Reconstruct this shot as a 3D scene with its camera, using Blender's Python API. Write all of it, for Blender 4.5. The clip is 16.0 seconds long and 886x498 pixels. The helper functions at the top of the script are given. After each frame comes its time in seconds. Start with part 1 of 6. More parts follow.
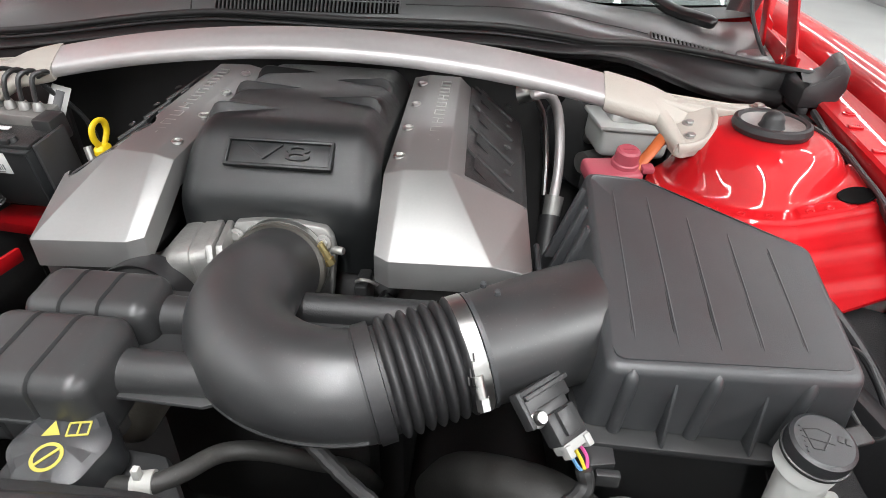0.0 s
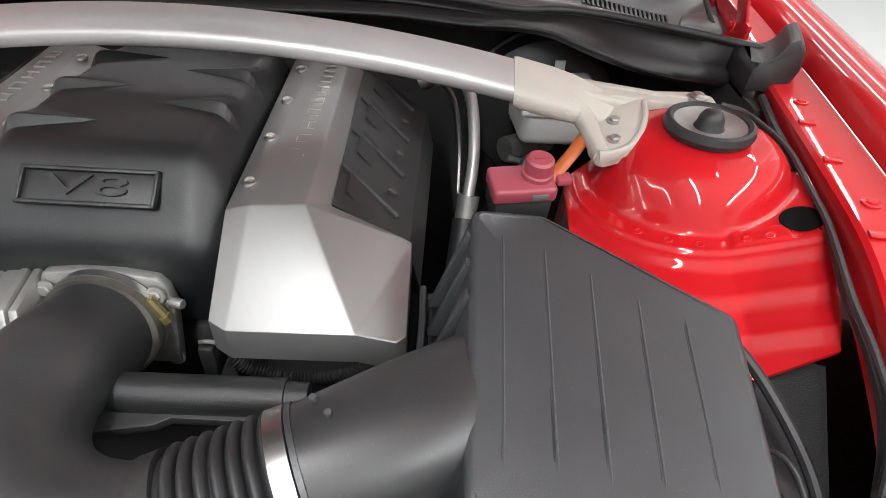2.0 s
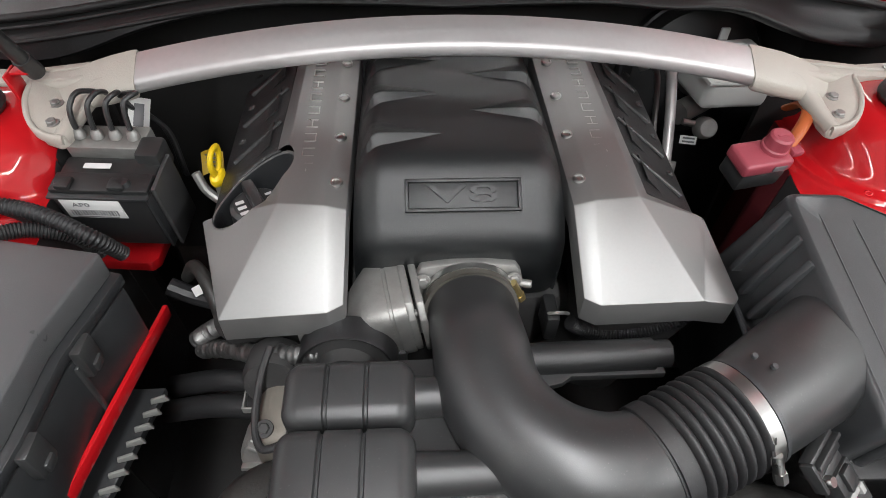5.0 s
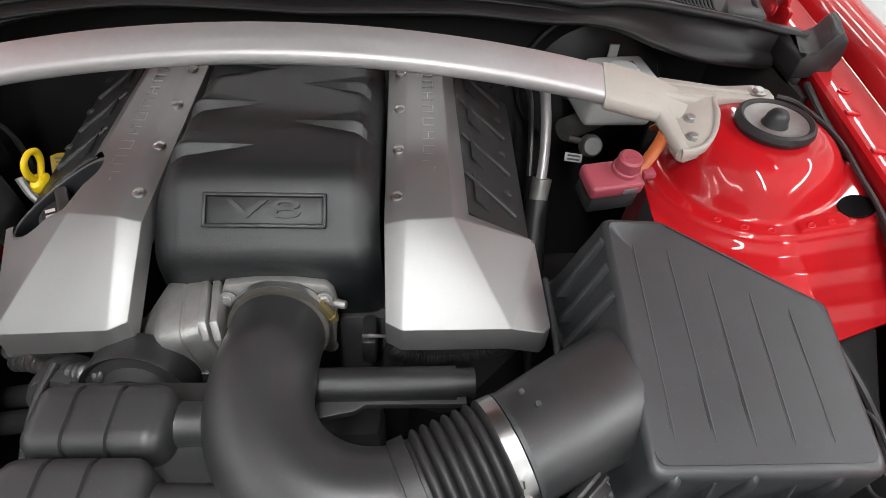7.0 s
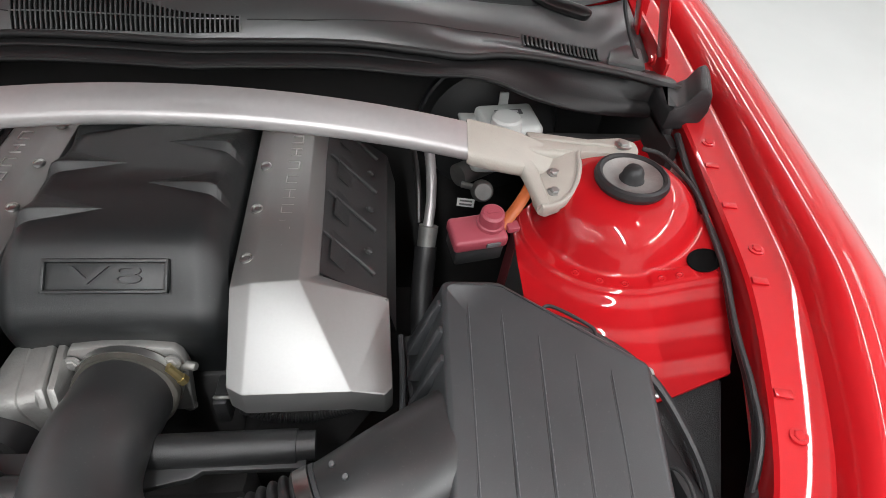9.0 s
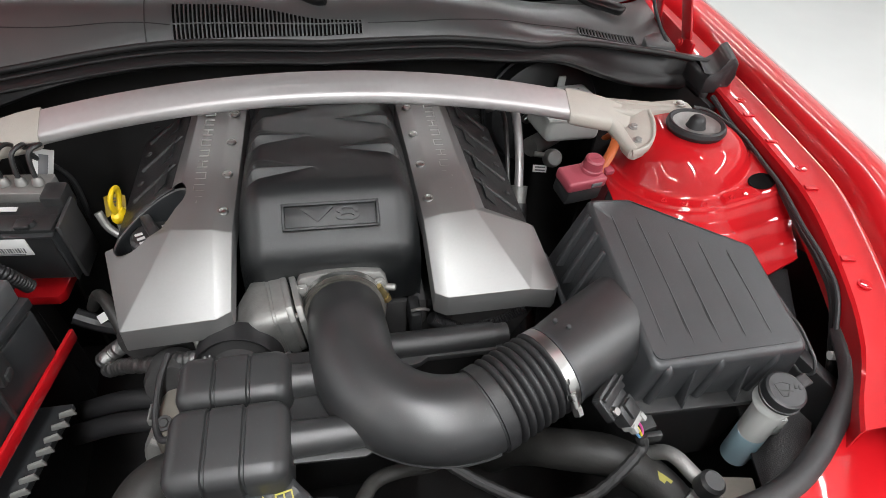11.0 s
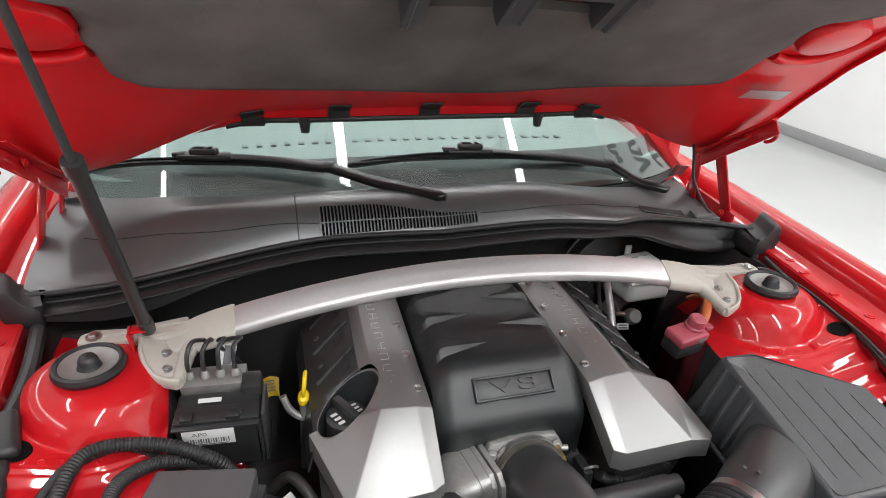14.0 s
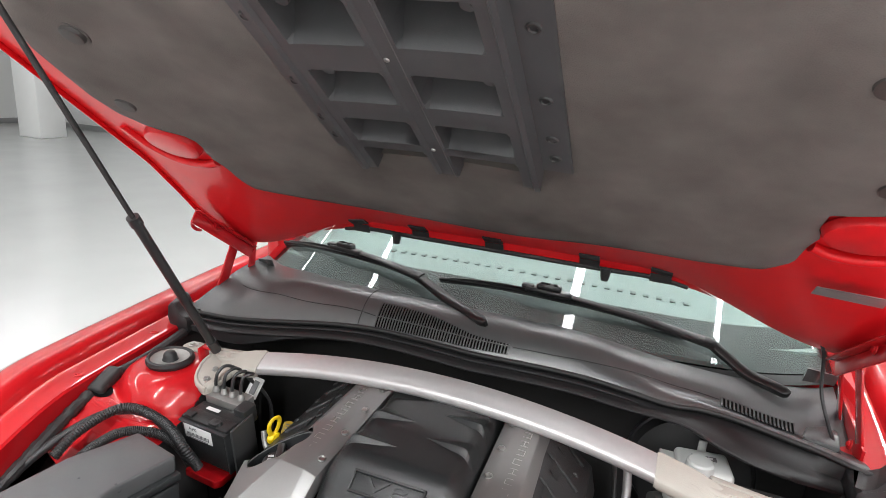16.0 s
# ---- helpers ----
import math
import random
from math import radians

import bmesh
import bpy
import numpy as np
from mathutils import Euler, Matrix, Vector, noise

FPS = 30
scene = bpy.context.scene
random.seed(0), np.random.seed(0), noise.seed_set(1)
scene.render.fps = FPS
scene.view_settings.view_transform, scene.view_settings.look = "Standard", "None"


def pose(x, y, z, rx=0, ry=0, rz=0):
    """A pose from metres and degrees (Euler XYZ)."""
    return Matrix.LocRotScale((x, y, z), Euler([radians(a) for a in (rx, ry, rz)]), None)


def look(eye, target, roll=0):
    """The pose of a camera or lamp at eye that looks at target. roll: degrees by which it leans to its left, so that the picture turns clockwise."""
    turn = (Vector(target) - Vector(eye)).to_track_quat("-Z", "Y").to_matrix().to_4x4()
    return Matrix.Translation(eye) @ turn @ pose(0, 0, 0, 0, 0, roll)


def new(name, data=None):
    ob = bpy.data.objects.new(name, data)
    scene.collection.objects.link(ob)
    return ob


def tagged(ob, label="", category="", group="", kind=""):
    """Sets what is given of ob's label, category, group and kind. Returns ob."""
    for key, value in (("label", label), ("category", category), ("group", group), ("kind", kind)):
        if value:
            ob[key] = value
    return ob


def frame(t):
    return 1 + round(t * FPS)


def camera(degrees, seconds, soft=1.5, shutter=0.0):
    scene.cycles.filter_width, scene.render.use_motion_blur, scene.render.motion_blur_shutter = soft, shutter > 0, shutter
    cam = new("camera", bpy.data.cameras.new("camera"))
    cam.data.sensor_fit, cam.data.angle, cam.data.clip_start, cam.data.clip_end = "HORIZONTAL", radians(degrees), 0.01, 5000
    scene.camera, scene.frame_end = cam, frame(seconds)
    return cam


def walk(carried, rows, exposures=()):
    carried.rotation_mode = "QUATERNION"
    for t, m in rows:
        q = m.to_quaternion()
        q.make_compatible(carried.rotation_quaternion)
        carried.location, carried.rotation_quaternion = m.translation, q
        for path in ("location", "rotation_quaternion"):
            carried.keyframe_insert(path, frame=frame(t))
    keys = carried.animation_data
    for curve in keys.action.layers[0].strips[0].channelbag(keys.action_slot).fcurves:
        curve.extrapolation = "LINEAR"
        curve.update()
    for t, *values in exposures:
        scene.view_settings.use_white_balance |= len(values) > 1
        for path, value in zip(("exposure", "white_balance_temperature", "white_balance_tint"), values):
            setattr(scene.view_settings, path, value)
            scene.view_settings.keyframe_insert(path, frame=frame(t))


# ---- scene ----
cam = camera(73.6, 16.0, soft=0.8)
PATH = [
    (0, (0.229, 0.133, 1.195), (0.109, 1.808, 0.108), 2.0),
    (0.5, (0.279, 0.191, 1.195), (0.22, 1.829, 0.049), 2.4),
    (1, (0.316, 0.243, 1.202), (0.28, 1.847, 0.008), 2.6),
    (1.5, (0.335, 0.28, 1.21), (0.315, 1.865, -0.009), 2.8),
    (2, (0.315, 0.308, 1.218), (0.31, 1.855, -0.05), 2.9),
    (2.5, (0.222, 0.3, 1.25), (0.233, 1.822, -0.047), 2.7),
    (3, (0.095, 0.306, 1.26), (0.141, 1.803, -0.065), 2.3),
    (3.5, (-0.022, 0.315, 1.283), (0.072, 1.742, -0.116), 2.4),
    (3.7, (-0.063, 0.313, 1.299), (0.026, 1.723, -0.117), 2.1),
    (5.8, (-0.054, 0.249, 1.34), (0.055, 1.619, -0.113), 1.8),
    (6, (-0.028, 0.249, 1.343), (0.1, 1.618, -0.109), 2.8),
    (6.5, (0.057, 0.272, 1.336), (0.17, 1.653, -0.107), 2.9),
    (7, (0.143, 0.288, 1.327), (0.252, 1.676, -0.108), 3.7),
    (7.5, (0.245, 0.315, 1.321), (0.366, 1.708, -0.109), 4.3),
    (8, (0.296, 0.325, 1.338), (0.46, 1.719, -0.087), 5.2),
    (10.3, (0.137, 0.181, 1.397), (0.336, 1.65, 0.055), 4.9),
    (10.5, (0.094, 0.149, 1.397), (0.318, 1.62, 0.06), 4.6),
    (11, (0.002, 0.126, 1.395), (0.344, 1.588, 0.073), 4.3),
    (11.5, (-0.092, 0.176, 1.375), (0.368, 1.643, 0.096), 4.0),
    (12, (-0.184, 0.199, 1.38), (0.398, 1.649, 0.132), 3.5),
    (12.5, (-0.296, 0.18, 1.408), (0.402, 1.607, 0.194), 3.3),
    (13, (-0.399, 0.175, 1.436), (0.387, 1.608, 0.283), 3.1),
    (13.5, (-0.392, 0.16, 1.459), (0.417, 1.65, 0.399), 3.0),
    (14, (-0.319, 0.118, 1.477), (0.207, 1.824, 0.576), 3.1),
    (14.5, (-0.183, 0.051, 1.506), (0.045, 1.895, 0.768), 3.5),
    (15, (-0.036, -0.012, 1.535), (-0.095, 1.88, 0.888), 3.8),
    (15.5, (0.155, 0.015, 1.539), (-0.213, 1.888, 0.94), 4.0),
    (16, (0.317, 0.027, 1.538), (-0.337, 1.833, 0.982), 4.2),
]
walk(cam, [(t, look(eye, target, roll)) for t, eye, target, roll in PATH],
     exposures=((0, 0.32), (0.5, 0.12), (1, 0.12), (2, 0.05), (3.5, -0.10), (6, -0.13), (7, -0.20), (8, -0.22), (10.5, -0.18), (11.5, -0.08), (12.5, 0.02), (13.5, -0.10), (14, -0.15), (15, 0.0), (16, 0.05)))

# ---- light ----
world = bpy.data.worlds.new("world")
scene.world = world
world.use_nodes = True
world.node_tree.nodes["Background"].inputs[0].default_value = (0.8, 0.9, 1.0, 1)
world.node_tree.nodes["Background"].inputs[1].default_value = 0.05
scene.view_settings.exposure = 0.0

CEIL = 3.1
# the row at -9.0 is unseen, added to brighten the far wall and column
STRIPS = [-9.0, -6.0, -3.2, -1.55, 0.0, 1.2, 2.7]
for sx in STRIPS:
    # towards the front of the hall only every second row goes on
    for y0, y1, power in ((0.6, 6.6, 54), (-3.4, 0.6, 92 if sx < -2 else 160)):
        if y1 < 1 and sx in (-1.55, 1.2):
            continue
        lamp = bpy.data.lights.new("strip_light", "AREA")
        lamp.shape, lamp.size, lamp.size_y = "RECTANGLE", 0.062, y1 - y0
        lamp.energy, lamp.color = power * (1.0 if sx < -8 else 0.60 if sx < -2.5 else 0.95 if sx > 2 else 1.0), (0.985, 0.99, 1.0)
        ob = new("strip_light", lamp)
        ob.matrix_basis = pose(sx, (y0 + y1) / 2, CEIL - 0.09)

# ---- materials ----


def material(name, color, rough=0.5, metal=0.0, var=0.15, scale=30.0, bump=0.0, bump_scale=200.0, coat=0.0,
             rough_var=0.1, trans=0.0, ior=1.5, spec=0.5, sss=0.0, stain=0.0, aniso=0.0, coat_rough=0.09):
    """A principled surface with colour and gloss varied at two scales, and a fine relief."""
    m = bpy.data.materials.new(name)
    m.use_nodes = True
    nt = m.node_tree
    n, l = nt.nodes, nt.links
    b = n["Principled BSDF"]
    co = n.new("ShaderNodeTexCoord")
    n1, n2 = n.new("ShaderNodeTexNoise"), n.new("ShaderNodeTexNoise")
    n1.inputs["Scale"].default_value, n1.inputs["Detail"].default_value = scale, 5
    n2.inputs["Scale"].default_value, n2.inputs["Detail"].default_value = scale * 0.13, 3
    l.new(co.outputs["Object"], n1.inputs["Vector"])
    l.new(co.outputs["Object"], n2.inputs["Vector"])
    add = n.new("ShaderNodeMath")
    add.operation = "ADD"
    l.new(n1.outputs["Fac"], add.inputs[0])
    l.new(n2.outputs["Fac"], add.inputs[1])
    last = add.outputs[0]
    ramp = n.new("ShaderNodeMapRange")
    ramp.inputs["From Min"].default_value, ramp.inputs["From Max"].default_value = 0.6, 1.4
    ramp.inputs["To Min"].default_value, ramp.inputs["To Max"].default_value = 1 - var, 1 + var
    l.new(last, ramp.inputs["Value"])
    mul = n.new("ShaderNodeMix")
    mul.data_type, mul.blend_type = "RGBA", "MULTIPLY"
    mul.inputs[0].default_value = 1.0
    mul.inputs[6].default_value = (*color, 1)
    l.new(ramp.outputs[0], mul.inputs[7])
    col = mul.outputs[2]
    if stain:
        n3 = n.new("ShaderNodeTexNoise")
        n3.inputs["Scale"].default_value, n3.inputs["Detail"].default_value = 14, 8
        n3.inputs["Roughness"].default_value = 0.7
        l.new(co.outputs["Object"], n3.inputs["Vector"])
        r3 = n.new("ShaderNodeMapRange")
        r3.inputs["From Min"].default_value, r3.inputs["From Max"].default_value = 0.55, 0.75
        r3.inputs["To Max"].default_value = stain
        l.new(n3.outputs["Fac"], r3.inputs["Value"])
        mx = n.new("ShaderNodeMix")
        mx.data_type = "RGBA"
        mx.inputs[7].default_value = (0.16, 0.15, 0.13, 1)
        l.new(r3.outputs[0], mx.inputs[0])
        l.new(col, mx.inputs[6])
        col = mx.outputs[2]
        n5 = n.new("ShaderNodeTexNoise")
        n5.inputs["Scale"].default_value, n5.inputs["Detail"].default_value = 420, 2
        l.new(co.outputs["Object"], n5.inputs["Vector"])
        r5 = n.new("ShaderNodeMapRange")
        r5.inputs["From Min"].default_value, r5.inputs["From Max"].default_value = 0.66, 0.76
        r5.inputs["To Max"].default_value = 0.14
        l.new(n5.outputs["Fac"], r5.inputs["Value"])
        md = n.new("ShaderNodeMix")
        md.data_type = "RGBA"
        md.inputs[7].default_value = (0.20, 0.195, 0.18, 1)
        l.new(r5.outputs[0], md.inputs[0])
        l.new(col, md.inputs[6])
        col = md.outputs[2]
    l.new(col, b.inputs["Base Color"])
    rr = n.new("ShaderNodeMapRange")
    rr.inputs["From Min"].default_value, rr.inputs["From Max"].default_value = 0.6, 1.4
    rr.inputs["To Min"].default_value, rr.inputs["To Max"].default_value = max(0.0, rough - rough_var * rough), rough + rough_var * rough
    l.new(last, rr.inputs["Value"])
    l.new(rr.outputs[0], b.inputs["Roughness"])
    b.inputs["Metallic"].default_value = metal
    b.inputs["Coat Weight"].default_value = coat
    b.inputs["Coat Roughness"].default_value = coat_rough
    b.inputs["Transmission Weight"].default_value = trans
    b.inputs["IOR"].default_value = ior
    b.inputs["Specular IOR Level"].default_value = spec
    b.inputs["Anisotropic"].default_value = aniso
    if sss:
        b.inputs["Subsurface Weight"].default_value = sss
        b.inputs["Subsurface Radius"].default_value = (0.01, 0.01, 0.01)
    if bump:
        n4 = n.new("ShaderNodeTexNoise")
        n4.inputs["Scale"].default_value, n4.inputs["Detail"].default_value = bump_scale, 3
        l.new(co.outputs["Object"], n4.inputs["Vector"])
        bp = n.new("ShaderNodeBump")
        bp.inputs["Strength"].default_value, bp.inputs["Distance"].default_value = bump, 0.001
        l.new(n4.outputs["Fac"], bp.inputs["Height"])
        l.new(bp.outputs[0], b.inputs["Normal"])
    return m


RED = material("red_car_paint", (0.44, 0.0060, 0.0100), 0.50, 0.0, 0.05, 60, coat=1.0, spec=0.12, coat_rough=0.035)
# body red darkened to put in the inner fender's shade, plus light staining
SHADERED = material("shaded_inner_red", (0.11, 0.010, 0.014), 0.6, 0, 0.3, 20, 0.2, 300, stain=0.1)
RED2 = material("red_inner_paint", (0.70, 0.008, 0.013), 0.40, 0, 0.06, 30, coat=0.25, spec=0.35)
BLACK = material("black_moulded_plastic", (0.016, 0.0165, 0.017), 0.40, 0, 0.14, 40, 0.35, 1400, stain=0.03)
BLACK2 = material("satin_black_plastic", (0.027, 0.0276, 0.0282), 0.37, 0, 0.2, 25, 0.08, 900, stain=0.05)
ELBOWM = material("moulded_elbow_plastic", (0.023, 0.0236, 0.0245), 0.42, 0, 0.2, 12, 0.05, 900, rough_var=0.2, stain=0.12, spec=0.75)
COVER = material("charcoal_cover_plastic", (0.011, 0.0122, 0.0128), 0.35, 0, 0.12, 50, 0.3, 1600, stain=0.02)
GREYP = material("grey_box_plastic", (0.022, 0.0235, 0.025), 0.36, 0, 0.14, 30, 0.2, 1500, stain=0.04, spec=0.6)
COWL = material("cowl_plastic", (0.055, 0.058, 0.059), 0.30, 0, 0.14, 12, 0.25, 900, stain=0.06, spec=0.85)
RUBBER = material("black_rubber", (0.016, 0.016, 0.017), 0.5, 0, 0.2, 30, 0.2, 300, stain=0.06)
SEALM = material("seal_rubber", (0.011, 0.011, 0.0115), 0.56, 0, 0.2, 30, 0.2, 300, stain=0.05, spec=0.45)
HOSE = material("rubber_hose", (0.024, 0.0235, 0.022), 0.55, 0, 0.2, 30, 0.3, 250, stain=0.15)
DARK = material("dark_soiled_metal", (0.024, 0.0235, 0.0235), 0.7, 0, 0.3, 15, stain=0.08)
SILVER = material("satin_silver_cover", (0.285, 0.284, 0.281), 0.49, 0.85, 0.05, 300, 0.05, 1500)
ALU = material("brushed_aluminium_bar", (0.49, 0.475, 0.475), 0.46, 0.62, 0.06, 120, 0.06, 700, aniso=0.3)
CAST = material("cast_aluminium", (0.33, 0.327, 0.315), 0.54, 0.80, 0.2, 60, 0.5, 350, stain=0.1)
STEEL = material("zinc_plated_steel", (0.52, 0.52, 0.51), 0.30, 1.0, 0.12, 90, stain=0.1)
BRACKET = material("beige_grey_casting_paint", (0.385, 0.36, 0.32), 0.42, 0.0, 0.07, 40, 0.4, 500, stain=0.05)
PAD = material("hood_liner_felt", (0.140, 0.128, 0.120), 0.95, 0, 0.45, 9, 0.9, 600, spec=0.15)
YELLOW = material("yellow_plastic", (0.75, 0.52, 0.01), 0.4, 0, 0.06, 40)
YPRINT = material("yellow_print", (0.34, 0.30, 0.05), 0.55, 0, 0.05, 60)
PINK = material("dull_red_plastic", (0.30, 0.055, 0.075), 0.45, 0, 0.08, 30, 0.3, 900)
ORANGE = material("faded_orange_sleeve", (0.42, 0.10, 0.025), 0.5, 0, 0.1, 40)
WHITEP = material("translucent_white_plastic", (0.62, 0.63, 0.61), 0.38, 0, 0.05, 20, sss=0.3)
BLUE = material("blue_washer_fluid", (0.42, 0.60, 0.68), 0.4, 0, 0.1, 20, sss=0.2)
LABEL = material("white_label", (0.62, 0.62, 0.61), 0.45, 0, 0.03, 50)
INK = material("grey_ink", (0.12, 0.12, 0.125), 0.6, 0, 0.05, 50)
PALEINK = material("pale_print", (0.62, 0.62, 0.62), 0.5, 0, 0.05, 50)
COPPER = material("brown_sand_metal", (0.19, 0.175, 0.15), 0.55, 0.3, 0.25, 30, 0.6, 150, stain=0.2)
FLOOR = material("grey_epoxy_floor", (0.54, 0.55, 0.54), 0.18, 0, 0.05, 2.0, 0.04, 30, spec=0.5)
WALL = material("white_wall_paint", (0.86, 0.86, 0.85), 0.6, 0, 0.03, 3)
SKIRT = material("grey_baseboard", (0.34, 0.34, 0.34), 0.5, 0, 0.05, 5)
CEILM = material("ceiling_paint", (0.74, 0.75, 0.75), 0.8, 0, 0.06, 2)
GLASS = material("windshield_glass", (0.80, 0.93, 0.90), 0.0, 0, 0.0, 5, trans=1.0, ior=1.45, rough_var=0)
TAPE = material("black_tape", (0.02, 0.02, 0.02), 0.5, 0, 0.2, 40, 0.3, 300)
# near-black that puts the shade of openings and gaps into the colour
VOID = material("recess_shade_black", (0.003, 0.003, 0.003), 0.9, 0, 0.1, 20, spec=0.1)
AIRBOX = material("grey_airbox_plastic", (0.034, 0.0358, 0.038), 0.37, 0, 0.12, 30, 0.2, 1500, stain=0.04, spec=0.6)
FOIL = material("foil_braid_sleeve", (0.17, 0.17, 0.168), 0.45, 0.85, 0.6, 60, 1.0, 120, stain=0.2)

# ---- mesh helpers ----


def mesh_of(bm, name, mat, sharp=35):
    me = bpy.data.meshes.new(name)
    bmesh.ops.recalc_face_normals(bm, faces=bm.faces)
    bm.to_mesh(me)
    bm.free()
    me.polygons.foreach_set("use_smooth", [True] * len(me.polygons))
    me.set_sharp_from_angle(angle=radians(sharp))
    me.materials.append(mat)
    return me


def part(name, bm, mat, parent, label="", sharp=35):
    ob = new(name, mesh_of(bm, name, mat, sharp))
    ob.parent = parent
    if label:
        ob["label"] = label
    return ob


def thing(name, label, category, group="", kind=""):
    return tagged(new(name), label, category, group, kind)


def solid(name, bm, mat, label, category, group="", kind="", sharp=35):
    return tagged(new(name, mesh_of(bm, name, mat, sharp)), label, category, group, kind)


def bevel(bm, off, seg=2, angle=30):
    es = [e for e in bm.edges if len(e.link_faces) == 2 and e.calc_face_angle(0) > radians(angle)]
    if es and off > 0:
        bmesh.ops.bevel(bm, geom=es, offset=off, segments=seg, affect="EDGES", profile=0.5, clamp_overlap=True)
    return bm


def box(c, size, bev=0.0, seg=2, m=None):
    bm = bmesh.new()
    bmesh.ops.create_cube(bm, size=1.0)
    bmesh.ops.scale(bm, vec=size, verts=bm.verts)
    bevel(bm, bev, seg)
    bm.transform(Matrix.Translation(c) @ (m if m else Matrix()))
    return bm


def prism(poly, z0, z1, bev=0.0, seg=2, taper=1.0):
    """An upright prism over a plan polygon; z0 and z1 may be numbers or functions of x, y."""
    bm = bmesh.new()
    f0 = z0 if callable(z0) else (lambda x, y: z0)
    f1 = z1 if callable(z1) else (lambda x, y: z1)
    cx, cy = sum(p[0] for p in poly) / len(poly), sum(p[1] for p in poly) / len(poly)
    lo = [bm.verts.new((cx + (x - cx) * taper, cy + (y - cy) * taper, f0(x, y))) for x, y in poly]
    hi = [bm.verts.new((x, y, f1(x, y))) for x, y in poly]
    n = len(poly)
    bm.faces.new(hi)
    bm.faces.new(lo[::-1])
    for i in range(n):
        bm.faces.new((lo[i], lo[(i + 1) % n], hi[(i + 1) % n], hi[i]))
    bmesh.ops.recalc_face_normals(bm, faces=bm.faces)
    return bevel(bm, bev, seg)


def smooth_line(pts, steps=8):
    """Catmull-Rom through the points."""
    p = [Vector(q) for q in pts]
    p = [2 * p[0] - p[1]] + p + [2 * p[-1] - p[-2]]
    out = []
    for i in range(1, len(p) - 2):
        a, b, c, d = p[i - 1:i + 3]
        for k in range(steps):
            t = k / steps
            out.append(0.5 * (2 * b + (c - a) * t + (2 * a - 5 * b + 4 * c - d) * t * t + (3 * b - a - 3 * c + d) * t ** 3))
    return out + [p[-2]]


def sweep(line, radius, seg=12, caps=True, flat=1.0, up=(0, 0, 1)):
    """A round or oval section carried along a line; radius is a number or a function of the share 0..1 of its length."""
    bm = bmesh.new()
    rings, n = [], len(line)
    side = None
    lens = [0.0]
    for i in range(1, n):
        lens.append(lens[-1] + (line[i] - line[i - 1]).length)
    for i, p in enumerate(line):
        d = (line[min(i + 1, n - 1)] - line[max(i - 1, 0)]).normalized()
        if side is None:
            u = Vector(up)
            if abs(d.dot(u)) > 0.95:
                u = Vector((1, 0, 0))
            side = d.cross(u).normalized()
        side = (side - d * side.dot(d)).normalized()
        top = side.cross(d)
        r = radius(lens[i] / lens[-1]) if callable(radius) else radius
        rings.append([bm.verts.new(p + r * (math.cos(a) * side + flat * math.sin(a) * top)) for a in [2 * math.pi * k / seg for k in range(seg)]])
    for a, b in zip(rings, rings[1:]):
        for k in range(seg):
            bm.faces.new((a[k], a[(k + 1) % seg], b[(k + 1) % seg], b[k]))
    if caps:
        bm.faces.new(rings[0][::-1])
        bm.faces.new(rings[-1])
    return bm


def rod(a, b, r, seg=12, r2=None, bev=0.0):
    line = [Vector(a), Vector(b)]
    bm = sweep(line, (lambda t: r + (r2 - r) * t) if r2 is not None else r, seg)
    return bevel(bm, bev, 2, 50)


def lathe(profile, seg=32, close=False):
    """Turns a profile of (radius, z) about the z axis."""
    bm = bmesh.new()
    rings = []
    for r, z in profile:
        if r < 1e-6:
            rings.append([bm.verts.new((0, 0, z))])
        else:
            rings.append([bm.verts.new((r * math.cos(2 * math.pi * k / seg), r * math.sin(2 * math.pi * k / seg), z)) for k in range(seg)])
    for a, b in zip(rings, rings[1:]):
        for k in range(seg):
            q = [a[k % len(a)], a[(k + 1) % len(a)], b[(k + 1) % len(b)], b[k % len(b)]]
            q = list(dict.fromkeys(q))
            if len(q) > 2:
                bm.faces.new(q)
    return bm


def sheet(f, us, vs, thick=0.0, axis=(0, 0, -1)):
    """A surface f(u, v) over a grid, thickened along an axis."""
    bm = bmesh.new()
    g = [[bm.verts.new(f(u, v)) for v in vs] for u in us]
    for i in range(len(us) - 1):
        for j in range(len(vs) - 1):
            bm.faces.new((g[i][j], g[i + 1][j], g[i + 1][j + 1], g[i][j + 1]))
    if thick:
        top = list(bm.faces)
        r = bmesh.ops.extrude_face_region(bm, geom=top)
        vs2 = [x for x in r["geom"] if isinstance(x, bmesh.types.BMVert)]
        bmesh.ops.translate(bm, verts=vs2, vec=Vector(axis) * thick)
    return bm


def join(*bms):
    out = bms[0]
    for b in bms[1:]:
        me = bpy.data.meshes.new("tmp")
        b.to_mesh(me)
        b.free()
        out.from_mesh(me)
        bpy.data.meshes.remove(me)
    return out


def moved(bm, m):
    bm.transform(m)
    return bm


def lin(a, b, n):
    return [a + (b - a) * i / (n - 1) for i in range(n)]


def aim(p, d, up=(0, 0, 1)):
    """A pose at p whose z axis points along d."""
    return Matrix.Translation(p) @ Vector(d).to_track_quat("Z", "Y").to_matrix().to_4x4()


def bolt(parent, p, d=(0, 0, 1), r=0.008, h=0.007, mat=None, washer=True, name="bolt"):
    bm = lathe([(0, h), (r * 0.8, h), (r, h * 0.8), (r, 0)], 6)
    if washer:
        bm = join(bm, lathe([(r * 0.9, 0.0025), (r * 1.5, 0.002), (r * 1.55, 0)], 20))
    return part(name, moved(bm, aim(p, d)), mat or STEEL, parent)


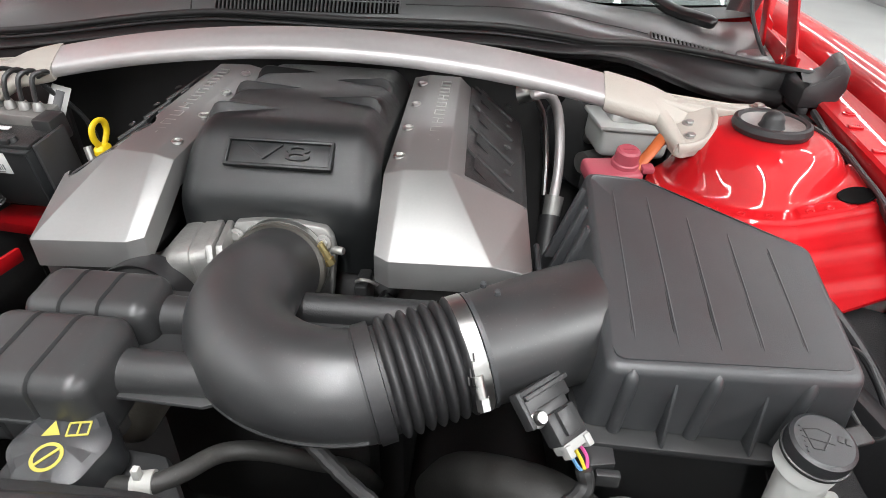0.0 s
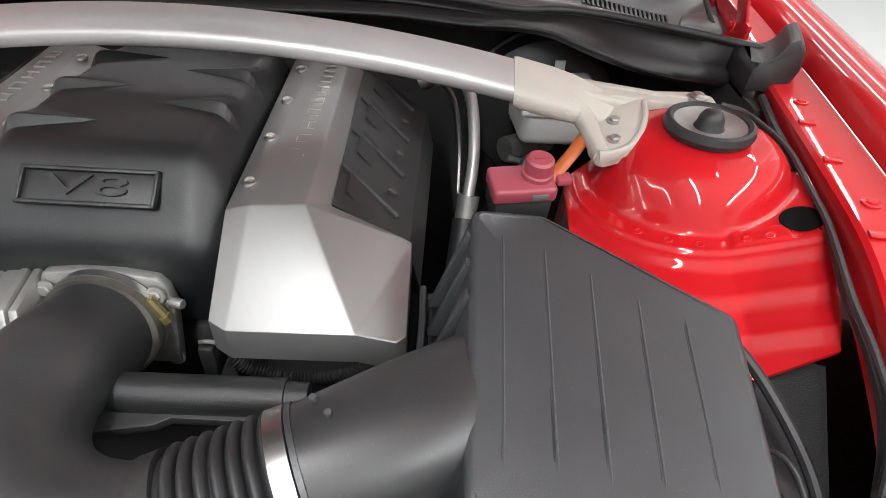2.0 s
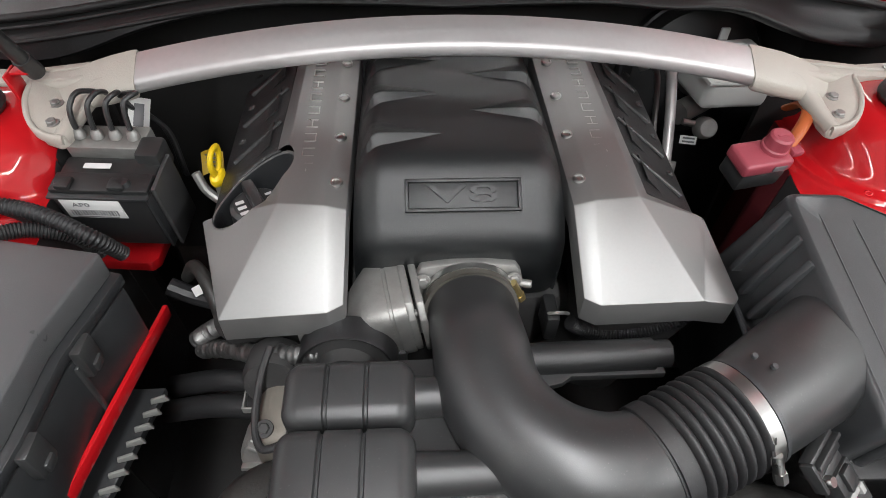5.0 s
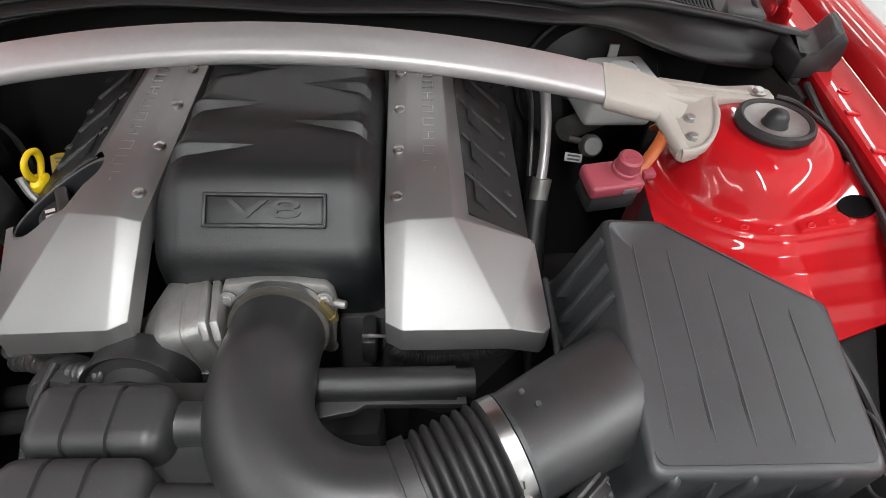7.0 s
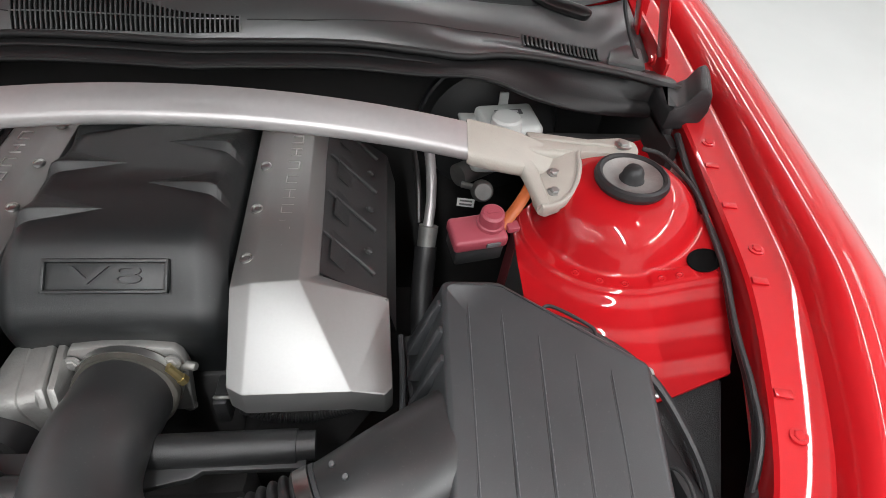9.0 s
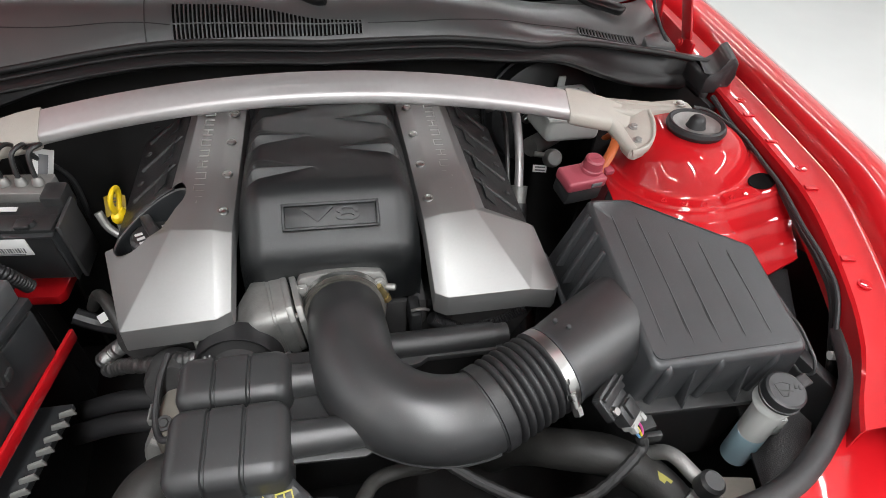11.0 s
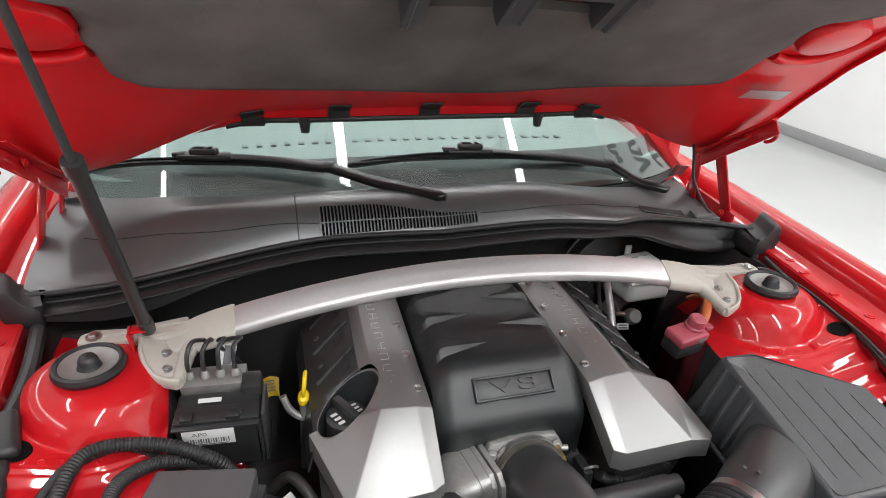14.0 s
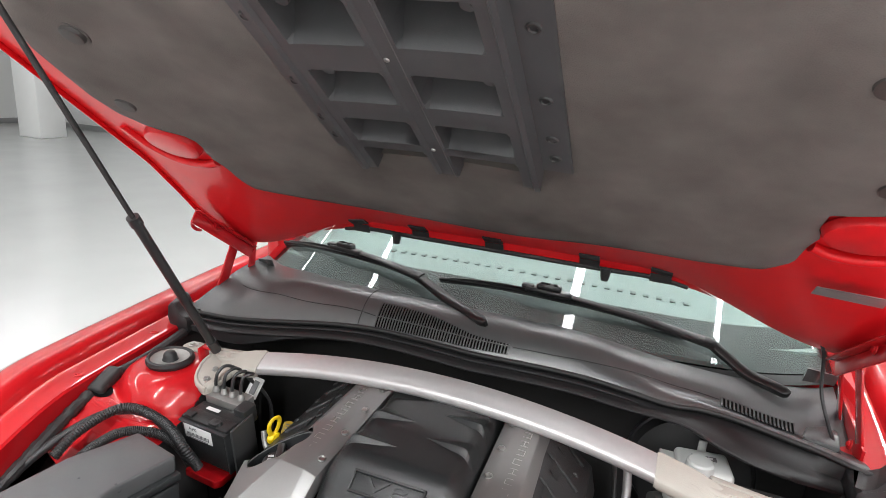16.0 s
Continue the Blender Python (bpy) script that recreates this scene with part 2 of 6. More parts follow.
# ---- the room ----
X0, X1, Y0, Y1 = -12.5, 4.6, -6.0, 8.9
floor = solid("floor", box(((X0 + X1) / 2, (Y0 + Y1) / 2, -0.05), (X1 - X0 + 0.4, Y1 - Y0 + 0.4, 0.1)), FLOOR,
              "polished light grey epoxy workshop floor", "floor", kind="structure")
solid("ceiling", box(((X0 + X1) / 2, (Y0 + Y1) / 2, CEIL + 0.05), (X1 - X0 + 0.4, Y1 - Y0 + 0.4, 0.1)), CEILM,
      "plain pale ceiling with strip lights", "ceiling", kind="structure")
for nm, c, sz in (("wall_east", (X1 + 0.1, (Y0 + Y1) / 2, CEIL / 2), (0.2, Y1 - Y0, CEIL)), ("wall_west", (X0 - 0.1, (Y0 + Y1) / 2, CEIL / 2), (0.2, Y1 - Y0, CEIL)),
                  ("wall_north", ((X0 + X1) / 2, Y1 + 0.1, CEIL / 2), (X1 - X0, 0.2, CEIL)), ("wall_south", ((X0 + X1) / 2, Y0 - 0.1, CEIL / 2), (X1 - X0, 0.2, CEIL))):
    solid(nm, box(c, sz), WALL, "plain white painted wall of the workshop", "wall", kind="structure")
for c, sz in (((X1 - 0.012, (Y0 + Y1) / 2, 0.05), (0.024, Y1 - Y0, 0.10)), ((X0 + 0.012, (Y0 + Y1) / 2, 0.05), (0.024, Y1 - Y0, 0.10)),
              (((X0 + X1) / 2, Y1 - 0.012, 0.05), (X1 - X0 - 0.06, 0.024, 0.10)), (((X0 + X1) / 2, Y0 + 0.012, 0.05), (X1 - X0 - 0.06, 0.024, 0.10))):
    solid("baseboard", box(c, sz, 0.004), SKIRT, "dark grey baseboard along the white wall", "baseboard", kind="structure")
solid("column", box((-10.25, 7.6, CEIL / 2), (0.55, 0.5, CEIL), 0.02), WALL, "white painted square column in the workshop", "column", kind="structure")
# fittings for every row, the added one at -9.0 too
for sx in STRIPS:
    lampbody = thing("ceiling_light", "long white strip light under the ceiling", "ceiling light", "strip lights")
    part("housing", box((sx, 0.4, CEIL - 0.04), (0.16, 12.6, 0.08), 0.01), WALL, lampbody)

# white banner hung beside the car; it shows only mirrored in the windshield. Its writing is plain strokes
banner = thing("hanging_banner", "white hanging banner board with unreadable dark strokes", "banner")
part("board", box((2.406, 2.46, 2.10), (0.012, 0.60, 1.62), 0.003), WALL, banner)
for yb in (2.25, 2.67):
    part("cord", rod((2.406, yb, 2.90), (2.406, yb, CEIL), 0.003, 8), SKIRT, banner)
for pts in (((2.471, 2.572), (2.457, 2.743), (2.408, 2.734), (2.395, 2.582), (2.362, 2.649), (2.328, 2.554), (2.309, 2.658)), ((2.543, 2.065), (2.493, 2.225), (2.420, 2.263), (2.420, 2.053), (2.470, 2.040)),
            ((2.351, 2.245), (2.359, 1.966), (2.231, 2.263)), ((2.626, 1.736), (2.593, 1.673), (2.545, 1.797), (2.482, 1.833), (2.490, 1.694), (2.429, 1.828), (2.385, 1.790), (2.375, 1.729))):
    strokes = []
    for (ya, za), (yb, zb) in zip(pts, pts[1:]):
        strokes.append(box((0, 0, 0), (0.004, 0.046, math.hypot(yb - ya, zb - za) + 0.03), 0.001, 1, Matrix.Translation((2.398, (ya + yb) / 2, (za + zb) / 2)) @ pose(0, 0, 0, -math.degrees(math.atan2(yb - ya, zb - za)), 0, 0)))
    part("stroke", join(*strokes), TAPE, banner)

# ---- the car's body ----


def table(pairs, v):
    """Linear look-up, eased between the entries."""
    if v <= pairs[0][0]:
        return pairs[0][1]
    for (a, fa), (b, fb) in zip(pairs, pairs[1:]):
        if v <= b:
            return fa + (fb - fa) * (v - a) / (b - a)
    return pairs[-1][1]


def ease(a, b, v):
    t = min(1.0, max(0.0, (v - a) / (b - a)))
    return t * t * (3 - 2 * t)


TX, TY = 0.595, 0.90
DOME = [(0.0, 0.917), (0.057, 0.917), (0.068, 0.915), (0.079, 0.910), (0.089, 0.901), (0.096, 0.890), (0.104, 0.873), (0.112, 0.854), (0.120, 0.834), (0.14, 0.79), (0.2, 0.70)]
RAIL_IN = [(0.36, 0.50), (0.42, 0.575), (0.486, 0.622), (0.55, 0.644), (0.627, 0.660), (0.732, 0.683), (0.829, 0.697), (1.066, 0.727), (1.3, 0.755), (1.7, 0.79)]


DOME_R = np.arange(0.0, 0.4, 0.0005)
_knots = np.interp(np.arange(-0.05, 0.45, 0.0005), [q[0] for q in DOME], [q[1] for q in DOME])
_bell = np.exp(-(np.arange(-0.02, 0.0201, 0.0005) / 0.0065) ** 2)
DOME_Z = np.convolve(_knots, _bell / _bell.sum(), "same")[100:100 + len(DOME_R)]


def rail_in(y):
    return sum(table(RAIL_IN, y + d) for d in (-0.06, -0.03, 0, 0.03, 0.06)) / 5


def rail_z(y):
    return 0.912 - 0.055 * ease(0.75, 0.40, y)


def lip_out(x, y):
    """How far a point lies outside the welded lip that runs round the tower's foot and on to the rail."""
    if x < TX:
        return math.hypot(x - TX, min(0.0, y - TY)) - 0.134
    return TY - 0.134 - 0.06 * (x - TX) - y


def apron_z(x, y):
    r = math.hypot(x - TX, (y - TY) * 0.97)
    dome = float(np.interp(r, DOME_R, DOME_Z))
    # shallow pressing and dent in the flank
    dome -= 0.0022 * math.exp(-((x - 0.530) / 0.012) ** 2 - ((y - 0.832) / 0.020) ** 2)
    shelf = 0.860 + (0.34 if x > TX else 0.14) * (x - TX) - 0.06 * ease(0.86, 0.95, y) * ease(0.61, 0.66, x)
    s = lip_out(x, y)
    crest = 0.052
    shelf += 0.020 * max(0.0, -s - 0.005) * ease(0.66, 0.60, x)
    # below the lip the sheet goes down in soft terraces
    shelf -= 0.0050 * ease(-0.001, 0.003, s) + 0.13 * max(0.0, s) + 0.008 * ease(0.004, 0.020, s) + 0.007 * ease(0.042, 0.062, s) + 0.007 * ease(0.082, 0.102, s)
    shelf += 0.0012 * (math.exp(-((s - 0.044) / 0.006) ** 2) + math.exp(-((s - 0.084) / 0.006) ** 2)) * ease(0.56, 0.60, x)
    # low welded-on patch behind the lip
    shelf += 0.0020 * ease(0.598, 0.601, x) * ease(0.652, 0.649, x) * ease(-0.026, -0.023, s) * ease(-0.003, -0.006, s)
    shelf -= 0.12 * ease(0.985, 1.06, y) * ease(0.66, 0.61, x)
    k = 0.006
    d = dome - shelf
    return 0.5 * (dome + shelf + math.sqrt(d * d + k * k))


LINER = material("liner_plastic", (0.030, 0.030, 0.031), 0.32, 0, 0.2, 20, 0.8, 900, stain=0.05)
car = thing("car_body", "glossy red coupe body with its engine bay open", "car")
for s in (1, -1):
    us, vs = lin(0.43, 0.725, 130), lin(0.645, 0.86, 130) + lin(0.8625, 1.0, 56) + lin(1.005, 1.12, 16)

    def apron(u, v, s=s):
        xa = (0.452 if s > 0 else 0.495) + 0.08 * ease(0.90, 1.0, v) + 0.05 * ease(0.97, 1.06, v)
        x = xa + (u - 0.43) * (rail_in(v) - 0.004 - xa) / 0.295
        y = v + 0.22 * (x - 0.60) * ease(0.72, 0.645, v)
        return (s * x, y, apron_z(x, y))
    part("strut_tower", sheet(apron, us, vs, 0.004), RED, car, "glossy red domed strut tower", 60)
    # inner wall is body red; its shade is put into these darker colours
    for ya, paint in ((0.87, SHADERED), (0.0, DARK)):
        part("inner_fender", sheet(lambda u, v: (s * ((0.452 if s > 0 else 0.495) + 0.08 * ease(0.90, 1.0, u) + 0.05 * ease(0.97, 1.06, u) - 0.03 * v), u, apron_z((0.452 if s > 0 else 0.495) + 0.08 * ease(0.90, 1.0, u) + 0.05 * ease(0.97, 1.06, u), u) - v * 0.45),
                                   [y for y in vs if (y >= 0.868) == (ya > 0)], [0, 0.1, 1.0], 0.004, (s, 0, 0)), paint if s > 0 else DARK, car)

    def rail(u, v, s=s):
        xi, z = rail_in(v), rail_z(v)
        dx, dz = ((0, -0.05), (0.0, -0.004), (0.004, 0.0), (0.05, 0.003), (0.056, 0.006))[int(u)]
        return (s * (xi + dx), v, z + dz)
    ys = lin(0.38, 1.60, 62)
    part("fender_rail", sheet(rail, [0, 1, 2, 3, 4], ys, 0.003, (s, 0, -0.5)), RED, car, "folded red fender rail")
    OUT = [(0.056, -0.004), (0.0575, 0.006), (0.061, 0.017), (0.066, 0.027), (0.073, 0.035), (0.082, 0.040), (0.095, 0.043), (0.115, 0.039), (0.145, 0.024), (0.175, -0.004), (0.20, -0.05),
           (0.215, -0.11), (0.22, -0.2), (0.215, -0.35), (0.20, -0.52), (0.18, -0.62)]

    def fender(u, v, s=s):
        dx, dz = OUT[int(u)]
        return (s * (rail_in(v) + dx), v, rail_z(v) + dz)
    part("fender", sheet(fender, range(len(OUT)), lin(0.30, 1.70, 60), 0.002, (-s, 0, 0)), RED, car, "glossy red front fender", 60)
    for yb, kind in ((1.0, "bolt"), (0.78, "bolt"), (0.56, "bolt")):
        bolt(car, (s * (rail_in(yb) + 0.024), yb, rail_z(yb) + 0.001), (0, 0, 1), 0.006, 0.004, RED)
    for yb in (0.945, 0.86, 0.73, 0.60) if s > 0 else ():
        part("rail_tab", box((s * (rail_in(yb) + 0.014), yb, rail_z(yb) + 0.002), (0.018, 0.010, 0.003), 0.001, 2, pose(0, 0, 0, 0, 0, -s * 12)), RED, car)
    # round drain hole in the apron: a near-black disc painted as its shade
    hx, hy = 0.664, 0.790
    part("drain_hole", moved(lathe([(0.0, 0.0), (0.0165, 0.0), (0.018, 0.0012), (0.0195, 0.0)], 28), Matrix.Translation((s * hx, hy, apron_z(hx, hy) + 0.0022)) @ pose(0, 0, 0, 0, -s * 19, 0)), VOID, car)
    for bx in (0.515, 0.541, 0.569, 0.612, 0.632, 0.655, 0.676):
        by = TY - math.sqrt(0.125 ** 2 - (bx - TX) ** 2) if bx < TX else TY - 0.123 - 0.06 * (bx - TX)
        part("spot_weld", moved(lathe([(0.0, 0.0003), (0.0022, 0.0003), (0.0032, 0.0010), (0.0042, 0.0009), (0.0052, 0.0)], 14), Matrix.Translation((s * bx, by, apron_z(bx, by))) @ pose(0, 0, 0, 8, -s * 15, 0)), RED, car)
    # tyre and wheel stand under the fender
    part("tyre", moved(lathe([(0.22, -0.12), (0.33, -0.12), (0.345, -0.09), (0.345, 0.09), (0.33, 0.12), (0.22, 0.12)], 40), pose(s * 0.80, 0.72, 0.345, 0, 90, 0)), RUBBER, car)

# nose of the car outside the rubber seal
NOSE = [(0.0, 0.345), (0.12, 0.340), (0.25, 0.330), (0.36, 0.330), (0.45, 0.352), (0.535, 0.405), (0.60, 0.46), (0.64, 0.53)]


def nose_line(n=40):
    right = smooth_line([(x, y, 0) for x, y in NOSE], 6)
    left = [Vector((-p.x, p.y, 0)) for p in right[::-1]]
    return left[:-1] + right


NL = nose_line()


def nose(u, v):
    p = NL[int(u)]
    out = Vector((p.x * 0.9, p.y - 0.75, 0)).normalized()
    q = p + out * (0.30 * v)
    return (q.x, q.y, 0.825 - 0.03 * v - 0.22 * v ** 3)


part("front_panel", sheet(nose, range(len(NL)), [0, 0.08, 0.25, 0.5, 0.75, 1.0, 1.15], 0.004), RED, car, "red nose panel ahead of the bay", 60)
part("bumper", sheet(lambda u, v: tuple(Vector(nose(u, 1.15)) + Vector((0, 0, -0.35 * v))), range(len(NL)), [0, 0.5, 1.0], 0.004, (0, 1, 0)), RED, car)
part("firewall", box((0, 1.31, 0.58), (1.40, 0.02, 0.62)), DARK, car)
for s in (1, -1):
    part("side_wall", box((s * 0.708, 1.17, 0.58), (0.012, 0.30, 0.62)), DARK, car)
    part("side_wall", box((s * 0.628, 1.126, 0.56), (0.17, 0.010, 0.56)), DARK, car)
part("radiator_support", box((0, 0.30, 0.52), (1.0, 0.05, 0.52), 0.01), DARK, car)
part("undertray", box((0, 0.82, 0.22), (1.5, 1.2, 0.02)), DARK, car)
for s in (1, -1):
    part("wheel_house_liner", box((s * 0.60, 0.50, 0.55), (0.02, 0.30, 0.5), 0.005, 2, pose(0, 0, 0, 0, 0, s * 12)), RUBBER, car)
    part("liner_shelf", sheet(lambda u, v: (s * (0.50 + u * (rail_in(0.672 - 0.33 * v) - 0.50)), 0.672 - 0.33 * v, 0.803 - 0.11 * v + 0.012 * math.sin(5 * v + 3 * u)), lin(0, 1, 8), lin(0, 1, 14), 0.004), LINER, car, "dark grey plastic wheel liner", 60)

seal = solid("bonnet_seal", sweep([p + Vector((0, 0, 0.828)) for p in NL], lambda t: 0.013, 12, flat=0.8), RUBBER,
             "black rubber weather seal along the red nose panel", "seal")

# ---- cowl, windshield, wipers ----


LIP_Y = [(0.26, 1.147), (0.34, 1.146), (0.40, 1.148), (0.43, 1.158), (0.47, 1.165), (0.52, 1.163), (0.583, 1.153), (0.662, 1.145), (0.71, 1.122), (0.735, 1.11)]
LIP_Z = [(0.26, 0.973), (0.34, 0.966), (0.40, 0.957), (0.455, 0.957), (0.52, 0.953), (0.583, 0.947), (0.662, 0.937), (0.735, 0.933)]
LOW_Y = [(0.30, 1.110), (0.40, 1.108), (0.445, 1.098), (0.48, 1.080), (0.556, 1.090), (0.62, 1.108), (0.71, 1.130)]
LOW_Z = [(0.30, 0.954), (0.40, 0.951), (0.445, 0.949), (0.48, 0.939), (0.556, 0.911), (0.62, 0.892), (0.71, 0.876)]


def soft(pairs, v, w=0.01):
    return sum(table(pairs, v + w * d) for d in (-2, -1, 0, 1, 2)) / 5


def cowl_front(x):
    a = abs(x) / 0.7
    p = Vector((x, 1.136 - 0.02 * a * a + 0.014 * math.sin(4.5 * a), 0.975 - 0.042 * ease(0.20, 0.66, abs(x))))
    return p.lerp(Vector((x, soft(LIP_Y, x), soft(LIP_Z, x))), ease(0.24, 0.32, x))


def cowl_low(x):
    """The lower edge of the seal; at one end it drops into a broad smooth end piece."""
    p = cowl_front(x) + Vector((0, -0.036, -0.018))
    return p.lerp(Vector((x, soft(LOW_Y, x), soft(LOW_Z, x))), ease(0.30, 0.40, x))


def cowl_rear(x):
    a = abs(x) / 0.72
    return Vector((x, 1.258 + 0.155 * a ** 4, 1.030 - 0.018 * a * a))


def cowl_at(x, v):
    p = cowl_front(x).lerp(cowl_rear(x), v)
    k = ease(0.30, 0.65, x)
    p.z += 0.028 * (1 - 0.8 * k) * math.sin(math.pi * v ** 0.85) - (0.082 * ease(0.15, 0.75, x) - 0.022 * k if x > 0 else 0.015 * ease(0.50, 0.66, -x)) * ease(0.0, 0.37 + 0.05 * k, v)
    p.z += 0.010 * math.exp(-((x + 0.46) / 0.10) ** 2 - ((v - 0.5) / 0.22) ** 2)
    return p


cowl = thing("cowl", "dusty black plastic cowl panel under the windshield", "cowl")
part("panel", sheet(lambda u, v: cowl_at(u, v), lin(-0.735, 0.735, 200), lin(0.0, 1.0, 56), 0.004), COWL, cowl, "", 60)


def plenum(u, v):
    p, q = cowl_front(u), cowl_low(u)
    end = ease(0.40, 0.50, u)
    t, dy, dz = ((0.0, 0.0, -0.004), (0.3, -0.002, -0.003), (0.5, 0.0, -0.003), (0.62, -0.008, 0.0), (0.8, -0.012, 0.0), (0.93, -0.008, 0.0), (1.0, 0.0, -0.003), (1.0, 0.016, -0.012), (1.0, 0.16, -0.030))[int(v)]
    r = p.lerp(q, t)
    bul = math.exp(-((u + 0.58) / 0.11) ** 2)
    return (r.x, r.y + dy * (end if 2 < int(v) < 6 else 1), r.z + dz - 0.026 * bul * (1 if int(v) in (6, 7) else 0))


part("plenum_wall", sheet(plenum, lin(-0.735, 0.72, 80), range(9), 0.003, (0, 1, 0)), SEALM, cowl, "", 50)
cowlseal = thing("cowl_seal", "black double-lipped rubber seal along the cowl", "seal")
part("upper_lip", sweep([cowl_front(x) + Vector((0, -0.004, 0.004)) for x in lin(-0.735, 0.735, 90)], 0.0054, 12), SEALM, cowlseal)
part("middle_lip", sweep([cowl_front(x) + Vector((0, -0.017, -0.005)) for x in lin(-0.735, 0.36, 60)], lambda t: 0.0026 * min(1.0, 12 * (1 - t) + 0.1), 10), SEALM, cowlseal)
part("lower_lip", sweep([cowl_low(x) + Vector((0, -0.001, 0.001)) for x in lin(-0.735, 0.715, 90)], 0.0030, 10), SEALM, cowlseal)


def cowl_n(x, v):
    a, b, c = cowl_at(x, v), cowl_at(x + 0.01, v), cowl_at(x, min(1, v + 0.05))
    return (b - a).cross(c - a).normalized()


def slots(x0, x1, low, top, n, lift, bar=None):
    """A near-black sheet painted as a vent's shade, thin upright slats across it; low and top are functions of x."""
    # sheet lies on the cowl; its black stands for the shade inside
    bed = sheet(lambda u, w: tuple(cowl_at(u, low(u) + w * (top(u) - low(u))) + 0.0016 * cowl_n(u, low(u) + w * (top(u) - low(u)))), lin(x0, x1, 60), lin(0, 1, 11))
    part("vent_shade_sheet", bed, VOID, cowl)
    for i in range(n + 1):
        x = x0 + (x1 - x0) * i / n
        w = (x1 - x0) / n * 0.17
        bm = bmesh.new()
        rows = []
        for t in lin(0, 1, 5):
            v = low(x) + t * (top(x) - low(x))
            p, nn = cowl_at(x, v), cowl_n(x, v)
            rows.append([bm.verts.new(p + nn * h + Vector((d, 0, 0))) for d, h in ((-w, 0.0005), (-w, lift), (w, lift), (w, 0.0005))])
        for p, q in zip(rows, rows[1:]):
            for k in range(3):
                bm.faces.new((p[k], p[k + 1], q[k + 1], q[k]))
        part("slat", bm, COWL, cowl)
    if bar:
        part("cross_bar", sweep([cowl_at(x, v) + 0.003 * cowl_n(x, v) for x, v in ((x, bar(x)) for x in lin(x0, x1, 24)) if low(x) < v < top(x)], 0.0011, 6), COWL, cowl)


slots(-0.242, 0.070, lambda x: 0.030 + 0.12 * (x + 0.24), lambda x: soft([(-0.24, 0.396), (-0.13, 0.378), (-0.02, 0.222), (0.07, 0.184)], x), 46, 0.0042, lambda x: 0.163)
slots(0.497, 0.634, lambda x: 0.235 + 0.80 * (x - 0.497), lambda x: 0.47 + 0.15 * (x - 0.497), 18, 0.0034)
part("seam", sweep([cowl_at(-0.285, v) + Vector((0, 0, 0.0008)) for v in lin(0.02, 0.99, 12)], 0.0012, 6), DARK, cowl)
# thin dark beads paint in the shading along the cowl's folds
for pts in (((0.08, 0.163), (0.146, 0.166), (0.18, 0.172), (0.263, 0.224), (0.369, 0.364), (0.492, 0.428)), ((-0.246, 0.163), (-0.288, 0.204), (-0.345, 0.234), (-0.40, 0.240), (-0.453, 0.262), (-0.536, 0.324), (-0.66, 0.42))):
    part("crease_shade_line", sweep([cowl_at(p.x, p.y) + Vector((0, 0, 0.0002)) for p in smooth_line([(x, v, 0) for x, v in pts], 8)], 0.0009, 8), SEALM, cowl)
for s in (1, -1):
    part("end_fin", sheet(lambda u, v: (s * (0.655 + 0.062 * u + 0.006 * math.sin(7 * u)), 1.345 + 0.030 * u - 0.018 * v, 0.985 - 0.010 * u + (0.036 - 0.006 * u) * v), lin(0, 1, 10), lin(0, 1, 4), 0.004, (0, 1, 0)), COWL, cowl, "upright end of the cowl", 60)
    part("end_cap", prism([(s * 0.640, 1.195), (s * 0.700, 1.180), (s * 0.712, 1.245), (s * 0.690, 1.262), (s * 0.655, 1.240)], 0.905, 0.938, 0.005), COWL, cowl)
    fin = thing("corner_block", "black foam corner block on the fender rail", "seal", "corner blocks")
    side = [(0.735 + 0.76 * (x - 0.738), z) for x, z in ((0.686, 0.900), (0.778, 0.900), (0.792, 0.930), (0.788, 0.958), (0.772, 0.971), (0.757, 0.966), (0.742, 0.946), (0.722, 0.938), (0.700, 0.940), (0.688, 0.930))]
    bm = prism(side, -0.038, 0.038, 0.004)
    for v in bm.verts:
        v.co.x += (0.5 * v.co.z if v.co.z < 0 else 0.2 * v.co.z) * (0.0 if v.co.x < 0.71 else 1.0)
    bm.transform(Matrix(((s, 0, 0, 0), (0, 0, 1, 1.092), (0, 1, 0, 0), (0, 0, 0, 1))))
    part("block", bm, RUBBER, fin)
    part("flap", prism([(s * 0.702, 1.060), (s * 0.712, 1.052), (s * 0.722, 1.070), (s * 0.716, 1.120), (s * 0.702, 1.125)], 0.882, 0.902, 0.004), RUBBER, fin)

def strap(line, w, h, up=(0, -0.46, 0.88)):
    """A band of rounded rectangular section along a line; w and h are functions of the share 0..1 of its length."""
    bm = bmesh.new()
    rings, n = [], len(line)
    for i, p in enumerate(line):
        t = i / (n - 1)
        d = (line[min(i + 1, n - 1)] - line[max(i - 1, 0)]).normalized()
        side = d.cross(Vector(up)).normalized()
        top = side.cross(d)
        a, b = w(t) / 2, h(t) / 2
        sec = ((-1, -0.5), (-1, 0.15), (-0.86, 0.72), (-0.5, 1), (0.5, 1), (0.86, 0.72), (1, 0.15), (1, -0.5), (0.8, -0.9), (-0.8, -0.9))
        rings.append([bm.verts.new(p + side * (a * q) + top * (b * r)) for q, r in sec])
    for p, q in zip(rings, rings[1:]):
        for k in range(10):
            bm.faces.new((p[k], p[(k + 1) % 10], q[(k + 1) % 10], q[k]))
    bm.faces.new(rings[0][::-1])
    bm.faces.new(rings[-1])
    return bm


wind = thing("windshield", "raked clear windshield with a black lower border", "windshield")


